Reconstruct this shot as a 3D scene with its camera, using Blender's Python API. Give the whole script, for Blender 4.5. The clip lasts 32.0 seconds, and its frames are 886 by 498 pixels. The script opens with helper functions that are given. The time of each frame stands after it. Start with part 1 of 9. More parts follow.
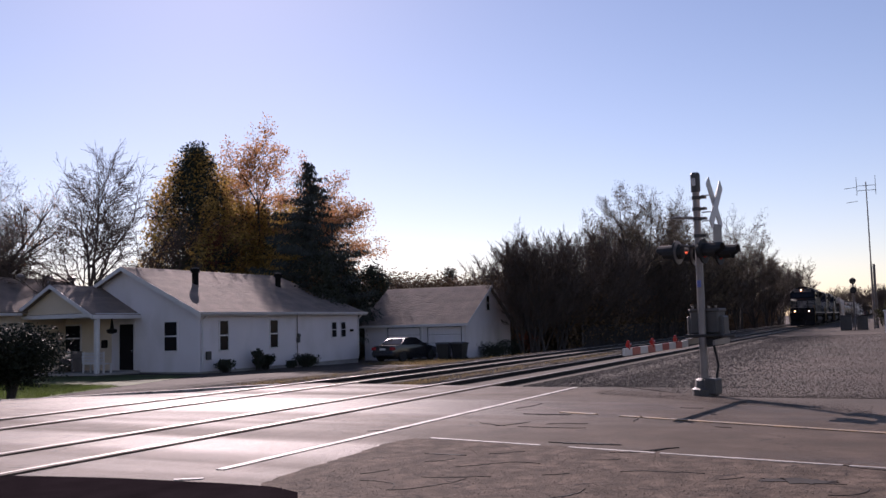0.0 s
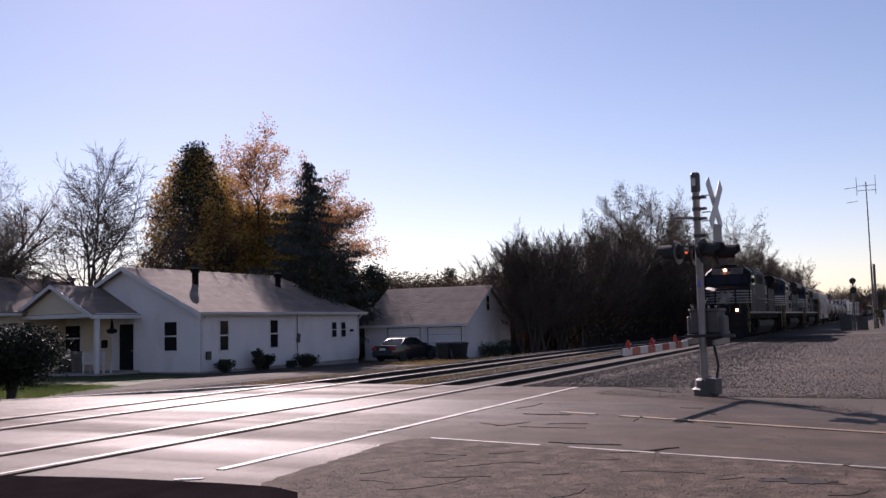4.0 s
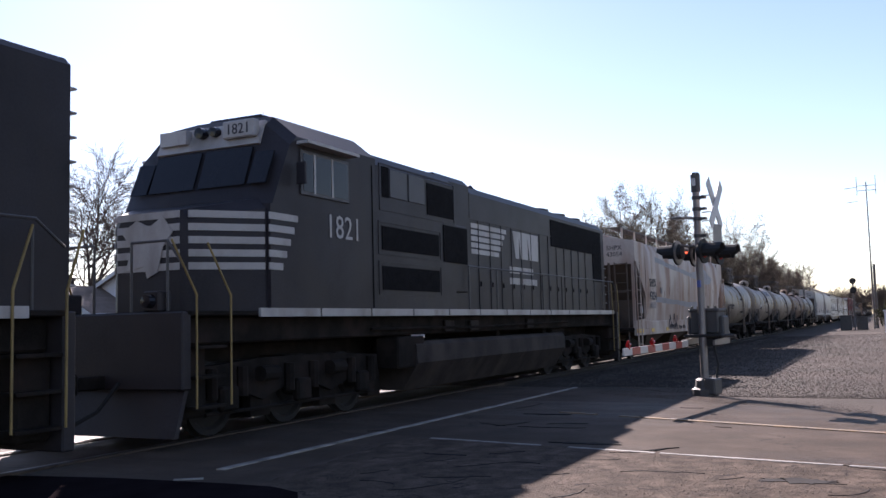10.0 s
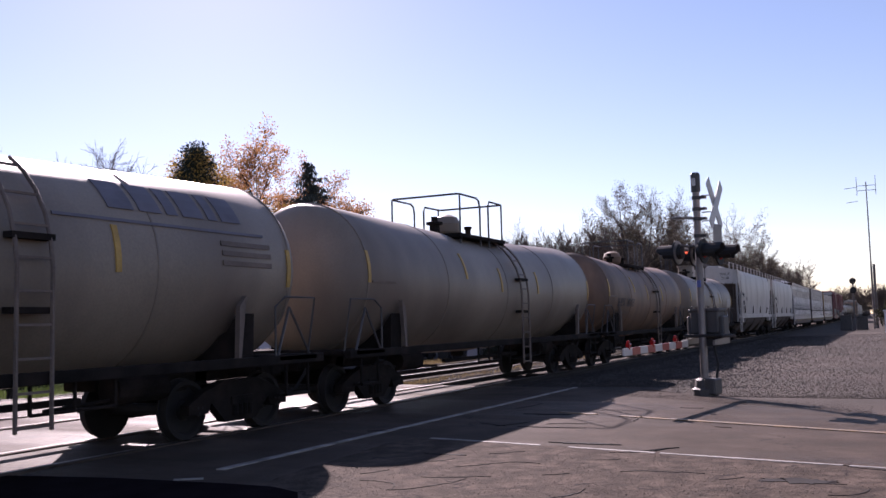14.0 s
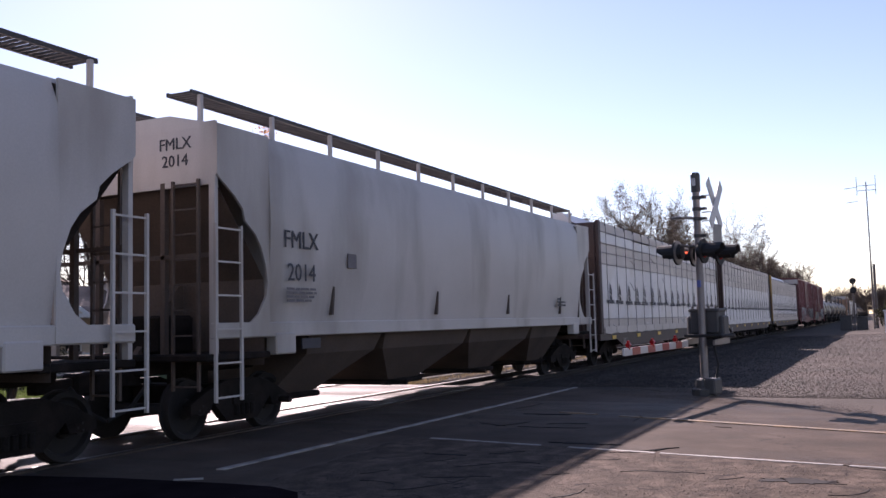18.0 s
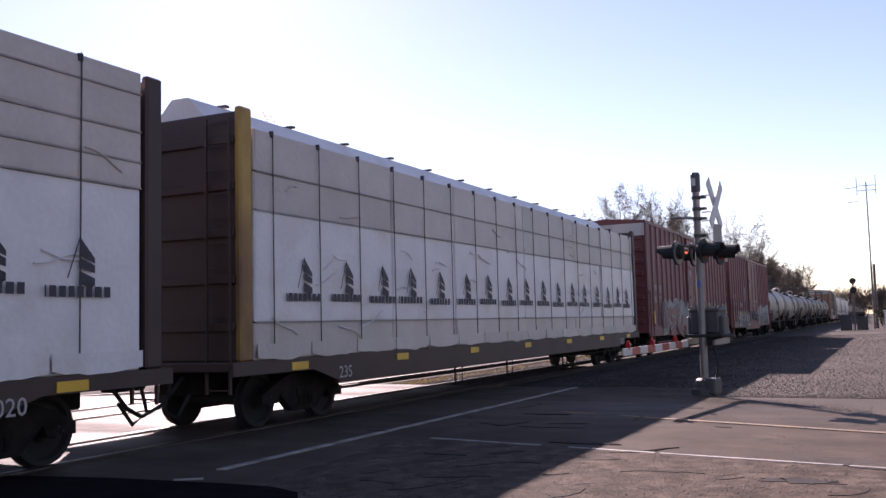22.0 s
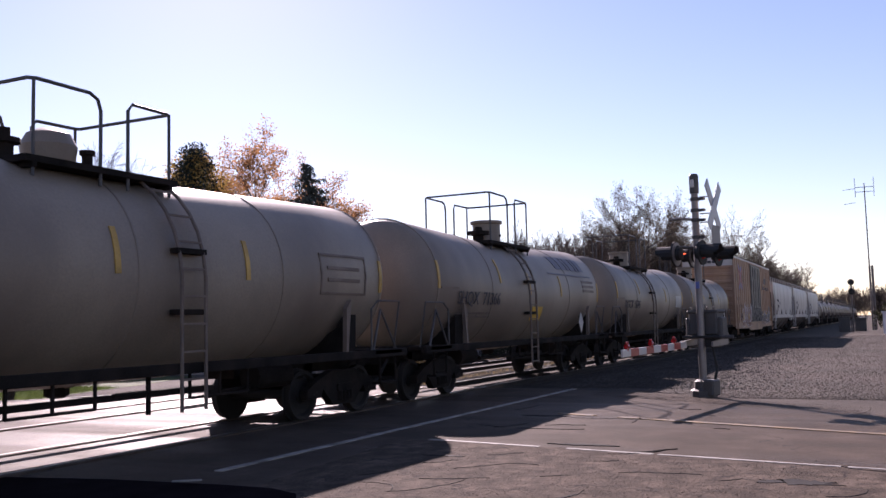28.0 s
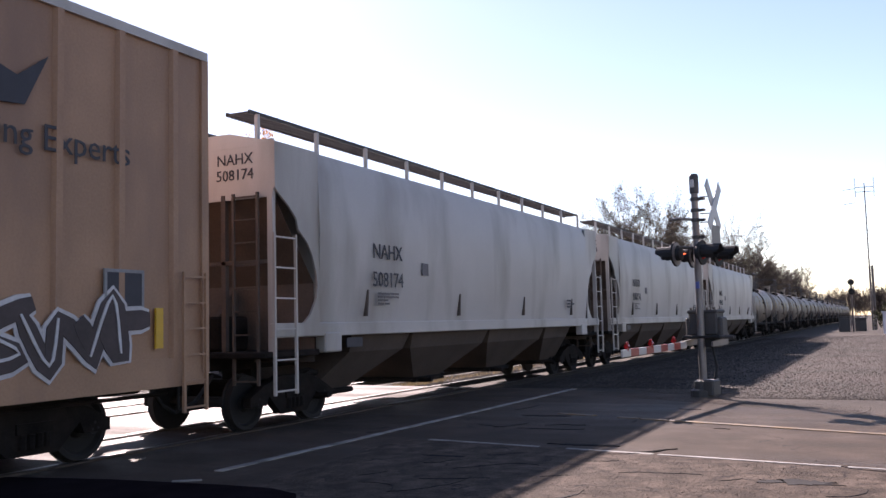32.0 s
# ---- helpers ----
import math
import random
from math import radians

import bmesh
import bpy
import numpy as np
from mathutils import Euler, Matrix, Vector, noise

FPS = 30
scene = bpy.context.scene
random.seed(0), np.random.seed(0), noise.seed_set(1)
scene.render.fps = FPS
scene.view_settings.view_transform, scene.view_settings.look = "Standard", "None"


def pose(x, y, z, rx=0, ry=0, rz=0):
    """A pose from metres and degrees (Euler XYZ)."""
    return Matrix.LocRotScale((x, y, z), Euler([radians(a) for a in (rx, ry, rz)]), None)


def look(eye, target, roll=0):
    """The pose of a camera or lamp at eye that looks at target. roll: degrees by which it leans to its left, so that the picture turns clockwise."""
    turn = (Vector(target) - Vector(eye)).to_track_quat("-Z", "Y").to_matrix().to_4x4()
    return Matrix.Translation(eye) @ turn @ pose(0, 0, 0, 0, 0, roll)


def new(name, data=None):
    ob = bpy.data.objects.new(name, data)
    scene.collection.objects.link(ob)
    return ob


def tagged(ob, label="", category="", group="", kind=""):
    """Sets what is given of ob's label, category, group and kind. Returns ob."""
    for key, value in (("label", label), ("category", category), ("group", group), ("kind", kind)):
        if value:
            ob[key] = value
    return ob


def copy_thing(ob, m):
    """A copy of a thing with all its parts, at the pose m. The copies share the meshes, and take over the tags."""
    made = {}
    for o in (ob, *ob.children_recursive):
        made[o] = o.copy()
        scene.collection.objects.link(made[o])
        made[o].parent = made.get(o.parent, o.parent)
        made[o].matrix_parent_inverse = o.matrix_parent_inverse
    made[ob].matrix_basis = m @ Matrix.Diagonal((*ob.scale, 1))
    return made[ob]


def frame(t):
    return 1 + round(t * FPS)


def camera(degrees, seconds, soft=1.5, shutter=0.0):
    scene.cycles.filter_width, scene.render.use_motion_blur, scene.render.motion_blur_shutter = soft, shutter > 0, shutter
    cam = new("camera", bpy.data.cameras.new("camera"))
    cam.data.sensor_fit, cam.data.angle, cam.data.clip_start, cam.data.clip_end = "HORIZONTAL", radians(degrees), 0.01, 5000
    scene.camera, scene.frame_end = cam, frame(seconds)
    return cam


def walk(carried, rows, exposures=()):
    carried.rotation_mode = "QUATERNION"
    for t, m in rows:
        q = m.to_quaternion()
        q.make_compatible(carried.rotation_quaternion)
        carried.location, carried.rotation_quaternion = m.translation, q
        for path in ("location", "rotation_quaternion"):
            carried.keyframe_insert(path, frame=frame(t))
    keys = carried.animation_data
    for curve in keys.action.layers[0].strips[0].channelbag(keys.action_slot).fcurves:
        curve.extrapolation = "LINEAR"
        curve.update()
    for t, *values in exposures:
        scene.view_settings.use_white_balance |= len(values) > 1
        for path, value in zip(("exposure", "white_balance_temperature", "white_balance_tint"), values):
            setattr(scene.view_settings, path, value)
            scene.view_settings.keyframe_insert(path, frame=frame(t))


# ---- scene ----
# X runs along the tracks, Y away from the camera across them, z = 0 at the rail tops.
EYE = Vector((0.0, -9.70, 1.53))


def aim(yaw, pitch, roll):
    a, b = radians(yaw), radians(pitch)
    return look(EYE, EYE + Vector((math.cos(b) * math.cos(a), math.cos(b) * math.sin(a), math.sin(b))), roll)


cam = camera(51.9, 32.0)
walk(cam, [(0.0, aim(25.83, 4.69, -1.47)), (24.5, aim(25.83, 4.69, -1.47)), (28.0, aim(25.74, 4.77, -1.47)),
           (32.0, aim(25.74, 4.77, -1.47))],
     exposures=[(0.0, 0.68, 6500, 34), (6.0, 0.68, 6500, 34), (6.8, 0.86, 6600, 33), (7.8, 1.53, 6450, 24), (10.0, 1.48, 6400, 26), (11.0, 1.28, 6450, 32), (12.0, 1.13, 6550, 38), (13.0, 1.00, 6350, 36), (14.0, 1.00, 6350, 36), (16.5, 1.12, 6450, 34),
                (17.5, 1.33, 6500, 34), (22.0, 1.38, 6600, 36), (24.0, 1.63, 6650, 32), (25.5, 1.63, 6600, 30), (27.5, 1.12, 6450, 36), (30.0, 1.18, 6500, 32), (31.0, 1.56, 6600, 29), (32.0, 1.56, 6600, 29)])

# ---- light ----
SUN_AZ, SUN_EL = radians(39.8), radians(29.6)
world = bpy.data.worlds.new("sky")
scene.world = world
world.use_nodes = True
wn = world.node_tree.nodes
sky = wn.new("ShaderNodeTexSky")
sky.sky_type, sky.sun_disc = "NISHITA", False
sky.sun_elevation, sky.sun_rotation = SUN_EL, math.pi / 2 - SUN_AZ
sky.air_density, sky.dust_density, sky.ozone_density = 1.0, 0.14, 1.35
world.node_tree.links.new(sky.outputs[0], wn["Background"].inputs[0])
wn["Background"].inputs[1].default_value = 0.065
sun = new("sun", bpy.data.lights.new("sun", "SUN"))
sun.data.energy, sun.data.angle, sun.data.color = 5.0, radians(0.55), (1.0, 0.93, 0.84)
sun.matrix_world = look((0, 0, 0), (-math.cos(SUN_AZ) * math.cos(SUN_EL), -math.sin(SUN_AZ) * math.cos(SUN_EL), -math.sin(SUN_EL)))
sun.location = (30, 60, 80)


# ---- materials ----
def mat(name, color, rough=0.6, metal=0.0, var=0.25, scale=3.0, grain=60.0, bump=0.1, dirt=None, dirt_amt=0.0, dirt_scale=0.8,
        streak=0.0, spec=0.5, island=0.0, objvar=0.0, crack=None, hard=False):
    """Procedural surface: base colour with a coarse and a fine variation, optional dirt patches and vertical streaks, and a fine bump."""
    m = bpy.data.materials.new(name)
    m.use_nodes = True
    n, l = m.node_tree.nodes, m.node_tree.links
    b = n["Principled BSDF"]
    tc = n.new("ShaderNodeTexCoord")
    big, fine = n.new("ShaderNodeTexNoise"), n.new("ShaderNodeTexNoise")
    big.inputs["Scale"].default_value, fine.inputs["Scale"].default_value = scale, grain
    big.inputs["Detail"].default_value, fine.inputs["Detail"].default_value = 6.0, 4.0
    l.new(tc.outputs["Object"], big.inputs["Vector"])
    l.new(tc.outputs["Object"], fine.inputs["Vector"])
    mix = n.new("ShaderNodeMix")
    mix.data_type = "RGBA"
    lo = tuple(c * (1 - var) for c in color)
    hi = tuple(min(1, c * (1 + var)) for c in color)
    mix.inputs[6].default_value, mix.inputs[7].default_value = (*lo, 1), (*hi, 1)
    add = n.new("ShaderNodeMath")
    add.operation = "MULTIPLY_ADD"
    l.new(fine.outputs[0], add.inputs[0])
    add.inputs[1].default_value = 0.5
    l.new(big.outputs[0], add.inputs[2])
    sub = n.new("ShaderNodeMapRange")
    sub.inputs[1].default_value, sub.inputs[2].default_value = 0.5, 1.0
    l.new(add.outputs[0], sub.inputs[0])
    l.new(sub.outputs[0], mix.inputs[0])
    out = mix.outputs[2]
    if dirt:
        dn = n.new("ShaderNodeTexNoise")
        dn.inputs["Scale"].default_value, dn.inputs["Detail"].default_value = dirt_scale, 8.0
        mp = n.new("ShaderNodeMapping")
        mp.inputs["Scale"].default_value = (1, 1, 1 - 0.85 * streak)
        l.new(tc.outputs["Object"], mp.inputs["Vector"])
        l.new(mp.outputs[0], dn.inputs["Vector"])
        rng = n.new("ShaderNodeMapRange")
        rng.inputs[1].default_value, rng.inputs[2].default_value = (0.66 - 0.3 * dirt_amt, 0.72 - 0.3 * dirt_amt) if hard else (0.62 - 0.35 * dirt_amt, 0.78 - 0.2 * dirt_amt)
        l.new(dn.outputs[0], rng.inputs[0])
        mx = n.new("ShaderNodeMix")
        mx.data_type = "RGBA"
        mx.inputs[7].default_value = (*dirt, 1)
        l.new(out, mx.inputs[6])
        l.new(rng.outputs[0], mx.inputs[0])
        out = mx.outputs[2]
    if crack:
        # broken thin crack lines: a warped cell pattern, masked by a slow noise
        cs, cw, cdark = crack
        wob = n.new("ShaderNodeTexNoise")
        wob.inputs["Scale"].default_value, wob.inputs["Detail"].default_value = cs * 2.2, 5.0
        l.new(tc.outputs["Object"], wob.inputs["Vector"])
        mv = n.new("ShaderNodeVectorMath")
        mv.operation = "MULTIPLY_ADD"
        mv.inputs[1].default_value = (0.9 / cs, 0.9 / cs, 0)
        l.new(wob.outputs[1], mv.inputs[0])
        l.new(tc.outputs["Object"], mv.inputs[2])
        vo = n.new("ShaderNodeTexVoronoi")
        vo.feature = "DISTANCE_TO_EDGE"
        vo.inputs["Scale"].default_value = cs
        l.new(mv.outputs[0], vo.inputs["Vector"])
        ln = n.new("ShaderNodeMapRange")
        ln.inputs[1].default_value, ln.inputs[2].default_value, ln.inputs[3].default_value, ln.inputs[4].default_value = 0.0, cw, 1.0, 0.0
        l.new(vo.outputs[0], ln.inputs[0])
        mk = n.new("ShaderNodeMapRange")
        mk.inputs[1].default_value, mk.inputs[2].default_value = 0.45, 0.6
        l.new(big.outputs[0], mk.inputs[0])
        ml = n.new("ShaderNodeMath")
        ml.operation = "MULTIPLY"
        l.new(ln.outputs[0], ml.inputs[0])
        l.new(mk.outputs[0], ml.inputs[1])
        cm = n.new("ShaderNodeMix")
        cm.data_type = "RGBA"
        cm.inputs[7].default_value = (*cdark, 1)
        l.new(out, cm.inputs[6])
        l.new(ml.outputs[0], cm.inputs[0])
        out = cm.outputs[2]
    if island or objvar:
        hs = n.new("ShaderNodeHueSaturation")
        src = n.new("ShaderNodeNewGeometry") if island else n.new("ShaderNodeObjectInfo")
        mr = n.new("ShaderNodeMapRange")
        k = island or objvar
        mr.inputs[3].default_value, mr.inputs[4].default_value = 1 - k, 1 + k
        l.new(src.outputs["Random Per Island" if island else "Random"], mr.inputs[0])
        l.new(mr.outputs[0], hs.inputs["Value"])
        l.new(out, hs.inputs["Color"])
        out = hs.outputs[0]
    l.new(out, b.inputs["Base Color"])
    b.inputs["Roughness"].default_value, b.inputs["Metallic"].default_value = rough, metal
    b.inputs["Specular IOR Level"].default_value = spec
    if bump:
        bp = n.new("ShaderNodeBump")
        bp.inputs["Strength"].default_value, bp.inputs["Distance"].default_value = bump, 0.02
        l.new(fine.outputs[0], bp.inputs["Height"])
        l.new(bp.outputs[0], b.inputs["Normal"])
    return m


def glow(name, color, strength):
    m = bpy.data.materials.new(name)
    m.use_nodes = True
    b = m.node_tree.nodes["Principled BSDF"]
    b.inputs["Base Color"].default_value = (*color, 1)
    b.inputs["Emission Color"].default_value = (*color, 1)
    b.inputs["Emission Strength"].default_value = strength
    return m


RUST = (0.16, 0.07, 0.035)
M_ASPHALT = mat("asphalt", (0.078, 0.060, 0.048), 0.74, var=0.34, scale=0.9, grain=60, bump=0.5, dirt=(0.062, 0.05, 0.041), dirt_amt=0.45, dirt_scale=1.6, spec=0.035, crack=(0.55, 0.012, (0.03, 0.026, 0.025)))
M_APRON = mat("old_asphalt", (0.092, 0.070, 0.055), 0.92, var=0.55, scale=2.4, grain=30, bump=1.0, dirt=(0.05, 0.039, 0.032), dirt_amt=0.55, dirt_scale=4.5, spec=0.06, crack=(0.8, 0.02, (0.018, 0.015, 0.015)))
M_TAR = mat("black_tar", (0.015, 0.0115, 0.013), 0.9, var=0.3, scale=2, grain=80, bump=0.2, spec=0.0)
M_CRACK = mat("crack_filler", (0.018, 0.0155, 0.0145), 0.8, var=0.3, spec=0.1)
M_LINE_W = mat("white_road_paint", (0.27, 0.25, 0.225), 0.7, var=0.2, scale=2, grain=40, bump=0.2, dirt=(0.10, 0.09, 0.08), dirt_amt=0.55, dirt_scale=3)
M_LINE_Y = mat("worn_yellow_paint", (0.21, 0.125, 0.05), 0.7, var=0.2, scale=2, grain=40, bump=0.2, dirt=(0.11, 0.09, 0.07), dirt_amt=0.6, dirt_scale=4)
M_GROUND = mat("gravel_ground", (0.054, 0.042, 0.034), 0.95, var=0.35, scale=0.35, grain=22, bump=1.0, dirt=(0.045, 0.038, 0.03), dirt_amt=0.35, dirt_scale=0.12, spec=0.2)
M_BALLAST = mat("ballast_bed", (0.022, 0.018, 0.015), 0.95, var=0.5, scale=1.2, grain=18, bump=1.0, spec=0.2)
M_STONE = mat("lot_stone", (0.092, 0.073, 0.06), 0.9, var=0.5, scale=0.3, grain=20, bump=0.3, island=0.45, spec=0.2)
M_GRIT = mat("broken_asphalt_grit", (0.085, 0.067, 0.055), 0.9, var=0.5, scale=0.3, grain=20, bump=0.2, island=0.55, spec=0.15)
M_BALSTONE = mat("ballast_stone", (0.036, 0.029, 0.024), 0.85, var=0.4, scale=0.6, grain=20, bump=0.3, island=0.5, spec=0.35)
M_TIE = mat("creosoted_wood", (0.022, 0.017, 0.015), 0.9, var=0.4, scale=2, grain=30, bump=0.5, spec=0.2)
M_RAIL = mat("rail_steel", (0.012, 0.0085, 0.007), 0.9, metal=0.0, var=0.3, scale=2, grain=40, bump=0.2)
M_RAILTOP = mat("polished_rail_head", (0.17, 0.155, 0.14), 0.42, metal=1.0, var=0.1, scale=2, grain=40, bump=0.02)
M_RUBBER = mat("crossing_rubber", (0.02, 0.02, 0.02), 0.8, var=0.3, spec=0.2)
M_GRASS = mat("lawn_grass", (0.07, 0.10, 0.025), 0.8, var=0.4, scale=1.5, grain=25, bump=0.4, island=0.35)
M_DRYGRASS = mat("dry_grass", (0.16, 0.12, 0.06), 0.9, var=0.4, scale=1.5, grain=25, bump=0.4, island=0.35)

M_BLACKPAINT = mat("black_loco_paint", (0.027, 0.0245, 0.029), 0.5, var=0.35, scale=1.2, grain=30, bump=0.05, dirt=(0.034, 0.029, 0.030), dirt_amt=0.35, dirt_scale=1.2, streak=0.8, spec=0.18)
M_DOORGREY = mat("grey_cabinet_door", (0.03, 0.028, 0.034), 0.5, var=0.2)
M_RAILYEL = mat("dull_yellow_rail_paint", (0.22, 0.15, 0.05), 0.6, var=0.25)
M_TANKGRIME = mat("dusty_fuel_tank", (0.034, 0.028, 0.026), 0.8, var=0.45, scale=2, grain=30, bump=0.15, dirt=(0.06, 0.048, 0.042), dirt_amt=0.45, dirt_scale=1.6, streak=0.6, spec=0.15)
M_UNDER = mat("grimy_running_gear", (0.014, 0.0118, 0.0106), 0.9, var=0.5, scale=3, grain=40, bump=0.3, dirt=(0.030, 0.022, 0.019), dirt_amt=0.4, dirt_scale=2, spec=0.12)
M_WHEEL = mat("worn_wheel_steel", (0.010, 0.0085, 0.008), 0.85, var=0.3, scale=3, grain=50, bump=0.1)
M_WHITE = mat("white_livery_paint", (0.36, 0.34, 0.33), 0.5, var=0.12, scale=2, grain=30, bump=0.04, dirt=(0.22, 0.2, 0.18), dirt_amt=0.4, dirt_scale=2, streak=0.7)
M_GRATE = mat("dark_radiator_grille", (0.010, 0.0095, 0.0105), 0.8, spec=0.05, var=0.3, scale=8, grain=90, bump=0.4)
M_GLASS = mat("tinted_glass", (0.012, 0.012, 0.015), 0.08, var=0.1, bump=0.0, spec=0.3)
M_HANDRAIL = mat("painted_handrail", (0.05, 0.048, 0.05), 0.5, var=0.2)
M_YELLOW = mat("yellow_reflective_tape", (0.62, 0.36, 0.03), 0.45, var=0.12, bump=0.02)
M_HOPPER = mat("light_grey_hopper_paint", (0.46, 0.43, 0.40), 0.5, var=0.1, scale=0.6, grain=40, bump=0.04, dirt=(0.27, 0.235, 0.20), dirt_amt=0.35, dirt_scale=0.7, streak=0.85)
M_HOPPER_RUST = mat("faded_rusty_hopper_paint", (0.47, 0.40, 0.35), 0.6, var=0.18, scale=0.5, grain=30, bump=0.08, dirt=(0.25, 0.13, 0.085), dirt_amt=0.62, dirt_scale=1.1, streak=0.8)
M_HOPPER_BLUE = mat("patched_blue_grey_paint", (0.24, 0.235, 0.255), 0.6, var=0.15, scale=1, grain=30, bump=0.05)
# hopper paint darkened to brown, for the shade inside the open car ends
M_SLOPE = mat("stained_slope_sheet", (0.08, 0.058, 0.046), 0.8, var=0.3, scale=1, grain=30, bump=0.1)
M_WALK = mat("dark_galvanised_grating", (0.05, 0.046, 0.043), 0.7, var=0.3)
M_TANK = mat("dusty_grey_tank_paint", (0.235, 0.19, 0.145), 0.5, var=0.22, scale=0.7, grain=30, bump=0.05, dirt=(0.15, 0.115, 0.09), dirt_amt=0.6, dirt_scale=0.6, streak=0.7)
M_TANK_WHITE = mat("chalky_white_tank_paint", (0.30, 0.262, 0.22), 0.5, var=0.16, scale=0.8, grain=30, bump=0.05, dirt=(0.30, 0.26, 0.21), dirt_amt=0.4, dirt_scale=0.7, streak=0.8)
M_TANK_BROWN = mat("rust_brown_tank_paint", (0.20, 0.12, 0.075), 0.6, var=0.25, scale=0.8, grain=30, bump=0.08, dirt=(0.10, 0.06, 0.04), dirt_amt=0.5, dirt_scale=0.8, streak=0.8)
M_OXIDE = mat("oxide_red_boxcar_paint", (0.168, 0.040, 0.041), 0.55, var=0.2, scale=0.8, grain=30, bump=0.06, dirt=(0.115, 0.034, 0.032), dirt_amt=0.45, dirt_scale=0.8, streak=0.85)
M_OCHRE = mat("faded_ochre_boxcar_paint", (0.36, 0.205, 0.12), 0.55, var=0.18, scale=0.8, grain=30, bump=0.06, dirt=(0.22, 0.125, 0.085), dirt_amt=0.45, dirt_scale=0.8, streak=0.85)
M_DOORBLK = mat("black_plug_door_paint", (0.03, 0.03, 0.035), 0.5, var=0.3, scale=1.5, grain=30, bump=0.05, dirt=(0.08, 0.07, 0.06), dirt_amt=0.3, dirt_scale=1.5, streak=0.8)
M_BEAMCAR = mat("brown_centerbeam_paint", (0.045, 0.023, 0.02), 0.6, var=0.25, scale=1, grain=30, bump=0.06, dirt=(0.05, 0.03, 0.025), dirt_amt=0.4)
M_BEAMYEL = mat("weathered_yellow_bulkhead", (0.40, 0.24, 0.05), 0.6, var=0.2, scale=1, grain=30, bump=0.06, dirt=(0.13, 0.06, 0.03), dirt_amt=0.5, streak=0.6)
M_WRAP = mat("white_lumber_wrap", (0.64, 0.615, 0.61), 0.45, var=0.08, scale=1.5, grain=12, bump=0.35, dirt=(0.55, 0.51, 0.46), dirt_amt=0.3, dirt_scale=1.0, objvar=0.06)
M_WRAPTAN = mat("pale_tan_lumber_wrap", (0.52, 0.455, 0.41), 0.5, var=0.1, scale=1.5, grain=12, bump=0.35, dirt=(0.48, 0.42, 0.37), dirt_amt=0.35, dirt_scale=1.0, objvar=0.08)
M_SEAM = mat("shaded_wrap_seam", (0.30, 0.27, 0.26), 0.7, var=0.3, bump=0.0)
M_INK = mat("dark_print", (0.03, 0.03, 0.04), 0.6, var=0.2, bump=0.0)
M_STRAP = mat("steel_strap", (0.06, 0.055, 0.05), 0.5, metal=0.5, var=0.2, bump=0.0)
M_GRAF_W = mat("pale_spray_paint", (0.27, 0.265, 0.27), 0.6, var=0.2, scale=2, grain=20, bump=0.02, objvar=0.2)
M_GRAF_B = mat("bright_spray_paint", (0.5, 0.48, 0.48), 0.6, var=0.2, scale=2, grain=20, bump=0.02)
M_TAGTAN = mat("tan_spray_paint", (0.26, 0.215, 0.17), 0.6, var=0.3, scale=2, grain=20, bump=0.02, objvar=0.35)
M_GRAF_G = mat("grey_spray_paint", (0.14, 0.125, 0.13), 0.6, var=0.3, scale=2, grain=20, bump=0.02, objvar=0.3)
M_GRAF_GR = mat("green_grey_spray_paint", (0.20, 0.205, 0.185), 0.6, var=0.3, scale=2, grain=20, bump=0.02, objvar=0.2)
M_FADEBLUE = mat("faded_name_paint", (0.13, 0.12, 0.14), 0.6, var=0.2, bump=0.02)
M_BLUE = mat("blue_logo_paint", (0.10, 0.13, 0.36), 0.5, var=0.15, bump=0.02)
M_RED = mat("red_logo_paint", (0.40, 0.06, 0.075), 0.5, var=0.15, bump=0.02)
M_RUSTSPOT = mat("dark_rust_runs", (0.13, 0.06, 0.04), 0.8, var=0.3, bump=0.02)
M_TANKDARK = mat("dark_tank_grime", (0.14, 0.105, 0.085), 0.7, var=0.3, scale=2, grain=30, bump=0.05)
M_STENCIL = mat("dusty_white_stencil", (0.42, 0.39, 0.36), 0.6, var=0.15, scale=2, grain=30, bump=0.02)
M_YELLOWDIM = mat("dusty_yellow_tape", (0.42, 0.25, 0.05), 0.5, var=0.25, scale=4, grain=30, bump=0.02)
# lead engine's black and white: darker copies that stand for its shaded front
M_LEADPAINT = mat("sooty_black_paint", (0.0085, 0.0078, 0.0095), 0.6, var=0.35, scale=1.2, grain=30, bump=0.05, dirt=(0.02, 0.017, 0.017), dirt_amt=0.3, dirt_scale=1.2, streak=0.8, spec=0.1)
M_DULLWHITE = mat("sooted_white_paint", (0.20, 0.185, 0.17), 0.6, var=0.3, scale=2, grain=30, bump=0.04, dirt=(0.06, 0.055, 0.05), dirt_amt=0.45, dirt_scale=2, streak=0.7)
M_FILL_M = mat("faded_mauve_spray_paint", (0.24, 0.125, 0.095), 0.6, var=0.3, scale=2, grain=20, bump=0.02)
M_FILL_D = mat("dark_outline_spray_paint", (0.05, 0.035, 0.035), 0.6, var=0.3, scale=2, grain=20, bump=0.02)
M_HEADLAMP = glow("headlight_lens", (1.0, 0.45, 0.2), 9.0)
# lead engine's brow and number boards, dimmed in colour for shade
M_BROW = mat("dulled_cream_paint", (0.14, 0.125, 0.115), 0.7, var=0.25, spec=0.1)
M_REDLAMP = glow("red_crossing_lens", (1.0, 0.14, 0.05), 1.2)


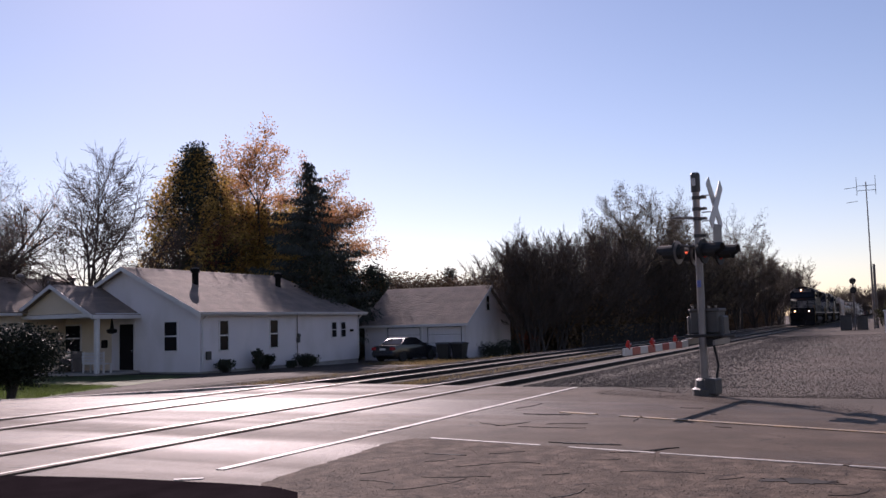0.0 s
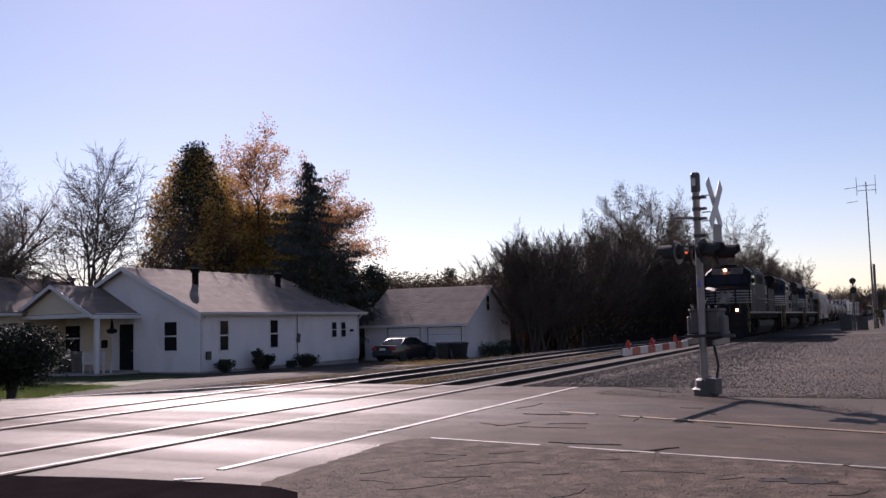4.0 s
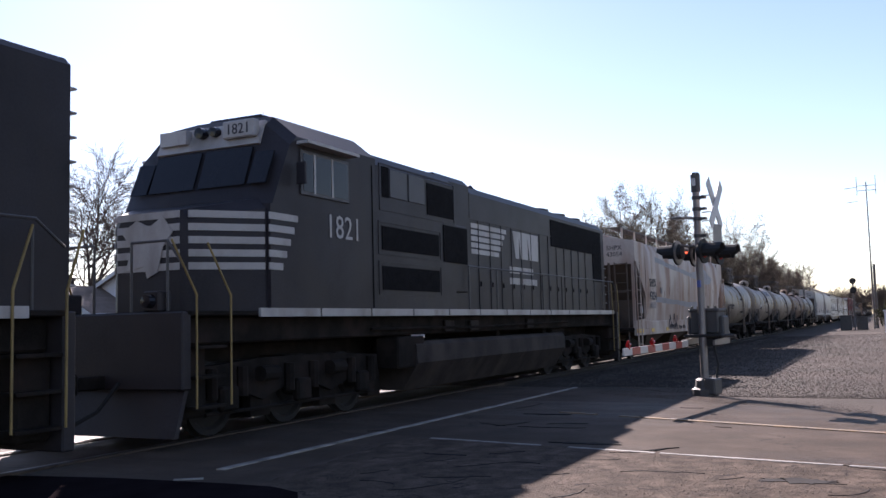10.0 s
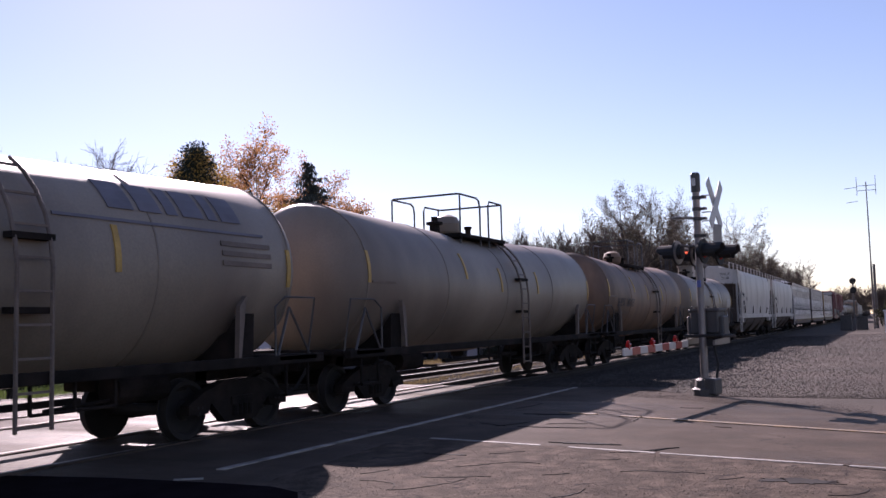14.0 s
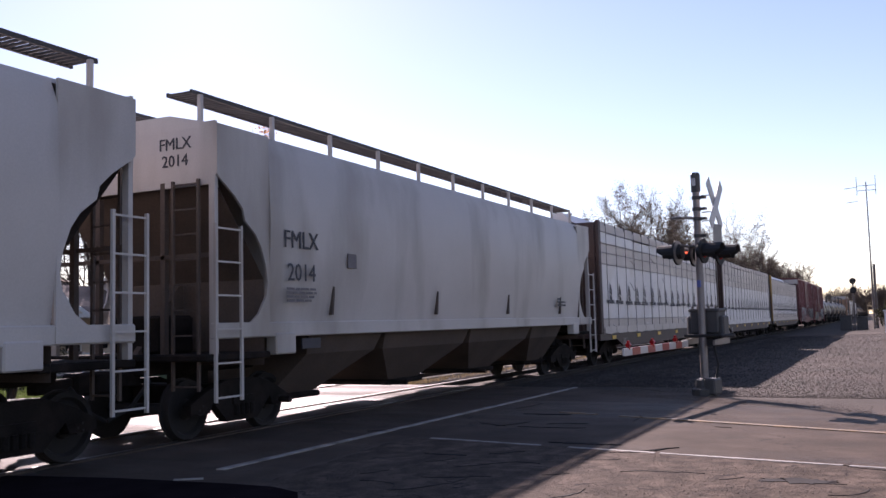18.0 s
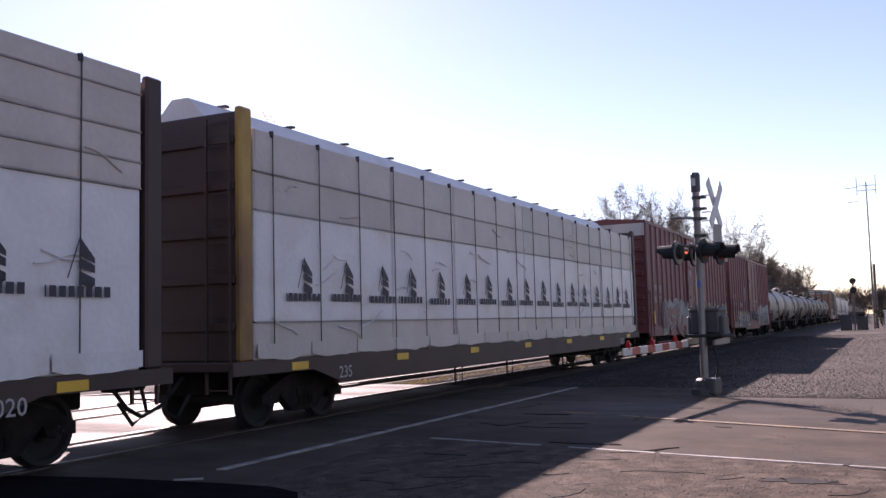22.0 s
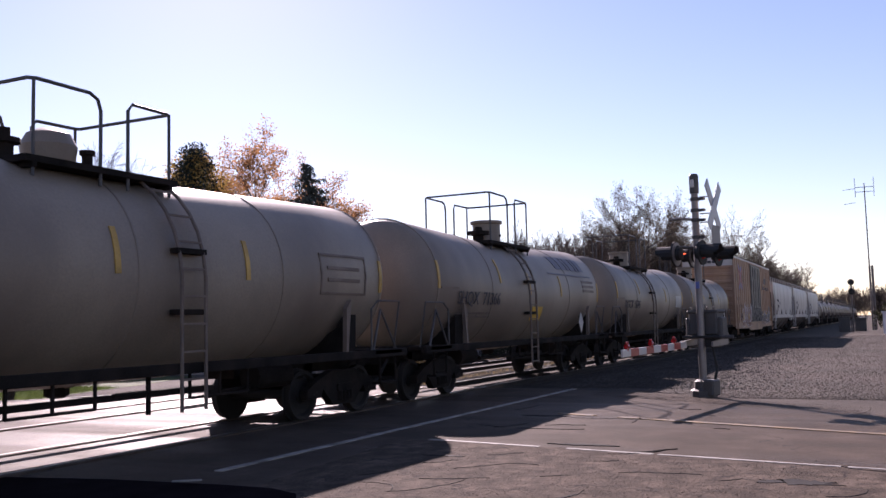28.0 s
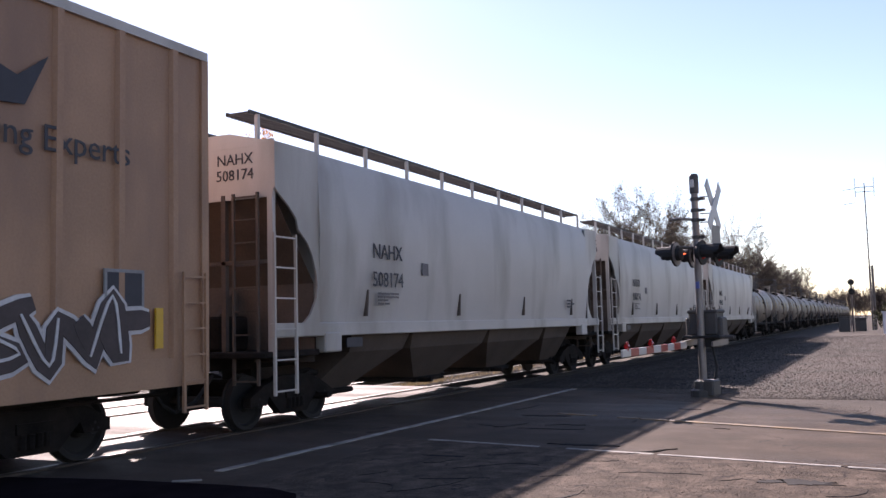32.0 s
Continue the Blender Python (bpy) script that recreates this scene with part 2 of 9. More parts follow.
def polish_wheel_paths(m):
    """Long bands along the road where tyres have polished the surface."""
    n, l = m.node_tree.nodes, m.node_tree.links
    tc, mp, nz, rg = n.new("ShaderNodeTexCoord"), n.new("ShaderNodeMapping"), n.new("ShaderNodeTexNoise"), n.new("ShaderNodeMapRange")
    mp.inputs["Rotation"].default_value = (0, 0, radians(12))
    mp.inputs["Scale"].default_value = (0.75, 0.035, 0.1)
    nz.inputs["Scale"].default_value, nz.inputs["Detail"].default_value = 1.0, 3.0
    rg.inputs[1].default_value, rg.inputs[2].default_value, rg.inputs[3].default_value, rg.inputs[4].default_value = 0.4, 0.62, 0.5, 0.74
    l.new(tc.outputs["Object"], mp.inputs["Vector"])
    l.new(mp.outputs[0], nz.inputs["Vector"])
    l.new(nz.outputs[0], rg.inputs[0])
    l.new(rg.outputs[0], n["Principled BSDF"].inputs["Roughness"])


polish_wheel_paths(M_ASPHALT)

# ---- mesh helpers ----
class MB:
    """A mesh under construction: plain lists of corners and faces."""

    def __init__(self):
        self.v, self.f = [], []

    def add(self, vs, fs):
        o = len(self.v)
        self.v.extend(tuple(p) for p in vs)
        self.f.extend(tuple(i + o for i in f) for f in fs)
        return self

    def box(self, x0, x1, y0, y1, z0, z1):
        return self.add([(x0, y0, z0), (x1, y0, z0), (x1, y1, z0), (x0, y1, z0), (x0, y0, z1), (x1, y0, z1), (x1, y1, z1), (x0, y1, z1)],
                        [(0, 3, 2, 1), (4, 5, 6, 7), (0, 1, 5, 4), (1, 2, 6, 5), (2, 3, 7, 6), (3, 0, 4, 7)])

    def cbox(self, x0, x1, y0, y1, z0, z1, b=0.03):
        """A box with chamfered edges."""
        xs, ys, zs = (x0, x1), (y0, y1), (z0, z1)
        vs, idx = [], {}
        for i in range(2):
            for j in range(2):
                for k in range(2):
                    sx, sy, sz = (b if i == 0 else -b), (b if j == 0 else -b), (b if k == 0 else -b)
                    for a, p in enumerate(((xs[i], ys[j] + sy, zs[k] + sz), (xs[i] + sx, ys[j], zs[k] + sz), (xs[i] + sx, ys[j] + sy, zs[k]))):
                        idx[i, j, k, a] = len(vs)
                        vs.append(p)
        fs = []
        for a in range(3):
            for s in range(2):
                ring = []
                for u, w in ((0, 0), (1, 0), (1, 1), (0, 1)):
                    c = [0, 0, 0]
                    c[a], c[(a + 1) % 3], c[(a + 2) % 3] = s, u, w
                    ring.append(idx[(*c, a)])
                fs.append(tuple(ring if s else ring[::-1]))
            p, q = (a + 1) % 3, (a + 2) % 3
            for u in range(2):
                for w in range(2):
                    c, d = [0, 0, 0], [0, 0, 0]
                    c[a], c[p], c[q] = 0, u, w
                    d[a], d[p], d[q] = 1, u, w
                    face = (idx[(*c, p)], idx[(*d, p)], idx[(*d, q)], idx[(*c, q)])
                    fs.append(face if u == w else face[::-1])
        for i in range(2):
            for j in range(2):
                for k in range(2):
                    face = tuple(idx[i, j, k, a] for a in range(3))
                    fs.append(face if (i + j + k) % 2 else face[::-1])
        return self.add(vs, fs)

    def prism(self, pts, axis, a0, a1):
        """A polygon drawn in the plane across axis ('x': (y, z), 'y': (x, z), 'z': (x, y)), drawn out from a0 to a1."""
        n = len(pts)

        def place(p, a):
            return (a, p[0], p[1]) if axis == "x" else (p[0], a, p[1]) if axis == "y" else (p[0], p[1], a)
        vs = [place(p, a0) for p in pts] + [place(p, a1) for p in pts]
        fs = [tuple(range(n))[::-1], tuple(range(n, 2 * n))] + [(i, (i + 1) % n, n + (i + 1) % n, n + i) for i in range(n)]
        return self.add(vs, fs)

    def loft(self, rings, cap=True):
        n = len(rings[0])
        vs = [p for r in rings for p in r]
        fs = [(k * n + i, k * n + (i + 1) % n, (k + 1) * n + (i + 1) % n, (k + 1) * n + i) for k in range(len(rings) - 1) for i in range(n)]
        if cap:
            fs += [tuple(range(n))[::-1], tuple(range((len(rings) - 1) * n, len(rings) * n))]
        return self.add(vs, fs)

    def tube(self, pts, r, seg=6, r1=None):
        pts = [Vector(p) for p in pts]
        rings, up = [], None
        for i, p in enumerate(pts):
            d = (pts[min(i + 1, len(pts) - 1)] - pts[max(i - 1, 0)]).normalized()
            u = d.cross(Vector((0.31, 0.17, 1.0)))
            if u.length < 0.2:
                u = d.cross(Vector((1, 0, 0)))
            u.normalize()
            w = d.cross(u)
            k = i / max(1, len(pts) - 1)
            rr = r if r1 is None else r + (r1 - r) * k
            rings.append([p + (u * math.cos(2 * math.pi * j / seg) + w * math.sin(2 * math.pi * j / seg)) * rr for j in range(seg)])
        return self.loft(rings)

    def lathe(self, prof, axis="x", seg=24, c=(0, 0, 0)):
        """Profile of (along, radius) pairs turned about an axis through c."""
        rings = []
        for a, r in prof:
            ring = []
            for j in range(seg):
                s, t = r * math.cos(2 * math.pi * j / seg), r * math.sin(2 * math.pi * j / seg)
                p = (a, s, t) if axis == "x" else (t, a, s) if axis == "y" else (s, t, a)
                ring.append((c[0] + p[0], c[1] + p[1], c[2] + p[2]))
            rings.append(ring)
        return self.loft(rings)

    def mesh(self, name, material, smooth=None):
        me = bpy.data.meshes.new(name)
        me.from_pydata([tuple(p) for p in self.v], [], self.f)
        me.validate()
        if smooth:
            me.shade_smooth()
            me.set_sharp_from_angle(angle=radians(smooth))
        me.materials.append(material)
        return me


def part(name, mb, material, parent=None, label="", smooth=None, at=None):
    me = mb if isinstance(mb, bpy.types.Mesh) else mb.mesh(name, material, smooth)
    ob = new(name, me)
    ob.parent = parent
    if at is not None:
        ob.matrix_basis = at
    if label:
        ob["label"] = label
    return ob


def thing(name, label, category, at=None, group="", kind=""):
    ob = new(name)
    ob.empty_display_size = 0.2
    if at is not None:
        ob.matrix_basis = at
    return tagged(ob, label, category, group, kind)


def solid(name, mb, material, label, category="", group="", kind="", smooth=None, at=None):
    ob = part(name, mb, material, None, "", smooth, at)
    return tagged(ob, label, category, group, kind)


def text_mesh(body, size, material, depth=0.004, align="CENTER"):
    """Letters of the built-in font as a mesh that stands in the x-z plane and faces -y."""
    cu = bpy.data.curves.new("letters", "FONT")
    cu.body, cu.size, cu.extrude, cu.align_x, cu.resolution_u = body, size, depth, align, 2
    ob = bpy.data.objects.new("letters", cu)
    scene.collection.objects.link(ob)
    dg = bpy.context.evaluated_depsgraph_get()
    me = bpy.data.meshes.new_from_object(ob.evaluated_get(dg))
    bpy.data.objects.remove(ob)
    me.transform(pose(0, 0, 0, 90, 0, 0))
    me.materials.clear()
    me.materials.append(material)
    return me


# ---- ground, road and tracks ----
def lift(x, y):
    """Height of the ground: level round the crossing, sinking away behind the tracks."""
    s = min(1.0, max(0.0, (y - 6.5) / 6.0))
    return -0.12 + max(-0.9, min(0.0, -0.0135 * (x - 4))) * s * s * (3 - 2 * s) + 0.05 * noise.noise((x * 0.15, y * 0.15, 0)) * min(1, abs(y) / 12)


def ground_sheet():
    def steps(a, b, c, d, fine, coarse):
        out, x = [], a
        while x < d:
            out.append(x)
            x += fine if b <= x < c else max(fine, min(coarse, 0.12 * (b - x if x < b else x - c) + fine))
        return out + [d]
    xs, ys = steps(-1500, -20, 120, 3000, 1.0, 200), steps(-1500, -30, 70, 2500, 1.0, 200)
    vs = [(x, y, lift(x, y)) for y in ys for x in xs]
    n = len(xs)
    fs = [(j * n + i, j * n + i + 1, (j + 1) * n + i + 1, (j + 1) * n + i) for j in range(len(ys) - 1) for i in range(n - 1)]
    solid("ground", MB().add(vs, fs), M_GROUND, "brown gravelly ground along the railway", "ground", kind="structure", smooth=60)


def slab(name, pts, z0, z1, material, label, category="road"):
    return solid(name, MB().prism(pts, "z", z0, z1), material, label, category, kind="structure")


ROAD = [(-26, -40), (-24, -16), (4.5, -16), (16.2, -16), (15.9, -9.6), (17.6, -7.6), (19.1, -6.2), (20.5, -2.9), (21.6, 4.6), (20.6, 5.2),
        (17.8, 6.3), (16.9, 7.6), (15.2, 10.2), (13.5, 16), (10, 40), (-12, 40), (-10, 8), (-10, -6), (-40, -10), (-40, -40)]


def lay_road():
    slab("road", ROAD[::1], -0.35, -0.03, M_ASPHALT, "worn grey asphalt road over the level crossing")
    rnd = random.Random(12)
    edge = [(7.6, -3.93), (7.97, -3.88), (9.29, -3.78), (10.6, -3.66), (11.2, -3.75), (11.15, -4.6), (10.95, -6.0), (10.75, -7.6), (10.4, -9.5), (8.9, -17)]
    rag = []
    for (x0, y0), (x1, y1) in zip(edge, edge[1:]):
        k = max(2, int(math.hypot(x1 - x0, y1 - y0) / 0.12))
        rag += [(x0 + (x1 - x0) * i / k + rnd.uniform(-0.03, 0.03), y0 + (y1 - y0) * i / k + rnd.uniform(-0.03, 0.03)) for i in range(k)]
    slab("apron", [(-12, -20), (-12, -9), (4.6, -6.0), (6.6, -4.6)] + rag + [(8.6, -20)], -0.3, -0.024, M_APRON,
         "cracked old asphalt apron beside the road", "pavement")
    slab("tar_patch", [(-4, -0.6), (7.05, -0.7), (7.33, -2.17), (7.43, -3.61), (7.42, -4.2), (7.25, -4.6), (6.9, -4.85), (5.8, -5.2), (3, -6), (-4, -6)], -0.2, -0.018, M_TAR,
         "matte black tarred patch of pavement", "pavement")

    def line(name, a, b, w, m, label, gaps=()):
        a, b = Vector((*a, 0)), Vector((*b, 0))
        d = (b - a).normalized()
        s = Vector((-d.y, d.x, 0)) * w / 2
        ln = (b - a).length
        cuts, x = [], 0.0
        for g0, g1 in (*gaps, (1.0, 1.0)):
            cuts.append((x, g0))
            x = g1
        holder = MB()
        for u, v in cuts:
            p, q = a + d * ln * u, a + d * ln * v
            k = max(2, int((q - p).length / 0.5))
            for i in range(k):
                e, f = p + (q - p) * (i / k), p + (q - p) * ((i + 1) / k)
                j = 1 + 0.06 * math.sin(i * 2.3)
                holder.prism([tuple((e + s * j)[:2]), tuple((e - s)[:2]), tuple((f - s)[:2]), tuple((f + s * j)[:2])], "z", -0.1, -0.018)
        solid(name, holder, m, label, "road marking", kind="structure")
    line("stop_line", (8.15, -2.93), (20.5, -3.1), 0.115, M_LINE_W, "white painted line across the road")
    line("edge_line", (11.25, -4.0), (8.9, -17), 0.075, M_LINE_W, "thin worn white edge line on the road", gaps=((0.13, 0.16), (0.245, 0.25), (0.40, 0.405)))
    line("centre_line", (15.0, -4.6), (10.9, -16), 0.12, M_LINE_Y, "faded yellow centre line on the road", gaps=((0.06, 0.10), (0.13, 0.135)))
    line("far_edge_line", (21.0, 5.6), (14.4, 9.9), 0.10, M_LINE_W, "worn white edge line beyond the tracks")
    line("short_mark", (7.45, -2.9), (7.62, -3.15), 0.06, M_LINE_W, "short worn white paint mark")


def potholes():
    """Dark ragged hollows where the asphalt has broken out."""
    rnd = random.Random(4)
    for (x, y, rx, ry) in ((11.28, -6.2, 0.07, 0.45), (9.25, -8.9, 0.16, 0.42), (14.6, -4.5, 0.05, 0.4), (9.9, -4.9, 0.04, 0.3)):
        pts = [(x + rx * math.cos(i * math.pi / 14) * rnd.uniform(0.45, 1.3), y + ry * math.sin(i * math.pi / 14) * rnd.uniform(0.5, 1.2)) for i in range(28)]
        solid("pothole_patch", MB().prism(pts, "z", -0.06, -0.019), M_CRACK, "dark ragged pothole patch in the asphalt", "pothole", "potholes", "structure")


def pavement_cracks():
    """Ragged open cracks and broken lips in the asphalt, running mostly across the old apron."""
    rnd = random.Random(31)
    across = Vector((0.436, -0.90))
    for k in range(36):
        far = k < 11
        x, y = (rnd.uniform(10.6, 16.5), rnd.uniform(-7.4, -2.2)) if far else (rnd.uniform(4.6, 10.6), rnd.uniform(-9.2, -4.4))
        if not far and x < 7.0 and y > -5.6:
            x += 2.4
        ln = rnd.uniform(0.25, 1.1)
        d = Matrix.Rotation(rnd.gauss(0, 0.35 if rnd.random() < 0.7 else 1.2), 2) @ across
        n = max(5, int(ln / 0.07))
        mid, w = [], []
        p = Vector((x, y))
        for i in range(n + 1):
            d = (Matrix.Rotation(rnd.gauss(0, 0.22), 2) @ d).normalized()
            p = p + d * ln / n
            mid.append((p.copy(), Vector((-d.y, d.x))))
            w.append((0.003 + (0.018 if k % 4 == 0 else 0.005) * rnd.random()) * math.sin(math.pi * (i + 0.4) / (n + 0.8)))
        z = -0.022 if far and x > 11.3 else -0.019
        pts = [tuple(q + v * a) for (q, v), a in zip(mid, w)] + [tuple(q - v * a) for (q, v), a in zip(mid[::-1], w[::-1])]
        solid("pavement_crack", MB().prism(pts, "z", -0.05, z), M_CRACK, "thin ragged crack in the worn asphalt", "crack", "cracks in the pavement", "structure")

    def grit(r):
        u = r.random()
        return 4.8 + 5.9 * u, r.uniform(-10.5, -4.2 - 0.8 * max(0.0, 1.6 - 5.9 * u)), -0.022
    stones("apron_grit", grit, 8000, 0.006, 8, "loose grit and broken asphalt on the apron", M_GRIT)

    def roadside(r):
        y = r.uniform(-9.4, -4.0)
        return 15.5 + (y + 9.6) * 0.6 + abs(r.gauss(0, 0.7)), y, -0.026
    stones("road_edge_grit", roadside, 4000, 0.008, 9, "loose grit scattered along the edge of the road", M_GRIT)


def bed(yc, name):
    """Ballast bed under one track: a long low mound, broken where the road crosses."""
    mb = MB()
    prof = [(-2.6, -0.60), (-1.75, -0.30), (-1.25, -0.25), (1.25, -0.25), (1.75, -0.30), (2.6, -0.60)]
    xs = [21.7 + 2.0 * i for i in range(40)] + [105 + 40 * i for i in range(20)]
    rings = []
    for x in xs:
        rings.append([(x, yc + y + 0.06 * noise.noise((x * 0.7, y * 3, 5)), z + 0.03 * noise.noise((x * 0.9, y * 2, 1))) for y, z in prof] + [(x, yc + 2.5, -1.6), (x, yc - 2.5, -1.6)])
    mb.loft(rings)
    return solid(name, mb, M_BALLAST, "grey crushed-stone ballast bed under the track", "ballast", kind="structure", smooth=50)


def rail(yc, x0, x1):
    """One rail: foot, web and head, with its shiny running surface."""
    ob = thing("rail", "rust-brown steel rail with a polished running surface", "rail", group="rails of the two tracks", kind="structure")
    prof = [(-0.07, -0.19), (0.07, -0.19), (0.07, -0.175), (0.012, -0.13), (0.012, -0.045), (0.036, -0.032), (0.036, -0.006), (-0.036, -0.006), (-0.036, -0.032), (-0.012, -0.045), (-0.012, -0.13), (-0.07, -0.175)]
    part("rail_body", MB().prism([(yc + a, b) for a, b in prof], "x", x0, x1), M_RAIL, ob)
    part("running_surface", MB().prism([(yc - 0.030, -0.0055), (yc + 0.030, -0.0055), (yc + 0.024, 0.0), (yc - 0.024, 0.0)], "x", x0, x1), M_RAILTOP, ob, "polished bright rail head")
    return ob


TRACKS = (0.0, 4.30)


def lay_tracks():
    for k, yc in enumerate(TRACKS):
        bed(yc, "ballast_bed_%d" % (k + 1))
        for s in (-0.7525, 0.7525):
            rail(yc + s, -60, 900)
            g = 0.06 if s < 0 else -0.06
            for q in (g, -g):
                a, b = sorted((yc + s + q * 0.65, yc + s + q * 1.6))
                solid("flangeway_%d" % (k + 1), MB().box(-30, 21.7, a, b, -0.1, -0.007), M_ASPHALT, "dusty asphalt seal beside the rail", "flangeway", kind="structure")


def lay_ties():
    for k, yc in enumerate(TRACKS):
        base = None
        for i in range(118):
            x = 22.1 + i * 0.54
            if i % 3 == 0 or base is None:
                base = MB().cbox(-0.115, 0.115, -1.3, 1.3, -0.38, -0.19, 0.012).mesh("tie", M_TIE)
            ob = tagged(new("tie", base), "dark creosoted wooden railway tie", "tie", "ties of the track", "structure")
            ob.matrix_basis = pose(x, yc + 0.03 * math.sin(i * 3.1), 0.004 * math.sin(i * 7), 0, 0, 0.6 * math.sin(i * 5))
        far = MB()
        for i in range(300):
            x = 22.1 + (118 + i) * 0.54
            far.box(x - 0.115, x + 0.115, yc - 1.3, yc + 1.3, -0.38, -0.19)
        solid("far_ties", far, M_TIE, "distant dark wooden ties under the track", "ties", kind="stuff")


def stones(name, area, count, size, seed, label, material=None):
    """Loose crushed stones: tiny uneven lumps lying on the ground."""
    rnd = random.Random(seed)
    vs, fs = [], []
    for i in range(count):
        x, y, z = area(rnd)
        r = size * rnd.uniform(0.6, 1.6)
        o = len(vs)
        a = rnd.uniform(0, 6.28)
        for j in range(5):
            t = a + j * 1.2566
            rr = r * rnd.uniform(0.7, 1.15)
            vs.append((x + rr * math.cos(t), y + rr * math.sin(t), z - r * 0.12))
        vs.append((x + r * rnd.uniform(-0.35, 0.35), y + r * rnd.uniform(-0.35, 0.35), z + r * rnd.uniform(0.3, 0.7)))
        fs += [(o + j, o + (j + 1) % 5, o + 5) for j in range(5)]
    me = bpy.data.meshes.new(name)
    me.from_pydata(vs, [], fs)
    me.materials.append(material or M_STONE)
    return tagged(new(name, me), label, "gravel", kind="stuff")


def spread_stones():
    def flank(y0, y1, x1):
        def f(r):
            x = 21.9 + (x1 - 21.9) * r.random() ** 1.6
            y = r.uniform(-2.8, y1) if r.random() < 0.7 else -2.8 + (y0 + 2.8) * abs(r.gauss(0, 0.45))
            for yc in TRACKS:
                if abs(y - yc) < 1.25:
                    y = yc + math.copysign(1.25 + 0.7 * r.random(), y - yc)
            return x, y, max(lift(x, y) - 0.0, -0.25 - 0.13 * max(0, min(abs(y), abs(y - 4.3)) - 1.3) if -2.6 < y < 6.9 else -9)
        return f
    stones("ballast_stones", flank(-6.6, 7.0, 75), 62000, 0.034, 1, "dark crushed ballast stones along the tracks", M_BALSTONE)

    def lot(r):
        x = 19.5 + 60 * r.random() ** 1.8
        y = r.uniform(-13, -3.0)
        x = max(x, 16.2 + (y + 9.6) * 0.98) if y > -9.6 else max(x, 16.4)
        return x, y, lift(x, y)
    stones("lot_gravel", lot, 60000, 0.019, 2, "pale loose gravel on the lot beside the tracks")

    def far(r):
        x = 15 + 40 * r.random()
        y = r.uniform(6.6, 13)
        if x < 22 and y < 6.5 + (21.5 - x) * 0.55:
            x = 22 + r.random() * 25
        return x, y, lift(x, y)
    stones("verge_gravel", far, 30000, 0.02, 3, "pale gravel verge between the tracks and the houses")


ground_sheet()
lay_road()
potholes()
lay_tracks()


# ---- the train ----
SPEED = 16.79
CARS, WHEELS = [], []
CACHE = {}


def cached(key, make):
    if key not in CACHE:
        CACHE[key] = make()
    return CACHE[key]


def wheelset_mesh(r):
    mb = MB()
    for s in (-1, 1):
        y = 0.70 * s
        mb.lathe([(y - s * 0.03, r * 0.3), (y - s * 0.03, r * 0.62), (y - s * 0.03, r + 0.025), (y, r + 0.025), (y + s * 0.005, r), (y + s * 0.11, r - 0.006), (y + s * 0.11, r * 0.84), (y + s * 0.05, r * 0.76), (y + s * 0.05, r * 0.36), (y + s * 0.1, r * 0.3), (y + s * 0.1, 0.09)], "y", 26)
        mb.lathe([(y + s * 0.1, 0.09), (y + s * 0.34, 0.09), (y + s * 0.34, 0.02)], "y", 10)
        for k in range(3):
            a = 2.094 * k
            mb.box(0.05 * math.cos(a) - 0.014, 0.05 * math.cos(a) + 0.014, min(y + s * 0.33, y + s * 0.36), max(y + s * 0.33, y + s * 0.36), 0.05 * math.sin(a) - 0.014, 0.05 * math.sin(a) + 0.014)
    mb.lathe([(-0.66, 0.085), (0.66, 0.085)], "y", 10)
    return mb.mesh("wheelset", M_WHEEL, 40)


def freight_truck(car, x):
    r = 0.42
    t = part("truck", cached("bolster", lambda: MB().cbox(-0.2, 0.2, -1.05, 1.05, 0.42, 0.72, 0.03).box(-0.12, 0.12, -0.3, 0.3, 0.72, 0.95).mesh("truck", M_UNDER)), M_UNDER, car, at=pose(x, 0, 0))

    def frame_mesh():
        mb = MB()
        mb.prism([(-1.12, 0.50), (-1.12, 0.36), (-0.72, 0.36), (-0.66, 0.5), (-0.34, 0.2), (0.34, 0.2), (0.66, 0.5), (0.72, 0.36), (1.12, 0.36), (1.12, 0.50), (0.8, 0.66), (0.36, 0.80), (-0.36, 0.80), (-0.8, 0.66)], "y", -0.075, 0.075)
        for k in (-0.16, -0.05, 0.06, 0.17):
            mb.lathe([(0.28, 0.05), (0.44, 0.05)], "z", 8, (k, -0.09, 0))
        mb.box(-0.24, 0.24, -0.11, -0.075, 0.44, 0.56)
        return mb.mesh("sideframe", M_UNDER)
    for s in (-1, 1):
        part("sideframe", cached("sideframe", frame_mesh), M_UNDER, t, at=pose(0, s * 0.98, 0, 0, 0, 0 if s < 0 else 180))
    for k, dx in enumerate((-0.89, 0.89)):
        w = part("wheelset", cached("wheelset", lambda: wheelset_mesh(r)), M_WHEEL, t, "worn steel wheels on an axle", at=pose(dx, 0, r))
        WHEELS.append((w, "freight", dx, r))


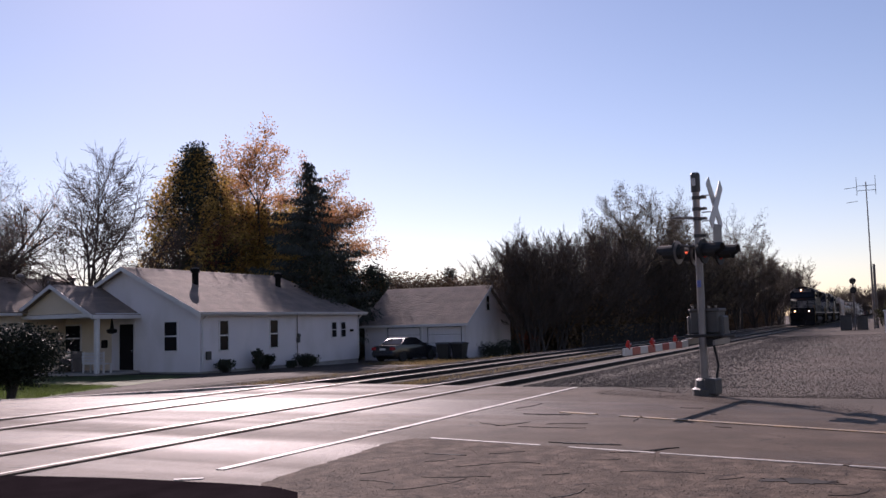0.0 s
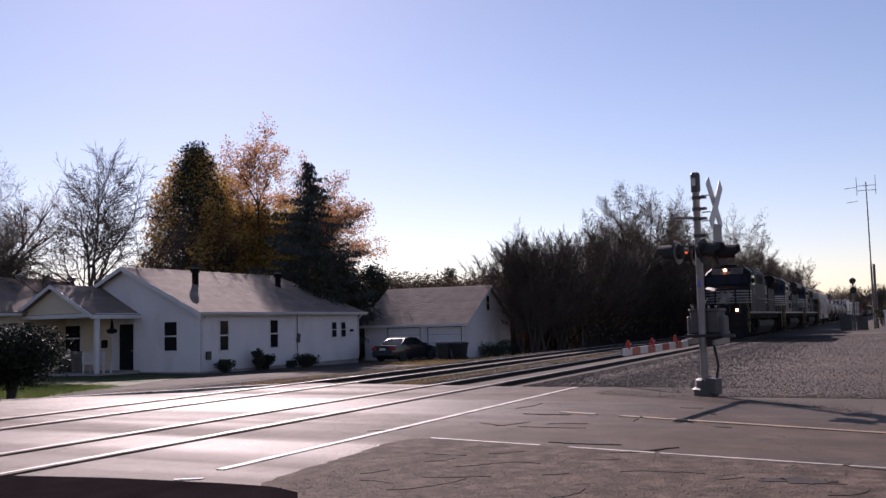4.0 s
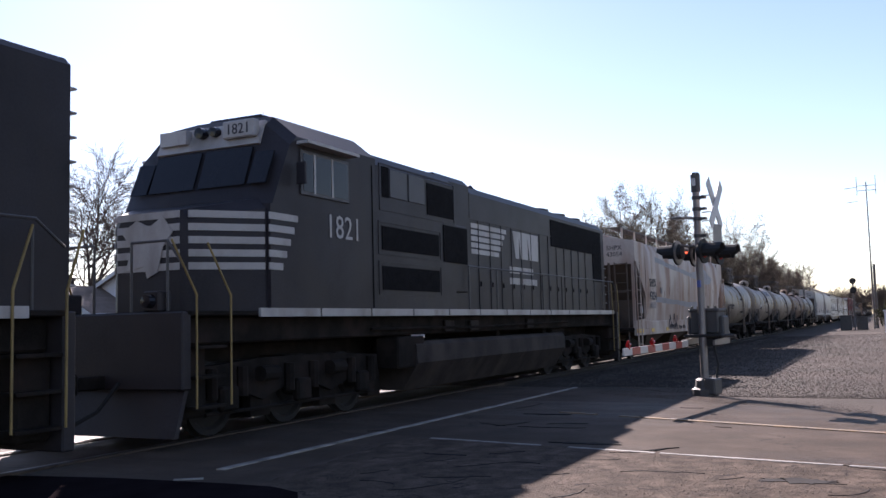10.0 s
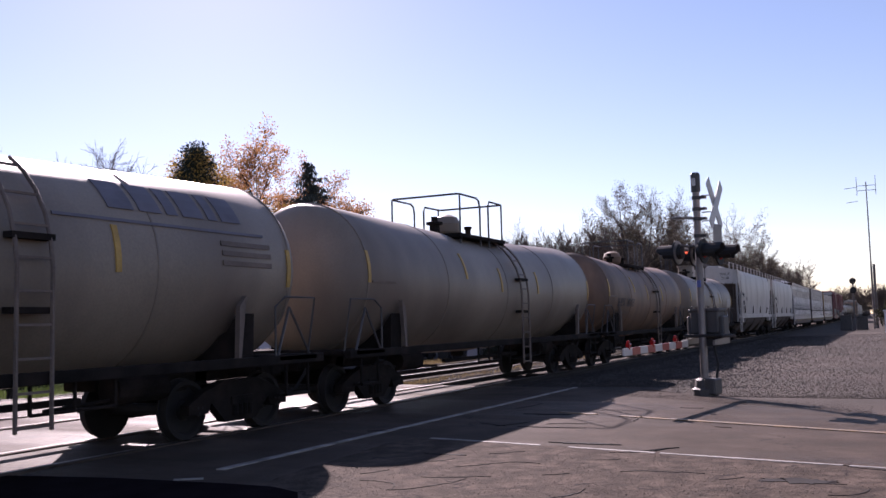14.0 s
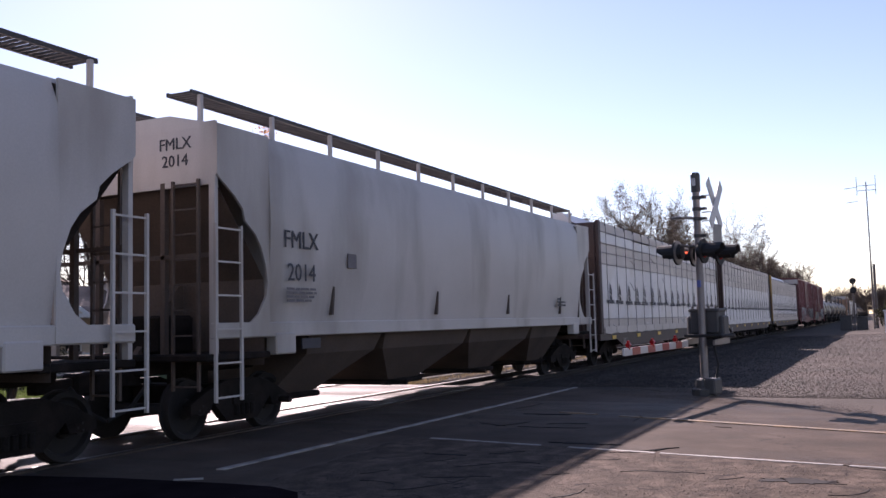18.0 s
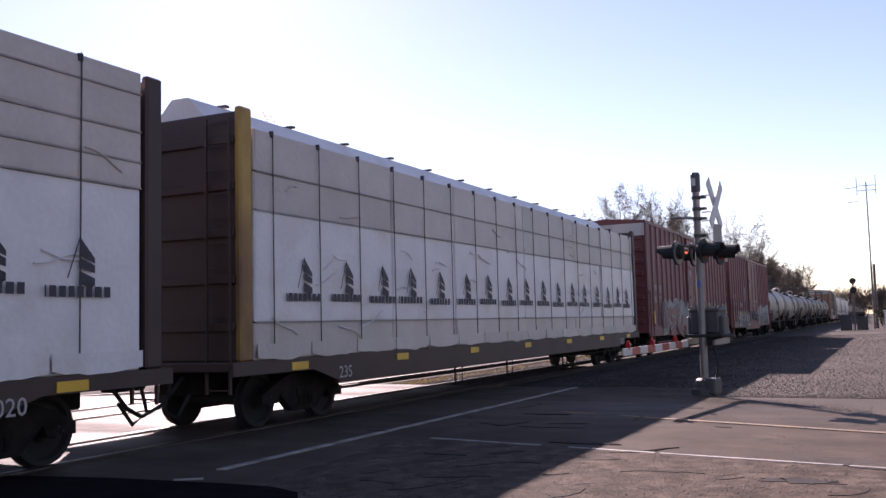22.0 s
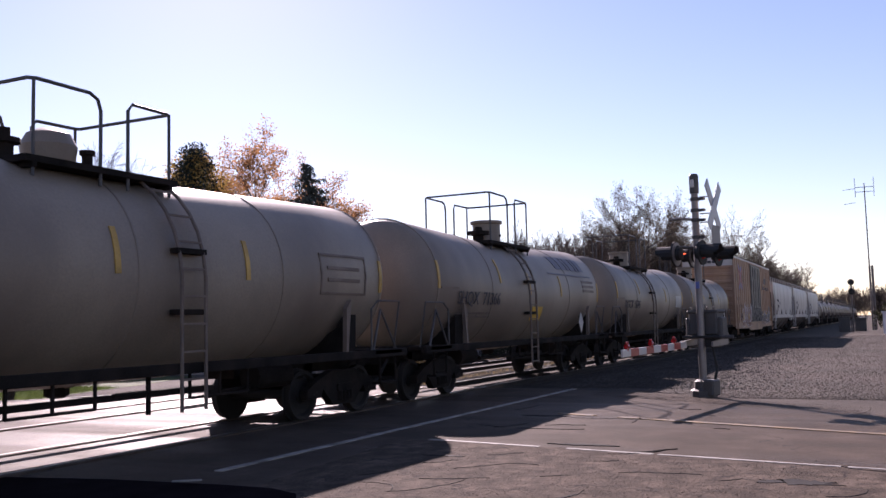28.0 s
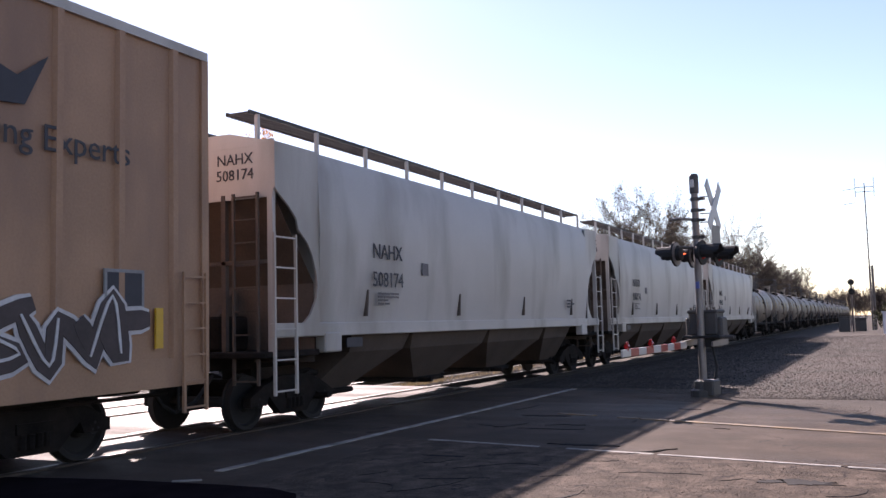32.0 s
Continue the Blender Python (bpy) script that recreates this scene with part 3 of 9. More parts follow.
def loco_truck(car, x):
    r = 0.53

    def frame_mesh():
        mb = MB()
        for s in (-1, 1):
            y0, y1 = sorted((s * 0.93, s * 1.08))
            mb.prism([(-2.55, 0.62), (-2.2, 0.45), (-1.5, 0.62), (-0.95, 0.45), (-0.4, 0.62), (0.4, 0.62), (0.95, 0.45), (1.5, 0.62), (2.2, 0.45), (2.55, 0.62), (2.5, 1.0), (1.0, 1.08), (-1.0, 1.08), (-2.5, 1.0)], "y", y0, y1)
            for ax in (-1.85, 0.0, 1.85):
                mb.cbox(ax - 0.2, ax + 0.2, min(s * 1.06, s * 1.2), max(s * 1.06, s * 1.2), 0.36, 0.72, 0.04)
                for dx in (-0.34, 0.34):
                    mb.lathe([(0.55, 0.09), (0.98, 0.09)], "z", 8, (ax + dx, s * 1.12, 0))
            for dx in (-0.95, 0.95):
                mb.lathe([(dx - 0.2, 0.12), (dx + 0.2, 0.12)], "x", 10, (0, s * 1.17, 0.85))
        mb.box(-0.3, 0.3, -1.0, 1.0, 0.6, 1.1)
        for dx in (-0.93, 0.93):
            mb.box(dx - 0.42, dx + 0.42, -0.55, 0.55, 0.2, 1.0)
        mb.box(-2.9, -2.45, -0.9, 0.9, 0.22, 1.0)
        mb.box(2.45, 2.9, -0.9, 0.9, 0.22, 1.0)
        mb.box(-2.45, 2.45, -0.58, 0.58, 0.17, 1.05)
        for s in (-1, 1):
            for dx in (-0.93, 0.93):
                mb.box(dx - 0.24, dx + 0.24, min(s * 0.86, s * 1.0), max(s * 0.86, s * 1.0), 0.2, 0.62)
            mb.tube([(-2.3, s * 1.1, 0.34), (2.3, s * 1.1, 0.34)], 0.03, 6)
        return mb.mesh("truck", M_UNDER)
    t = part("truck", cached("loco_truck", frame_mesh), M_UNDER, car, "six-wheel truck black with grime", at=pose(x, 0, 0))
    for dx in (-1.85, 0.0, 1.85):
        w = part("wheelset", cached("loco_wheelset", lambda: wheelset_mesh(r)), M_WHEEL, t, "worn steel wheels on an axle", at=pose(dx, 0, r))
        WHEELS.append((w, "loco", dx, r))


def coupler(car, x, s):
    mb = MB().cbox(min(x, x - s * 0.9), max(x, x - s * 0.9), -0.09, 0.09, 0.76, 0.94, 0.02)
    mb.cbox(min(x, x - s * 0.32), max(x, x - s * 0.32), -0.15, 0.15, 0.70, 1.0, 0.04)
    part("coupler", mb, M_UNDER, car)
    pts = [(x - s * 0.7, -0.45, 0.85), (x - s * 0.35, -0.42, 0.5), (x - s * 0.02, -0.35, 0.36)]
    part("air_hose", MB().tube(pts, 0.03, 6), M_RUBBER, car)


def car_thing(name, label, category, c0, group=""):
    ob = thing(name, label, category, group=group)
    CARS.append((ob, c0))
    return ob


def ladder(parent, x, w, y, z0, z1, step=0.36, m=None, axis="x"):
    """A rung ladder against a side (axis x) or an end (axis y) of a car."""
    n = int((z1 - z0) / step)
    m = m or M_HANDRAIL
    zs = [z0 + 0.06 + i * (z1 - z0 - 0.12) / max(1, n) for i in range(n + 1)]
    mb = MB()
    if axis == "x":
        mb.box(x - 0.02, x + 0.02, y - 0.02, y + 0.02, z0, z1).box(x + w - 0.02, x + w + 0.02, y - 0.02, y + 0.02, z0, z1)
    else:
        mb.box(x - 0.02, x + 0.02, y - 0.02, y + 0.02, z0, z1).box(x - 0.02, x + 0.02, y + w - 0.02, y + w + 0.02, z0, z1)
    lad = part("ladder", mb, m, parent)
    for z in zs:
        key = "rung %s %.3f %s" % (axis, w, m.name)
        if axis == "x":
            me = cached(key, lambda: MB().box(0, w, -0.012, 0.012, -0.012, 0.012).mesh("rung", m))
        else:
            me = cached(key, lambda: MB().box(-0.012, 0.012, 0, w, -0.012, 0.012).mesh("rung", m))
        part("rung", me, m, lad, at=pose(x, y, z))
    return lad


def bars_of_text(parent, x, y, z, w, h, lines, material, name="printed_lines", seed=0):
    """Small unreadable lettering as plain bars."""
    rnd = random.Random(seed)
    mb = MB()
    for i in range(lines):
        zz = z - i * h * 1.7
        u = 0.0
        while u < w:
            k = min(w - u, rnd.uniform(0.12, 0.3) * w + 0.02)
            mb.box(x + u, x + u + k * 0.86, y - 0.004, y, zz, zz + h)
            u += k
            if rnd.random() < 0.15:
                break
    return part(name, mb, material, parent)


def side_text(parent, body, size, x, y, z, material, name="lettering"):
    return part(name, text_mesh(body, size, material), material, parent, at=pose(x, y, z))


# ---- locomotives ----
def locomotive(c0, kind, number):
    car = car_thing("diesel_locomotive", {"ge": "black lead diesel locomotive with white nose stripes and lit headlights", "ace": "black diesel locomotive with white stripes and flared radiators",
                    "sd": "black diesel locomotive with white stripes and dark radiator grilles"}[kind], "locomotive", c0, "locomotives of the train")
    L = 23.5 if kind == "ge" else 23.15
    # the lead engine gets the shade-darkened copies of both paints
    B, W = (M_LEADPAINT, M_DULLWHITE) if kind == "ge" else (M_BLACKPAINT, M_WHITE)
    part("underframe", MB().cbox(1.29, L - 0.81, -1.22, 1.22, 1.33, 1.718, 0.03), M_UNDER, car, "dark recessed underframe")
    for u0, u1 in ((1.9, 7.6), (16.9, L - 1.4)):
        part("center_sill", MB().cbox(u0, u1, -0.5, 0.5, 0.95, 1.325, 0.03), M_UNDER, car)
    for u in (8.2, 12.9, 16.3):
        part("tank_hanger", MB().cbox(u - 0.12, u + 0.12, -1.0, 1.0, 1.19, 1.325, 0.02), M_UNDER, car)
    x = 2.7
    while x < L - 1.3:
        for yy in (-1.48, 1.48):
            part("sill_stripe", MB().box(x, min(x + 1.55, L - 0.8), yy - 0.023, yy + 0.023, 1.70, 1.83), W, car, "dirty white sill stripe along the walkway")
        x += 1.6
    part("walkway", MB().cbox(1.2, L - 0.75, -1.45, 1.45, 1.722, 1.79, 0.01), M_UNDER, car)
    tank = [(-1.36, 1.2), (-1.43, 1.12), (-1.45, 0.78), (-1.1, 0.25), (1.1, 0.25), (1.45, 0.78), (1.43, 1.12), (1.36, 1.2)]
    part("fuel_tank", MB().prism(tank, "x", 7.7, 16.75), M_TANKGRIME, car, "dusty dark fuel tank", smooth=30)
    for yy in (-1.15, 1.15):
        part("battery_box", MB().cbox(7.0, 8.1, yy - 0.25, yy + 0.25, 0.7, 1.3, 0.03), M_UNDER, car)
    for yy in (-1.3, 1.3):
        part("sill_pipe", MB().tube([(6.2, yy, 1.47), (11.0, yy, 1.44), (L - 5.6, yy, 1.5)], 0.03, 6), M_UNDER, car)
        for u in (9.3, 10.6, 14.2):
            part("valve_box", MB().cbox(u, u + 0.45, min(yy, yy * 0.95), max(yy, yy * 0.95), 1.36, 1.6, 0.02), M_TANKGRIME, car)
    loco_truck(car, 4.25)
    loco_truck(car, L - 4.25)
    coupler(car, 0.3, -1)
    coupler(car, L + (0.28 if kind == "sd" else 0.0), 1)
    # front pilot, plow and steps
    part("pilot", MB().cbox(1.1, 1.28, -1.45, 1.45, 0.75, 1.78, 0.02), B, car)
    part("snow_plow", MB().prism([(1.2, 0.74), (1.0, 0.14), (1.08, 0.14), (1.27, 0.74)], "y", -1.4, 1.4), B, car)
    for end, s in ((1.28, 1), (L - 0.8, -1)):
        for side in (-1, 1):
            for i in range(3):
                a, b = sorted((end + s * 0.05, end + s * 0.65))
                y0, y1 = sorted((side * 1.2, side * 1.5))
                part("step", MB().box(a, b, y0, y1, 0.48 + 0.4 * i, 0.52 + 0.4 * i), M_UNDER, car)
            for dx in (0.02, 0.72):
                xx = end + s * dx
                part("grab_rail", MB().tube([(xx, side * 1.52, 0.5), (xx, side * 1.52, 2.0), (xx - s * 0.34, side * 1.40, 2.72)], 0.016, 6), M_RAILYEL, car, "dull yellow step grab rail")
    for u0, u1 in ((1.3, 1.75), (L - 1.3, L - 0.82)):
        part("air_equipment", MB().cbox(u0, u1, -1.3, 1.3, 0.35, 1.31, 0.04), M_UNDER, car)
    part("equipment_rack", MB().cbox(16.76, 17.9, -1.05, 1.05, 0.55, 1.32, 0.04), M_UNDER, car)
    part("rear_pilot", MB().cbox(L - 0.8, L - 0.62, -1.45, 1.45, 0.22, 1.78, 0.02), B, car)
    # nose
    nz = 3.62 if kind == "ge" else 3.5
    nose = []
    for xx, hw, zt in ((2.0, 0.60, nz - 0.30), (2.06, 0.70, nz - 0.22), (2.9, 1.42, nz - 0.02), (3.3, 1.5, nz + 0.05)):
        nose.append([(xx, -hw, 1.79), (xx, hw, 1.79), (xx, hw, zt - 0.16), (xx, hw * 0.86, zt), (xx, -hw * 0.86, zt), (xx, -hw, zt - 0.16)])
    part("nose", MB().loft(nose), B, car, "black wide nose", smooth=25)
    for i in range(5):
        z, t = 2.40 + i * 0.19, 0.105
        part("nose_stripe", MB().box(1.988, 2.005, -0.60, 0.60, z, z + t), W, car)
        xe = 3.12 + i * 0.1

        def band_piece(x0, y0, x1, y1, s):
            return MB().add([(x0, s * y0, z), (x1, s * y1, z), (x1, s * y1, z + t), (x0, s * y0, z + t), (x0 + 0.02, s * (y0 - 0.03), z), (x1 + 0.02, s * (y1 - 0.03), z), (x1 + 0.02, s * (y1 - 0.03), z + t), (x0 + 0.02, s * (y0 - 0.03), z + t)],
                            [(0, 1, 2, 3), (4, 7, 6, 5), (0, 4, 5, 1), (3, 2, 6, 7), (0, 3, 7, 4), (1, 5, 6, 2)])
        for s in (-1, 1):
            part("nose_side_stripe", band_piece(2.9, 1.512, xe + 0.12, 1.516, s), W, car)
            part("corner_stripe", band_piece(2.05, 0.72, 2.9, 1.436, s), W, car)
    emblem = [(-0.42, 2.42), (-0.05, 2.48), (0.0, 2.3), (0.2, 2.38), (0.3, 2.75), (0.48, 2.95), (0.3, 3.2), (0.05, 3.05), (-0.2, 3.16), (-0.5, 3.0), (-0.3, 2.75)]
    part("nose_emblem", MB().prism([(-a, b) for a, b in emblem], "x", 1.975, 1.992), W, car, "plain white emblem shape")
    # cab
    ct = 4.95
    cab = []
    for xx, zt, inset in ((2.95, 3.5, 0.0), (3.0, 3.62, 0.0), (3.46, ct - 0.16, 0.0), (3.66, ct, 0.0), (6.1, ct + 0.02, 0.0)):
        cab.append([(xx, -1.5, 1.79), (xx, 1.5, 1.79), (xx, 1.5, max(3.4, zt - 0.42)), (xx, 1.05, max(3.45, zt - 0.05)), (xx, 0.5, zt), (xx, -0.5, zt), (xx, -1.05, max(3.45, zt - 0.05)), (xx, -1.5, max(3.4, zt - 0.42))])
    part("cab", MB().loft(cab), B, car, "black cab", smooth=20)
    band = MB()
    band.add([(3.28, -1.04, 4.42), (3.28, 1.04, 4.42), (3.47, 1.04, 4.82), (3.47, -1.04, 4.82), (3.34, -1.04, 4.40), (3.34, 1.04, 4.40), (3.52, 1.04, 4.80), (3.52, -1.04, 4.80)], [(0, 1, 2, 3), (4, 7, 6, 5), (0, 4, 5, 1), (3, 2, 6, 7), (0, 3, 7, 4), (1, 5, 6, 2)])
    part("brow_band", band, M_BROW if kind == "ge" else W, car, "pale painted brow above the windshield")
    for y0, y1 in ((-1.36, -1.02), (-0.96, -0.05), (0.05, 0.96), (1.02, 1.36)):
        k = 0.03
        vs = [(3.04 - k, y0, 3.74), (3.04 - k, y1, 3.74), (3.27 - k, y1, 4.36), (3.27 - k, y0, 4.36)]
        if abs(y0 + y1) > 2.0:
            vs = [(3.04 - k, y0, 3.74), (3.04 - k, y1, 3.74), (3.27 - k, y1, 4.28), (3.27 - k, y0, 4.26)]
        part("windshield", MB().add(vs + [(a + 0.04, b, c) for a, b, c in vs], [(0, 3, 2, 1), (4, 5, 6, 7), (0, 1, 5, 4), (2, 3, 7, 6), (1, 2, 6, 5), (3, 0, 4, 7)]), M_GLASS, car, "dark windshield pane")
    for s in (-1, 1):
        y = s * 1.5
        fr = part("side_window", MB().cbox(3.72, 5.15, min(y, y + s * 0.03), max(y, y + s * 0.03), 3.62, 4.34, 0.01), M_HANDRAIL, car, "cab side window with a pale frame")
        for x0, x1 in ((3.78, 4.06), (4.12, 4.58), (4.64, 5.09)):
            part("pane", MB().box(x0, x1, min(y + s * 0.028, y + s * 0.036), max(y + s * 0.028, y + s * 0.036), 3.68, 4.28), M_GLASS, fr)
        for xx in (4.09, 4.61):
            part("mullion", MB().box(xx - 0.025, xx + 0.025, min(y + s * 0.03, y + s * 0.044), max(y + s * 0.03, y + s * 0.044), 3.66, 4.30), W, fr)
        part("sunshade", MB().prism([(3.65, 4.46), (5.2, 4.46), (5.2, 4.41), (3.65, 4.41)], "y", min(y, y + s * 0.22), max(y, y + s * 0.22)), W, car, "pale window sunshade")
        part("road_number", text_mesh(number, 0.56, W), W, car, at=pose(5.0, s * 1.507, 3.0, 0, 0, 0 if s < 0 else 180))
    part("number_board", MB().cbox(3.24, 3.4, -0.98, -0.36, 4.54, 4.82, 0.02), M_BROW if kind == "ge" else W, car, "pale number board")
    part("board_number", text_mesh(number, 0.24, M_INK), M_INK, car, at=pose(3.236, -0.67, 4.6, 0, 0, -90))
    part("number_board", MB().box(3.26, 3.4, 0.4, 0.95, 4.55, 4.78), M_BROW if kind == "ge" else W, car, "pale number board")
    lamp = M_HEADLAMP if kind == "ge" else M_GLASS
    part("headlight", MB().lathe([(3.4, 0.085), (3.27, 0.08), (3.26, 0.0)], "x", 14, (0, -0.13, 4.7)), M_GLASS, car, "round headlight")
    part("headlight", MB().lathe([(3.4, 0.095), (3.25, 0.09), (3.24, 0.0)], "x", 14, (0, 0.13, 4.7)), lamp, car, "round headlight")
    for s in (-1, 1):
        part("ditch_light", MB().lathe([(1.2, 0.1), (1.08, 0.085), (1.07, 0.0)], "x", 14, (0, s * 0.83, 1.93)), lamp, car, "low round ditch light")
        part("ditch_light_bracket", MB().cbox(1.18, 1.43, s * 0.83 - 0.14, s * 0.83 + 0.14, 1.79, 2.07, 0.02), B, car)
    # hoods
    part("roof_vent", MB().cbox(4.0, 5.0, -0.55, 0.55, ct + 0.02, ct + 0.14, 0.03), B, car)

    def hood(name, x0, x1, hw, zt, ch, label=""):
        return part(name, MB().prism([(-hw, 1.79), (hw, 1.79), (hw, zt - ch), (hw - ch, zt), (-hw + ch, zt), (-hw, zt - ch)], "x", x0, x1), B, car, label)
    if kind == "ge":
        hood("equipment_cabinet", 6.102, 11.95, 1.42, 4.86, 0.2, "black equipment cabinet with louvred panels")
        hood("engine_hood", 11.952, 17.6, 0.95, 4.6, 0.2, "black engine hood with door panels")
        hood("radiator_cabin", 17.602, L - 1.1, 1.0, 4.45, 0.2)
        part("radiator_wing", MB().prism([(-1.5, 4.3), (-1.0, 3.75), (1.0, 3.75), (1.5, 4.3), (1.5, 4.62), (1.3, 4.76), (-1.3, 4.76), (-1.5, 4.62)], "x", 18.0, L - 0.66), B, car, "overhanging black radiator wing")
        part("radiator_screen", MB().box(18.4, L - 1.1, -1.512, -1.49, 4.34, 4.56), M_GRATE, car)
        for i in range(4):
            part("louvre", MB().box(6.4 + i * 1.2, 7.2 + i * 1.2, -1.432, -1.41, 3.85, 4.5), M_GRATE, car)
        part("exhaust_duct", MB().cbox(15.4, 16.7, -0.5, 0.5, 4.58, 4.94, 0.06), B, car)
        stripes, logo = 13.6, 15.55
        low0 = 12.1
    else:
        hood("electrical_cabinet", 6.102, 9.63, 1.42, 4.72, 0.25, "black electrical cabinet with inlet grilles")
        for gx in (6.75, 7.5):
            part("cabinet_door", MB().cbox(gx, gx + 0.68, -1.44, -1.41, 3.92, 4.46, 0.01), M_DOORGREY, car, "grey cabinet door")
        part("inlet_grille", MB().box(8.3, 9.55, -1.432, -1.41, 3.75, 4.4), M_GRATE, car, "dark inertial intake grille")
        part("grille_box", MB().cbox(8.95, 10.28, -1.40, -0.9, 2.2, 3.66, 0.02), B, car)
        part("inlet_grille", MB().box(9.02, 10.22, -1.436, -1.39, 2.82, 3.6), M_GRATE, car, "dark inertial intake grille")
        part("cabinet_recess", MB().box(6.46, 6.72, -1.428, -1.41, 3.9, 4.48), M_GRATE, car)
        for u0, u1, z0, z1 in ((6.3, 8.9, 2.86, 3.42), (6.3, 8.9, 2.12, 2.68), (6.36, 9.6, 3.68, 4.5)):
            part("panel_frame", MB().box(u0, u1, -1.431, -1.405, z0 - 0.03, z0).box(u0, u1, -1.431, -1.405, z1, z1 + 0.03).box(u0, u0 + 0.03, -1.431, -1.405, z0, z1).box(u1 - 0.03, u1, -1.431, -1.405, z0, z1), B, car)
        for u in (5.95, 6.2):
            part("cab_seam", MB().box(u, u + 0.025, -1.51 if u < 6.1 else -1.43, -1.38, 1.84, 4.4), M_GRATE, car)
        part("lift_rib", MB().box(10.2, 10.24, -1.02, -0.98, 4.0, 4.6).box(10.75, 10.79, -1.02, -0.98, 4.0, 4.6).box(11.3, 11.34, -1.02, -0.98, 4.0, 4.6), B, car)
        part("lower_grille", MB().box(6.43, 8.8, -1.432, -1.41, 2.92, 3.36), M_GRATE, car, "dark intake grille")
        part("lower_grille", MB().box(6.43, 8.8, -1.432, -1.41, 2.18, 2.62), M_GRATE, car, "dark intake grille")
        hood("engine_hood", 9.632, L - 0.36, 0.95, 4.5 if kind == "ace" else 4.8, 0.2, "black engine hood with door panels")
        for i in range(9):
            part("end_rung", MB().tube([(L - 0.35, -0.95, 2.1 + 0.3 * i), (L - 0.2, -0.95, 2.1 + 0.3 * i), (L - 0.2, -0.55, 2.1 + 0.3 * i), (L - 0.35, -0.55, 2.1 + 0.3 * i)], 0.016, 5), W, car)
        if kind == "ace":
            part("radiator", MB().prism([(-0.96, 3.62), (0.96, 3.62), (1.5, 4.34), (1.5, 4.72), (1.25, 4.88), (-1.25, 4.88), (-1.5, 4.72), (-1.5, 4.34)], "x", 15.85, 21.27), B, car, "flared black radiator housing")
            part("radiator_screen", MB().add([(16.1, -1.50, 4.29), (21.0, -1.50, 4.29), (21.0, -1.02, 3.66), (16.1, -1.02, 3.66), (16.1, -1.47, 4.32), (21.0, -1.47, 4.32), (21.0, -0.99, 3.69), (16.1, -0.99, 3.69)], [(0, 3, 2, 1), (4, 5, 6, 7), (0, 1, 5, 4), (2, 3, 7, 6), (1, 2, 6, 5), (3, 0, 4, 7)]), M_GRATE, car)
            hood("rear_hood", 21.272, L - 0.33, 1.0, 4.86, 0.1)
            part("roof_rail", MB().tube([(16.2, -1.2, 4.87), (16.25, -1.2, 4.93), (20.2, -1.2, 4.93), (20.25, -1.2, 4.87)], 0.015, 5), M_HANDRAIL, car)
            part("dynamic_brake_hatch", MB().prism([(-1.0, 3.98), (1.0, 3.98), (1.0, 4.62), (0.88, 4.74), (-0.88, 4.74), (-1.0, 4.62)], "x", 9.634, 11.72), B, car)
        else:
            part("radiator_screen", MB().box(17.23, 22.4, -0.968, -0.945, 3.71, 4.5), M_GRATE, car, "dark radiator grille")
            part("radiator_screen", MB().box(21.4, 22.4, -0.968, -0.945, 2.8, 3.705), M_GRATE, car, "dark radiator grille")
            for i in range(3):
                part("radiator_fan", MB().lathe([(4.78, 0.62), (4.92, 0.62), (4.92, 0.54), (4.86, 0.5), (4.86, 0.0)], "z", 20, (18.0 + i * 1.6, 0, 0)), B, car, smooth=30)
            hood("dynamic_brake_hatch", 9.634, 11.2, 1.05, 4.86, 0.15)
        part("exhaust_duct", MB().cbox(13.6, 14.2, -0.4, 0.4, 4.34, 4.9, 0.03), B, car)
        stripes, logo = (11.25, 13.42) if kind == "ace" else (11.75, 14.2)
        low0 = 9.75
    hw = 0.953
    hs = MB()
    for xx in [low0 + 0.72 * i for i in range(int((L - 1.5 - low0) / 0.72))]:
        hs.box(xx, xx + 0.03, -hw - 0.014, -hw + 0.02, 1.85, 3.98)
        hs.box(xx + 0.1, xx + 0.18, -hw - 0.03, -hw + 0.02, 2.4, 2.52)
    hs.box(low0, L - 1.2, -hw - 0.012, -hw + 0.02, 3.98, 4.02)
    part("hood_door_edges", hs, B, car)
    for i in range(5):
        z = 3.17 + i * 0.155
        x1 = stripes + 1.45 + 0.13 * i
        part("hood_stripe", MB().box(10.3 if kind == "ace" else stripes - 0.25, x1, -hw - 0.006, -hw, z, z + 0.11), W, car)
    slant = lambda a, b, z0, z1, k=0.18: [(a, z0), (b, z0), (b + k * 0, z1), (a - k, z1)]
    for a, b in ((0.16, 0.42), (0.56, 1.08), (1.22, 1.9)):
        part("hood_logo_shape", MB().prism(slant(logo + a, logo + b, 3.2, 3.92), "y", -hw - 0.007, -hw), W, car, "plain white logo block")
    for i, w in enumerate((1.75, 2.05)):
        part("hood_name_bar", MB().box(logo - 0.3, logo - 0.3 + w, -hw - 0.006, -hw, 2.80 - i * 0.29, 2.97 - i * 0.29), W, car, "plain white bar for the painted name")
    hx = 13.9 if kind == "ge" else 12.4
    for dx, yy in ((0.0, -0.45), (0.55, -0.3), (0.65, 0.0), (0.75, 0.3)):
        part("horn", MB().lathe([(hx + dx - 0.45, 0.03), (hx + dx, 0.05), (hx + dx + 0.2, 0.12), (hx + dx + 0.2, 0.0)], "x", 10, (0, yy, 4.86)).box(hx + dx - 0.3, hx + dx - 0.2, yy - 0.03, yy + 0.03, 4.45, 4.85), B, car, "trumpet of the air horn")
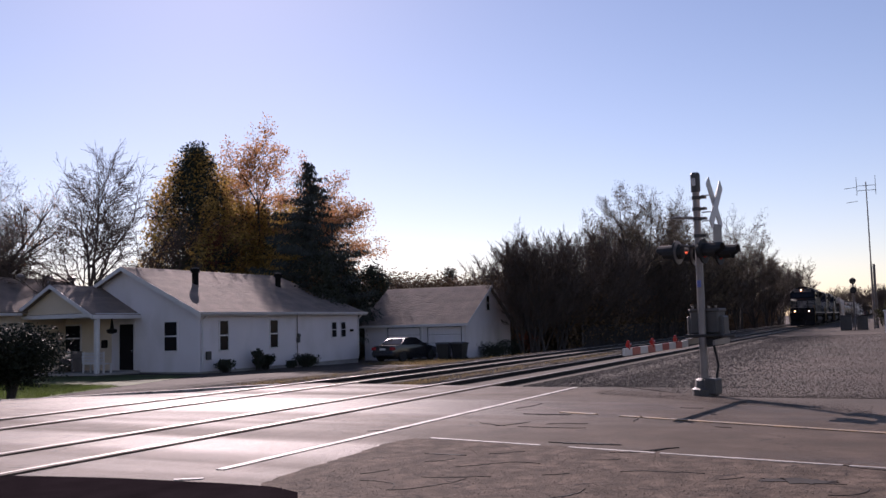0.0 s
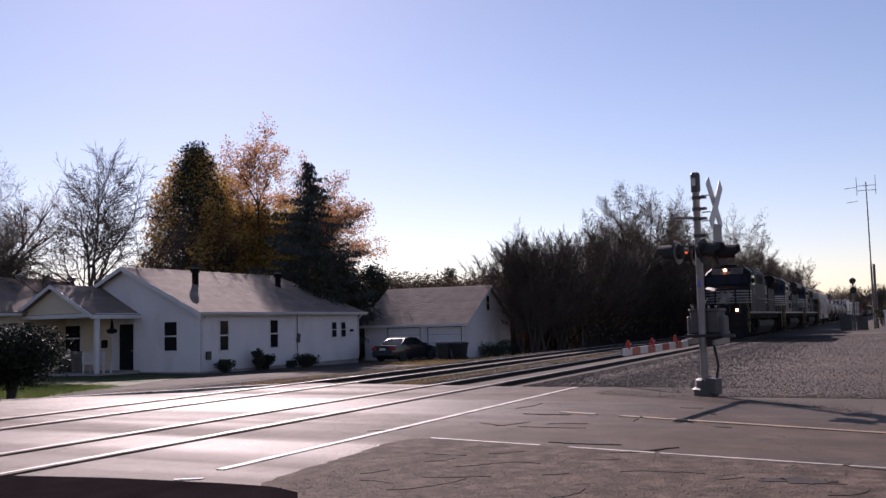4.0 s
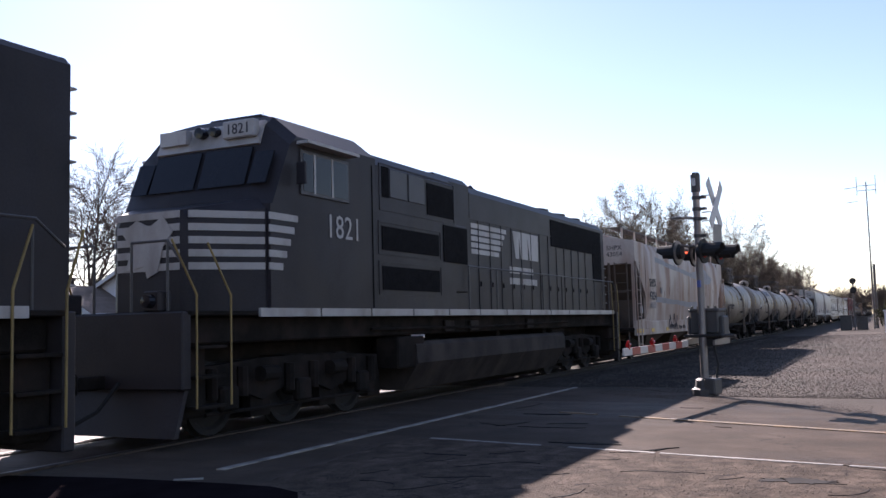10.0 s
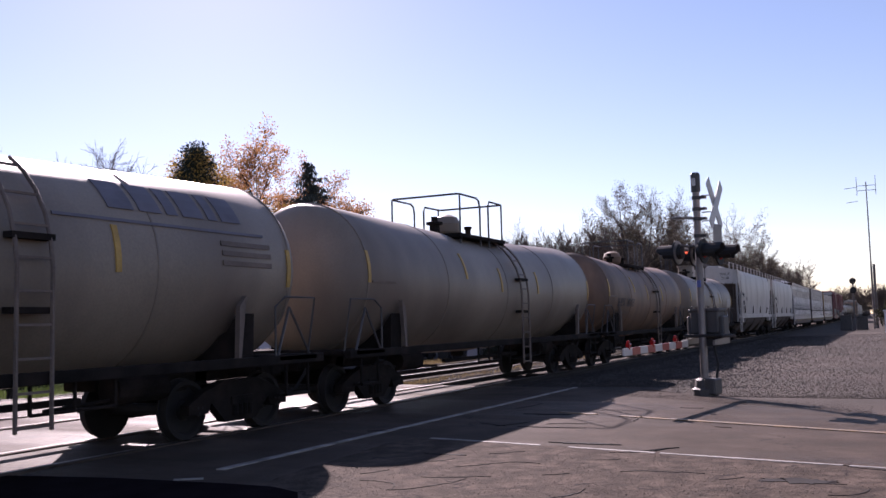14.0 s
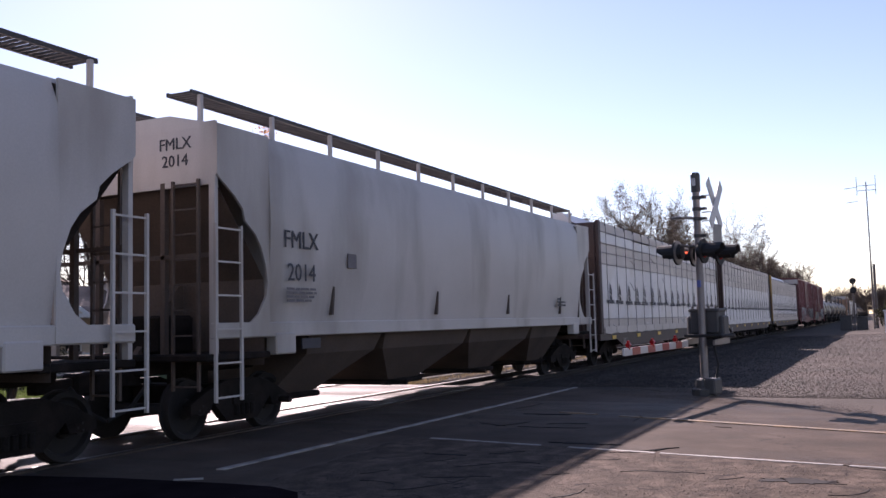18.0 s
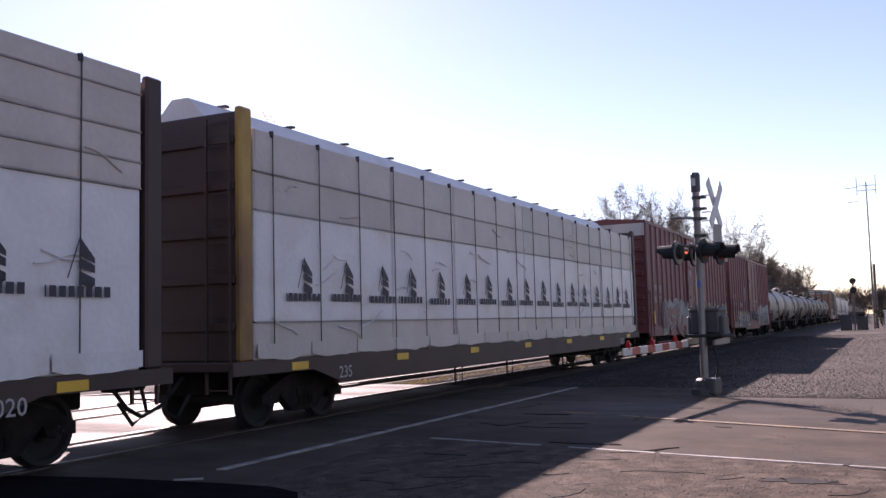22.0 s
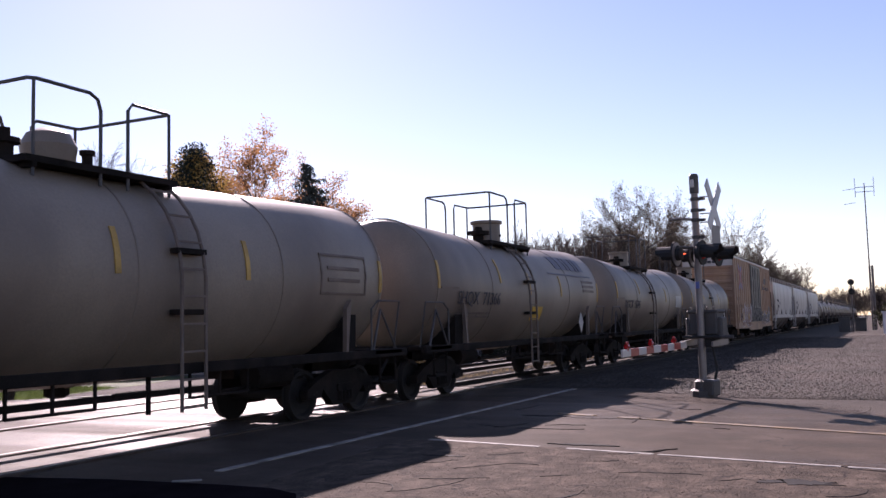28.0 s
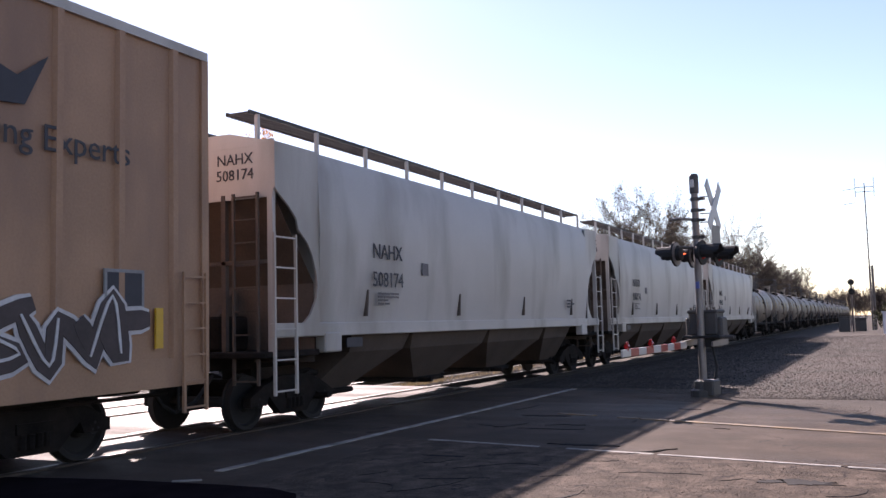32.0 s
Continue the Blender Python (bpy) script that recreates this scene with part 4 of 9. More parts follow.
    # handrails
    for s in (-1, 1):
        x = 6.6 if kind == "ge" else 10.2
        xs = []
        while x < L - 0.9:
            xs.append(x)
            x += 1.6
        for xx in xs:
            part("stanchion", cached("stanchion", lambda: MB().tube([(0, 0, 1.75), (0, 0, 2.78)], 0.022, 6).mesh("stanchion", M_HANDRAIL)), M_HANDRAIL, car, at=pose(xx, s * 1.46, 0))
        part("handrail", MB().tube([(xs[0], s * 1.46, 2.78), (L - 1.2, s * 1.46, 2.78), (L - 0.75, s * 1.4, 2.5)], 0.02, 6), M_HANDRAIL, car)
    for yy in (-1.0, -0.35, 0.35, 1.0):
        part("front_rail_post", cached("frontpost", lambda: MB().tube([(0, 0, 1.75), (0, 0, 2.75)], 0.02, 6).mesh("front_rail_post", M_HANDRAIL)), M_HANDRAIL, car, at=pose(1.32, yy, 0))
        part("rear_rail_post", cached("frontpost", None), M_HANDRAIL, car, at=pose(L - 0.85, yy, 0))
    for s in (-1, 1):
        part("front_rail", MB().tube([(1.32, s * 1.35, 2.3), (1.32, s * 1.0, 2.75), (1.32, s * 0.35, 2.75)], 0.02, 6), M_HANDRAIL, car)
    part("mirror", MB().cbox(3.55, 3.6, -1.72, -1.55, 3.75, 4.1, 0.01), B, car)
    return car


# ---- covered hoppers ----
def covered_hopper(c0, L, kind, marks, group="covered hoppers of the train"):
    mats = {"rust": (M_HOPPER_RUST, "faded rust-streaked white covered hopper with blue-grey paint patches"), "grey": (M_HOPPER, "light grey covered hopper with a roof walkway")}
    M, label = mats[kind]
    car = car_thing("covered_hopper", label, "hopper car", c0, group)
    a, b = 0.75, L - 0.75
    top, bot, hw = 4.38, 1.42, 1.58

    def ring(x):
        return [(x, -hw + 0.09, bot), (x, -hw - 0.01, bot + 0.89), (x, -hw - 0.05, bot + 1.63), (x, -hw - 0.01, top - 0.3), (x, -hw + 0.12, top), (x, -0.75, top + 0.17), (x, 0.75, top + 0.17), (x, hw - 0.12, top), (x, hw + 0.01, top - 0.3), (x, hw + 0.05, bot + 1.63), (x, hw + 0.01, bot + 0.89), (x, hw - 0.09, bot)]
    # end openings in the side sheets: rounded on the grey cars, a long slant on the old one
    if kind == "rust":
        reach = 1.50
        curve = [(0.0, 3.66), (0.14, 3.58), (1.40, 2.46), (1.47, 2.32), (1.48, 1.76), (1.43, 1.64), (1.28, 1.52), (0.0, 1.48)]
    else:
        reach = 1.16
        curve = [(0.0, 3.66), (0.06, 3.60), (0.36, 3.40), (0.56, 3.22), (0.60, 3.06), (0.84, 2.88), (0.97, 2.70), (1.07, 2.45), (1.12, 2.2), (1.08, 2.0), (0.98, 1.86), (0.90, 1.74), (0.72, 1.62), (0.0, 1.60)]
    part("body", MB().loft([ring(a + reach + (b - a - 2 * reach) * i / 8) for i in range(9)]), M, car, smooth=40)
    roof = [(-hw + 0.10, top - 0.06), (-hw + 0.12, top), (-0.75, top + 0.17), (0.75, top + 0.17), (hw - 0.12, top), (hw - 0.10, top - 0.06)]
    for e, s in ((a, 1), (b, -1)):
        x0, x1 = sorted((e, e + s * reach))
        part("roof_end", MB().prism(roof, "x", x0, x1), M, car)
        outline = [(e, top - 0.02), (e + s * reach, top - 0.02), (e + s * reach, bot), (e, bot)] + [(e + s * u, z) for u, z in curve[::-1]]
        for y in (-1, 1):
            pts = outline
            y0, y1 = sorted((y * (hw - 0.02), y * (hw + 0.015)))
            part("end_side_sheet", MB().prism(pts, "y", y0, y1), M, car, "side sheet with a rounded end opening" if kind == "grey" else "side sheet with a slanted end opening")
        x0, x1 = sorted((e + s * 0.004, e + s * 0.05))
        part("end_panel", MB().box(x0, x1, -hw + 0.02, hw - 0.02, 3.52, top + 0.02), M, car)
        # slope sheet behind the opening; its brown holds the shade in there
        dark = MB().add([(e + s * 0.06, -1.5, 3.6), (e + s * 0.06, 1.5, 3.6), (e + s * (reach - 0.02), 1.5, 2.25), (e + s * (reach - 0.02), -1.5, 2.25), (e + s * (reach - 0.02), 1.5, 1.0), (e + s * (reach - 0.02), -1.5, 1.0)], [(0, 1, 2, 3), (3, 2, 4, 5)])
        part("end_slope_sheet", dark, M_SLOPE, car, "slope sheet coloured in the shade of the open car end")
    lowz = 0.92 if kind == "rust" else 1.40
    for yy in (-1.53, 1.53):
        part("side_sill", MB().cbox(a - 0.02, b + 0.02, yy - 0.05, yy + 0.05, lowz, 1.43 if kind == "rust" else 1.62, 0.015), M, car)
    part("center_sill", MB().cbox(a, b, -0.3, 0.3, 0.9, 1.2, 0.02), M_UNDER, car)
    for e, s in ((a, 1), (b, -1)):
        for y in (-1.5, 1.5):
            part("corner_post", MB().box(min(e, e + s * 0.07), max(e, e + s * 0.07), y - 0.05, y + 0.05, 1.2, 3.6), M, car)
        # inner posts, bar and gusset wear the same shade colour
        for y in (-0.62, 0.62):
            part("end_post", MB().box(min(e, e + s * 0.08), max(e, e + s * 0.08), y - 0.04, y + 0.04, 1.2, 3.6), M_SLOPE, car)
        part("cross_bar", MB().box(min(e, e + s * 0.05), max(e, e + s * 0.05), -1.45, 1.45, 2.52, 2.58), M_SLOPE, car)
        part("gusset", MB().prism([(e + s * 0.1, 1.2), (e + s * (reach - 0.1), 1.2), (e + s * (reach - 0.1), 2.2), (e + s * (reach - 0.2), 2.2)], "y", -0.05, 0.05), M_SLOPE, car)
        part("end_platform", MB().cbox(min(e - s * 0.12, e + s * 1.3), max(e - s * 0.12, e + s * 1.3), -1.5, 1.5, 1.1, 1.2, 0.02), M_UNDER, car)
        part("brake_gear", MB().cbox(min(e + s * 0.2, e + s * 0.9), max(e + s * 0.2, e + s * 0.9), -0.4, 0.5, 1.2, 1.75, 0.04), M_UNDER, car)
        lx = e - 0.12 if s > 0 else e - 0.42
        ladder(car, lx, 0.54, -1.66, 0.56, 2.96 if kind == "grey" else 3.6, step=0.44, m=M)
        ladder(car, e - s * 0.04, 0.45, -1.3, 0.7, 3.6, m=M_SLOPE, axis="y")
        part("jack_pad", MB().cbox(e + s * 1.56 - 0.25, e + s * 1.56 + 0.25, -1.6, -1.40, 1.14, 1.46, 0.02), M, car)
    mid = (a + b) / 2
    pitch = 3.85 if kind == "grey" else 4.6
    for i in range(4 if kind == "grey" else 3):
        xm = mid + pitch * (i - (1.5 if kind == "grey" else 1.0))
        x0, x1 = max(a + 2.4, xm - pitch / 2 + 0.06), min(b - 2.4, xm + pitch / 2 - 0.06)
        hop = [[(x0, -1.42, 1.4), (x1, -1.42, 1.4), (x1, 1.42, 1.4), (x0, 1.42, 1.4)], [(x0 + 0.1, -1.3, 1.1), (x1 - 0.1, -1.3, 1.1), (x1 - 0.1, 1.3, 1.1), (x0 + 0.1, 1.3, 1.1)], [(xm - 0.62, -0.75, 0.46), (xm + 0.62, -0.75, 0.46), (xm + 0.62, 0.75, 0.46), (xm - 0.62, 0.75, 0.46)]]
        part("discharge_hopper", MB().loft(hop), M_SLOPE, car, "brown discharge hopper")
        part("outlet_gate", MB().cbox(xm - 0.7, xm + 0.7, -0.85, 0.85, 0.36, 0.46, 0.03).box(xm - 0.9, xm - 0.6, -0.95, -0.78, 0.37, 0.43), M_UNDER, car)
        part("gate_spindle", MB().lathe([(-1.25, 0.0), (-1.25, 0.05), (-0.8, 0.05)], "y", 8, (xm - 0.75, 0, 0.42)), M_UNDER, car)
        if kind == "grey":
            part("weld_scar", MB().prism([(xm - 0.05, 1.72), (xm + 0.0, 1.72), (xm + 0.05, 2.18), (xm + 0.01, 2.18)], "y", -hw - 0.012, -hw + 0.06), M_SLOPE, car, "thin dark streak on the side")
    # roof walkway
    wz = 0.48
    wk = MB()
    for y in (-1.05, -0.62, 0.62, 1.05):
        wk.box(a + 0.1, b - 0.1, y - 0.02, y + 0.02, top + wz, top + wz + 0.06)
    k = int((b - a) / 0.1)
    for i in range(k):
        x = a + 0.1 + i * (b - a - 0.2) / k
        for y0, y1 in ((-1.05, -0.62), (0.62, 1.05)):
            wk.box(x, x + 0.03, y0, y1, top + wz + 0.01, top + wz + 0.04)
    part("roof_walkway", wk, M_WALK, car, "steel grating roof walkway")
    for i in range(11):
        x = a + 0.25 + i * (b - a - 0.5) / 10
        for y in (-1.05, 1.05):
            part("walkway_bracket", cached("wkb" + kind, lambda: MB().box(-0.03, 0.03, -0.03, 0.03, top - 0.06, top + wz + 0.01).mesh("walkway_bracket", M)), M, car, at=pose(x, y * 1.04, 0))
    part("roof_hatch", MB().cbox(a + 0.8, b - 0.8, -0.38, 0.38, top + 0.16, top + 0.33, 0.03), M, car, "long trough hatch on the roof")
    freight_truck(car, 1.95)
    freight_truck(car, L - 1.95)
    coupler(car, -0.35 if kind == "rust" else 0, -1)
    coupler(car, L, 1)
    mark, num = marks
    y = -hw - 0.045
    mx = a + {"FMLX": 1.92, "SHPX": 2.52}.get(mark, 3.35)
    size = 0.46 if kind == "rust" else 0.38
    side_text(car, mark, size, mx, y - 0.015, 2.74, M_INK)
    side_text(car, num, size, mx, y - 0.015, 2.24, M_INK)
    bars_of_text(car, mx - 0.4, y - 0.012, 2.1, 0.8, 0.035, 4, M_GRAF_G, seed=int(c0))
    bars_of_text(car, b - 3.3, y - 0.012, 2.1, 0.7, 0.05, 3, M_INK, seed=int(c0) + 1)
    side_text(car, mark + "\n" + num, 0.24, 0, 0, 0, M_INK).matrix_basis = pose(a - 0.004, -0.85, 4.06, 0, 0, -90)
    part("small_stencil", MB().box(mx + 1.35, mx + 1.62, y - 0.012, y, 2.5, 2.74), M_GRAF_G, car)
    part("door_routing_box", MB().box(a + 2.0, a + 2.5, -1.575, -1.55, 1.2, 1.36), M_INK, car)
    if kind == "rust":
        def side_y(z):
            steps = ((bot, 0.09), (bot + 0.3 * (top - bot), -0.01), (bot + 0.55 * (top - bot), -0.05), (top - 0.3, -0.01), (top, 0.12))
            for (za, ya), (zb, yb) in zip(steps, steps[1:]):
                if z <= zb:
                    return -hw + ya + (yb - ya) * (z - za) / (zb - za)
            return -hw

        def painted_band(stations):
            """A patch of paint lying on the bulging side, between a lower and an upper edge along x."""
            vs, fs = [], []
            xs = [stations[0][0] + (stations[-1][0] - stations[0][0]) * q / 60 for q in range(61)]
            for k, x in enumerate(xs):
                for (xa, la, ha), (xb, lb, hb) in zip(stations, stations[1:]):
                    if xa <= x <= xb + 1e-6:
                        t = (x - xa) / (xb - xa)
                        t = t * t * (3 - 2 * t)
                        lo_, hi_ = la + (lb - la) * t, ha + (hb - ha) * t
                        break
                wob = 0.02 * noise.noise((x * 1.7, lo_, 3))
                for q in range(5):
                    z = lo_ + wob + (hi_ - lo_) * q / 4
                    vs.append((x, side_y(z) - 0.006, z))
            for k in range(60):
                for q in range(4):
                    o = k * 5 + q
                    fs.append((o, o + 5, o + 6, o + 1))
            part("paint_patch", MB().add(vs, fs), M_HOPPER_BLUE, car, "patch of blue-grey paint")
        painted_band(((3.90, 3.72, 3.93), (7.40, 3.56, 3.76), (10.90, 3.40, 3.60), (12.10, 3.34, 3.68), (13.00, 3.28, 3.95), (14.80, 3.14, 3.86), (16.00, 3.2, 3.6), (16.60, 3.4, 3.5)))
        painted_band(((3.90, 2.16, 2.38), (7.40, 2.10, 2.30), (10.80, 2.0, 2.23), (11.80, 1.75, 2.26), (13.00, 1.55, 2.26), (14.40, 1.5, 2.12), (15.30, 1.6, 1.92), (15.70, 1.72, 1.80)))
        for x, w in ((a + 0.02, 0.95), (3.0, 0.45), (5.6, 0.45), (b - 6.5, 0.42), (b - 3.4, 0.42)):
            part("reflector", MB().box(x, x + w, -1.592, -1.575, 1.02, 1.15), M_YELLOW, car, "yellow reflective strip")
        part("placard", MB().box(a + 0.9, a + 1.25, -1.51, -1.50, 1.72, 2.0), M_WHITE, car, "pale blank placard")
        scrawl(car, 5.95, -1.60, 1.12, 1.9, 0.62, M_INK, 11, 0.014)
        scrawl(car, 6.1, -1.60, 1.05, 1.7, 0.35, M_INK, 23, 0.014)
        scrawl(car, 8.0, -1.60, 1.05, 1.5, 0.2, M_INK, 17, 0.010)
        rnd = random.Random(5)
        for i in range(26):
            x, z = rnd.uniform(a + 2.4, b - 1.7), rnd.uniform(2.5, 3.9)
            w, h = rnd.uniform(0.04, 0.12), rnd.uniform(0.15, 0.5)
            part("rust_spot", MB().add([(x, side_y(z) - 0.006, z), (x + w, side_y(z) - 0.006, z + 0.03), (x + w * 0.7, side_y(z - h) - 0.006, z - h), (x + w * 0.2, side_y(z - h) - 0.006, z - h * 0.8)], [(0, 3, 2, 1)]), M_RUSTSPOT, car, "brown rust run down the side" if i == 0 else "")
    return car


def scrawl(parent, x, y, z, w, h, material, seed, r=0.018):
    """A thin looping spray-can line."""
    rnd = random.Random(seed)
    pts, u = [], 0.0
    while u < w:
        pts.append((x + u + rnd.uniform(-0.06, 0.06), y, z + h * (0.5 + 0.5 * math.sin(u * 9 / h * 0.6 + seed)) * rnd.uniform(0.6, 1.0)))
        u += rnd.uniform(0.05, 0.14)
    mb = MB()
    for p, q in zip(pts, pts[1:]):
        mb.tube([p, q], r, 4)
    return part("graffiti_line", mb, material, parent, "thin scrawled spray-paint line")


# ---- tank cars ----
def tank_car(c0, L, paint, mark, opts=(), deck=None):
    M, label = {"grey": (M_TANK, "dusty grey tank car with a railed top platform"), "white": (M_TANK_WHITE, "chalky white tank car with a railed top platform"), "brown": (M_TANK_BROWN, "rust-brown stained tank car with a railed top platform")}[paint]
    car = car_thing("tank_car", label, "tank car", c0, "tank cars of the train")
    r, ze, zc = 1.42, 2.42, 2.26
    a, b = 0.58, L - 0.58
    m = L / 2

    def axis_z(x):
        """The barrel sags toward its middle outlet."""
        k = max(0.0, 1 - abs(x - m) / (m - a - 0.7))
        return ze + (zc - ze) * min(1.0, 1.12 * k)
    prof = [(a, 0.0), (a + 0.03, 0.45), (a + 0.12, 0.85), (a + 0.26, 1.15), (a + 0.42, 1.34), (a + 0.62, r)]
    n = 8
    for i in range(1, n):
        prof.append((a + 0.62 + (b - a - 1.24) * i / n, r))
    prof += [(b - (u - a), rr) for u, rr in prof[5::-1]]
    part("tank", MB().loft([[(x, rr * math.cos(2 * math.pi * q / 40), axis_z(x) + rr * math.sin(2 * math.pi * q / 40)) for q in range(40)] for x, rr in prof]), M, car, smooth=50)
    for i in range(0, n + 1, 2):
        x = a + 0.62 + (b - a - 1.24) * i / n
        part("weld_bead", cached("weld" + paint, lambda: MB().lathe([(-0.02, r + 0.002), (-0.01, r + 0.012), (0.01, r + 0.012), (0.02, r + 0.002)], "x", 40).mesh("weld_bead", M)), M, car, at=pose(x, 0, axis_z(x)))
    part("side_sill", MB().cbox(0.4, L - 0.4, -1.5, -1.38, 0.98, 1.12, 0.01).cbox(0.4, L - 0.4, 1.38, 1.5, 0.98, 1.12, 0.01), M_UNDER, car, "thin dark side rail")
    for e, s in ((0.6, 1), (L - 0.6, -1)):
        part("end_platform", MB().cbox(min(e, e + s * 1.0), max(e, e + s * 1.0), -1.5, 1.5, 1.02, 1.12, 0.02).cbox(min(e, e + s * 3.4), max(e, e + s * 3.4), -0.3, 0.3, 0.75, 1.1, 0.02), M_UNDER, car)
        xs, xe = sorted((e + s * 1.45, e + s * 1.85))
        part("saddle", MB().prism([(-1.36, 1.05), (1.36, 1.05), (1.38, 1.75), (1.2, 1.5), (0.6, 1.2), (0, 1.1), (-0.6, 1.2), (-1.2, 1.5), (-1.38, 1.75)], "x", xs, xe), M_UNDER, car, "dark curved saddle under the tank")
        for yy in (-1.43, 1.43):
            part("saddle_flange", MB().prism([(xe if s > 0 else xs, 1.1), ((xe if s > 0 else xs) + s * 0.06, 1.1), ((xe if s > 0 else xs) + s * 0.03, 1.85), ((xe if s > 0 else xs) - s * 0.12, 2.0)], "y", yy - 0.04, yy + 0.04), M_TANKDARK, car)
            part("end_brace", MB().tube([(e + s * 0.1, yy, 1.1), (e + s * 0.55, yy * 0.95, 1.85)], 0.022, 6).tube([(e + s * 0.95, yy, 1.1), (e + s * 0.55, yy * 0.95, 1.85)], 0.022, 6), M_HANDRAIL, car)
            part("end_handrail", MB().tube([(e + s * 1.0, yy, 1.1), (e + s * 1.0, yy, 1.85), (e + s * 0.75, yy, 2.0), (e - s * 0.05, yy, 2.0), (e - s * 0.05, yy * 0.9, 1.1)], 0.018, 6), M_HANDRAIL, car)
        part("end_step", MB().box(e + s * 0.5 - 0.3, e + s * 0.5 + 0.3, -1.5, -1.3, 0.5, 0.54).box(e + s * 0.5 - 0.3, e + s * 0.5 - 0.27, -1.48, -1.44, 0.5, 1.06).box(e + s * 0.5 + 0.27, e + s * 0.5 + 0.3, -1.48, -1.44, 0.5, 1.06), M_UNDER, car)
        part("brake_cylinder", MB().lathe([(e + s * 2.7, 0.0), (e + s * 2.7, 0.2), (e + s * 3.6, 0.2), (e + s * 3.6, 0.0)], "x", 12, (0, -0.75, 0.8)).tube([(e + s * 2.2, -0.75, 0.72), (e + s * 4.6, -0.75, 0.62)], 0.03, 6), M_UNDER, car)
    zt = zc + r
    o, run = deck or ((-1.2, 2.3) if "dome" in opts else (-1.75, 2.65))
    p0, m = m, m + o
    e1 = m + run
    part("platform", MB().box(m - 0.1, e1 + 0.1, -0.95, -0.5, zt - 0.14, zt - 0.06).box(m - 0.1, e1 + 0.1, 0.5, 0.95, zt - 0.14, zt - 0.06).box(m + 0.0, m + 0.06, -0.95, 0.95, zt - 0.2, zt - 0.14).box(e1 - 0.06, e1, -0.95, 0.95, zt - 0.2, zt - 0.14), M_UNDER, car, "grated platform around the dome")
    h = zt + (0.86 if "dome" in opts else 1.16)
    lip = zt - 0.3
    u1, u2 = m + 0.46 * run, m + 0.66 * run
    part("top_rail", MB().tube([(u1, 0.9, lip), (u1, 0.9, h - 0.2), (u1 - 0.05, 0.9, h - 0.06), (u1 - 0.18, 0.9, h), (m + 0.08, 0.9, h), (m, 0.84, h), (m, -0.84, h), (m + 0.08, -0.9, h), (u1 - 0.18, -0.9, h), (u1 - 0.05, -0.9, h - 0.06), (u1, -0.9, h - 0.2), (u1, -0.9, lip)], 0.024, 7), M_HANDRAIL, car, "bent tube railing round the dome")
    part("top_rail", MB().tube([(u2, 0.9, lip), (u2, 0.9, h - 0.1), (u2 + 0.08, 0.9, h), (e1 - 0.06, 0.86, h), (e1, 0.8, h), (e1, -0.86, h), (e1 - 0.06, -0.9, h), (u2 + 0.08, -0.9, h), (u2, -0.9, h - 0.1), (u2, -0.9, lip)], 0.024, 7), M_HANDRAIL, car, "bent tube railing at the platform end")
    for s in (-1, 1):
        for xx in (m + 0.04, e1 - 0.02):
            part("railing_post", MB().tube([(xx, s * 0.9, lip), (xx, s * 0.9, h)], 0.022, 6), M_HANDRAIL, car)
    if "dome" in opts:
        part("manway_dome", MB().lathe([(zt - 0.12, 0.16), (zt + 0.0, 0.24), (zt + 0.1, 0.33), (zt + 0.3, 0.36), (zt + 0.46, 0.28), (zt + 0.53, 0.14), (zt + 0.54, 0.0)], "z", 20, (m + 0.45 * run, 0, 0)), M, car, smooth=30)
        part("valve", MB().lathe([(zt - 0.03, 0.12), (zt + 0.2, 0.12), (zt + 0.21, 0.2), (zt + 0.27, 0.2), (zt + 0.29, 0.08), (zt + 0.4, 0.08)], "z", 12, (m + 0.12 * run, -0.1, 0)), M_UNDER, car)
    else:
        part("manway", MB().lathe([(zt - 0.08, 0.38), (zt + 0.55, 0.38), (zt + 0.57, 0.44), (zt + 0.64, 0.44), (zt + 0.65, 0.0)], "z", 18, (m + 0.72 * run, 0, 0)), M, car, smooth=30)
        part("valve", MB().lathe([(zt - 0.03, 0.14), (zt + 0.2, 0.14), (zt + 0.21, 0.3), (zt + 0.3, 0.3), (zt + 0.32, 0.12), (zt + 0.42, 0.1)], "z", 12, (m + 0.42 * run, -0.1, 0)), M_UNDER, car)
    m = p0
    part("valve", MB().lathe([(zt - 0.03, 0.07), (zt + 0.2, 0.07), (zt + 0.21, 0.1), (zt + 0.27, 0.1), (zt + 0.28, 0.0)], "z", 10, (m + 0.2, -0.3, 0)), M_UNDER, car)
    # side ladder that follows the barrel, with a dark kick plate behind it
    lx = m + (0.85 if "dome" in opts else -0.5)
    lad = MB()
    for dx in (-0.23, 0.23):
        pts = [(lx + dx, -1.54, 0.5), (lx + dx, -1.54, zc)]
        for k in range(1, 6):
            t = k / 5 * 1.0
            pts.append((lx + dx, -(r + 0.11) * math.cos(t), zc + (r + 0.11) * math.sin(t)))
        lad.tube(pts, 0.026, 6)
    for k in range(9):
        z = 0.55 + 0.36 * k
        y = -1.54 if z < zc else -math.sqrt(max(0.05, (r + 0.11) ** 2 - (z - zc) ** 2))
        lad.box(lx - 0.23, lx + 0.23, y - 0.014, y + 0.014, z - 0.014, z + 0.014)
    part("ladder", lad, M_TANKDARK, car, "grey-brown steel ladder")
    for k in range(2):
        part("ladder_bracket", MB().box(lx - 0.28, lx + 0.28, -1.52, -1.38, 1.75 + 0.8 * k, 1.82 + 0.8 * k), M_UNDER, car)
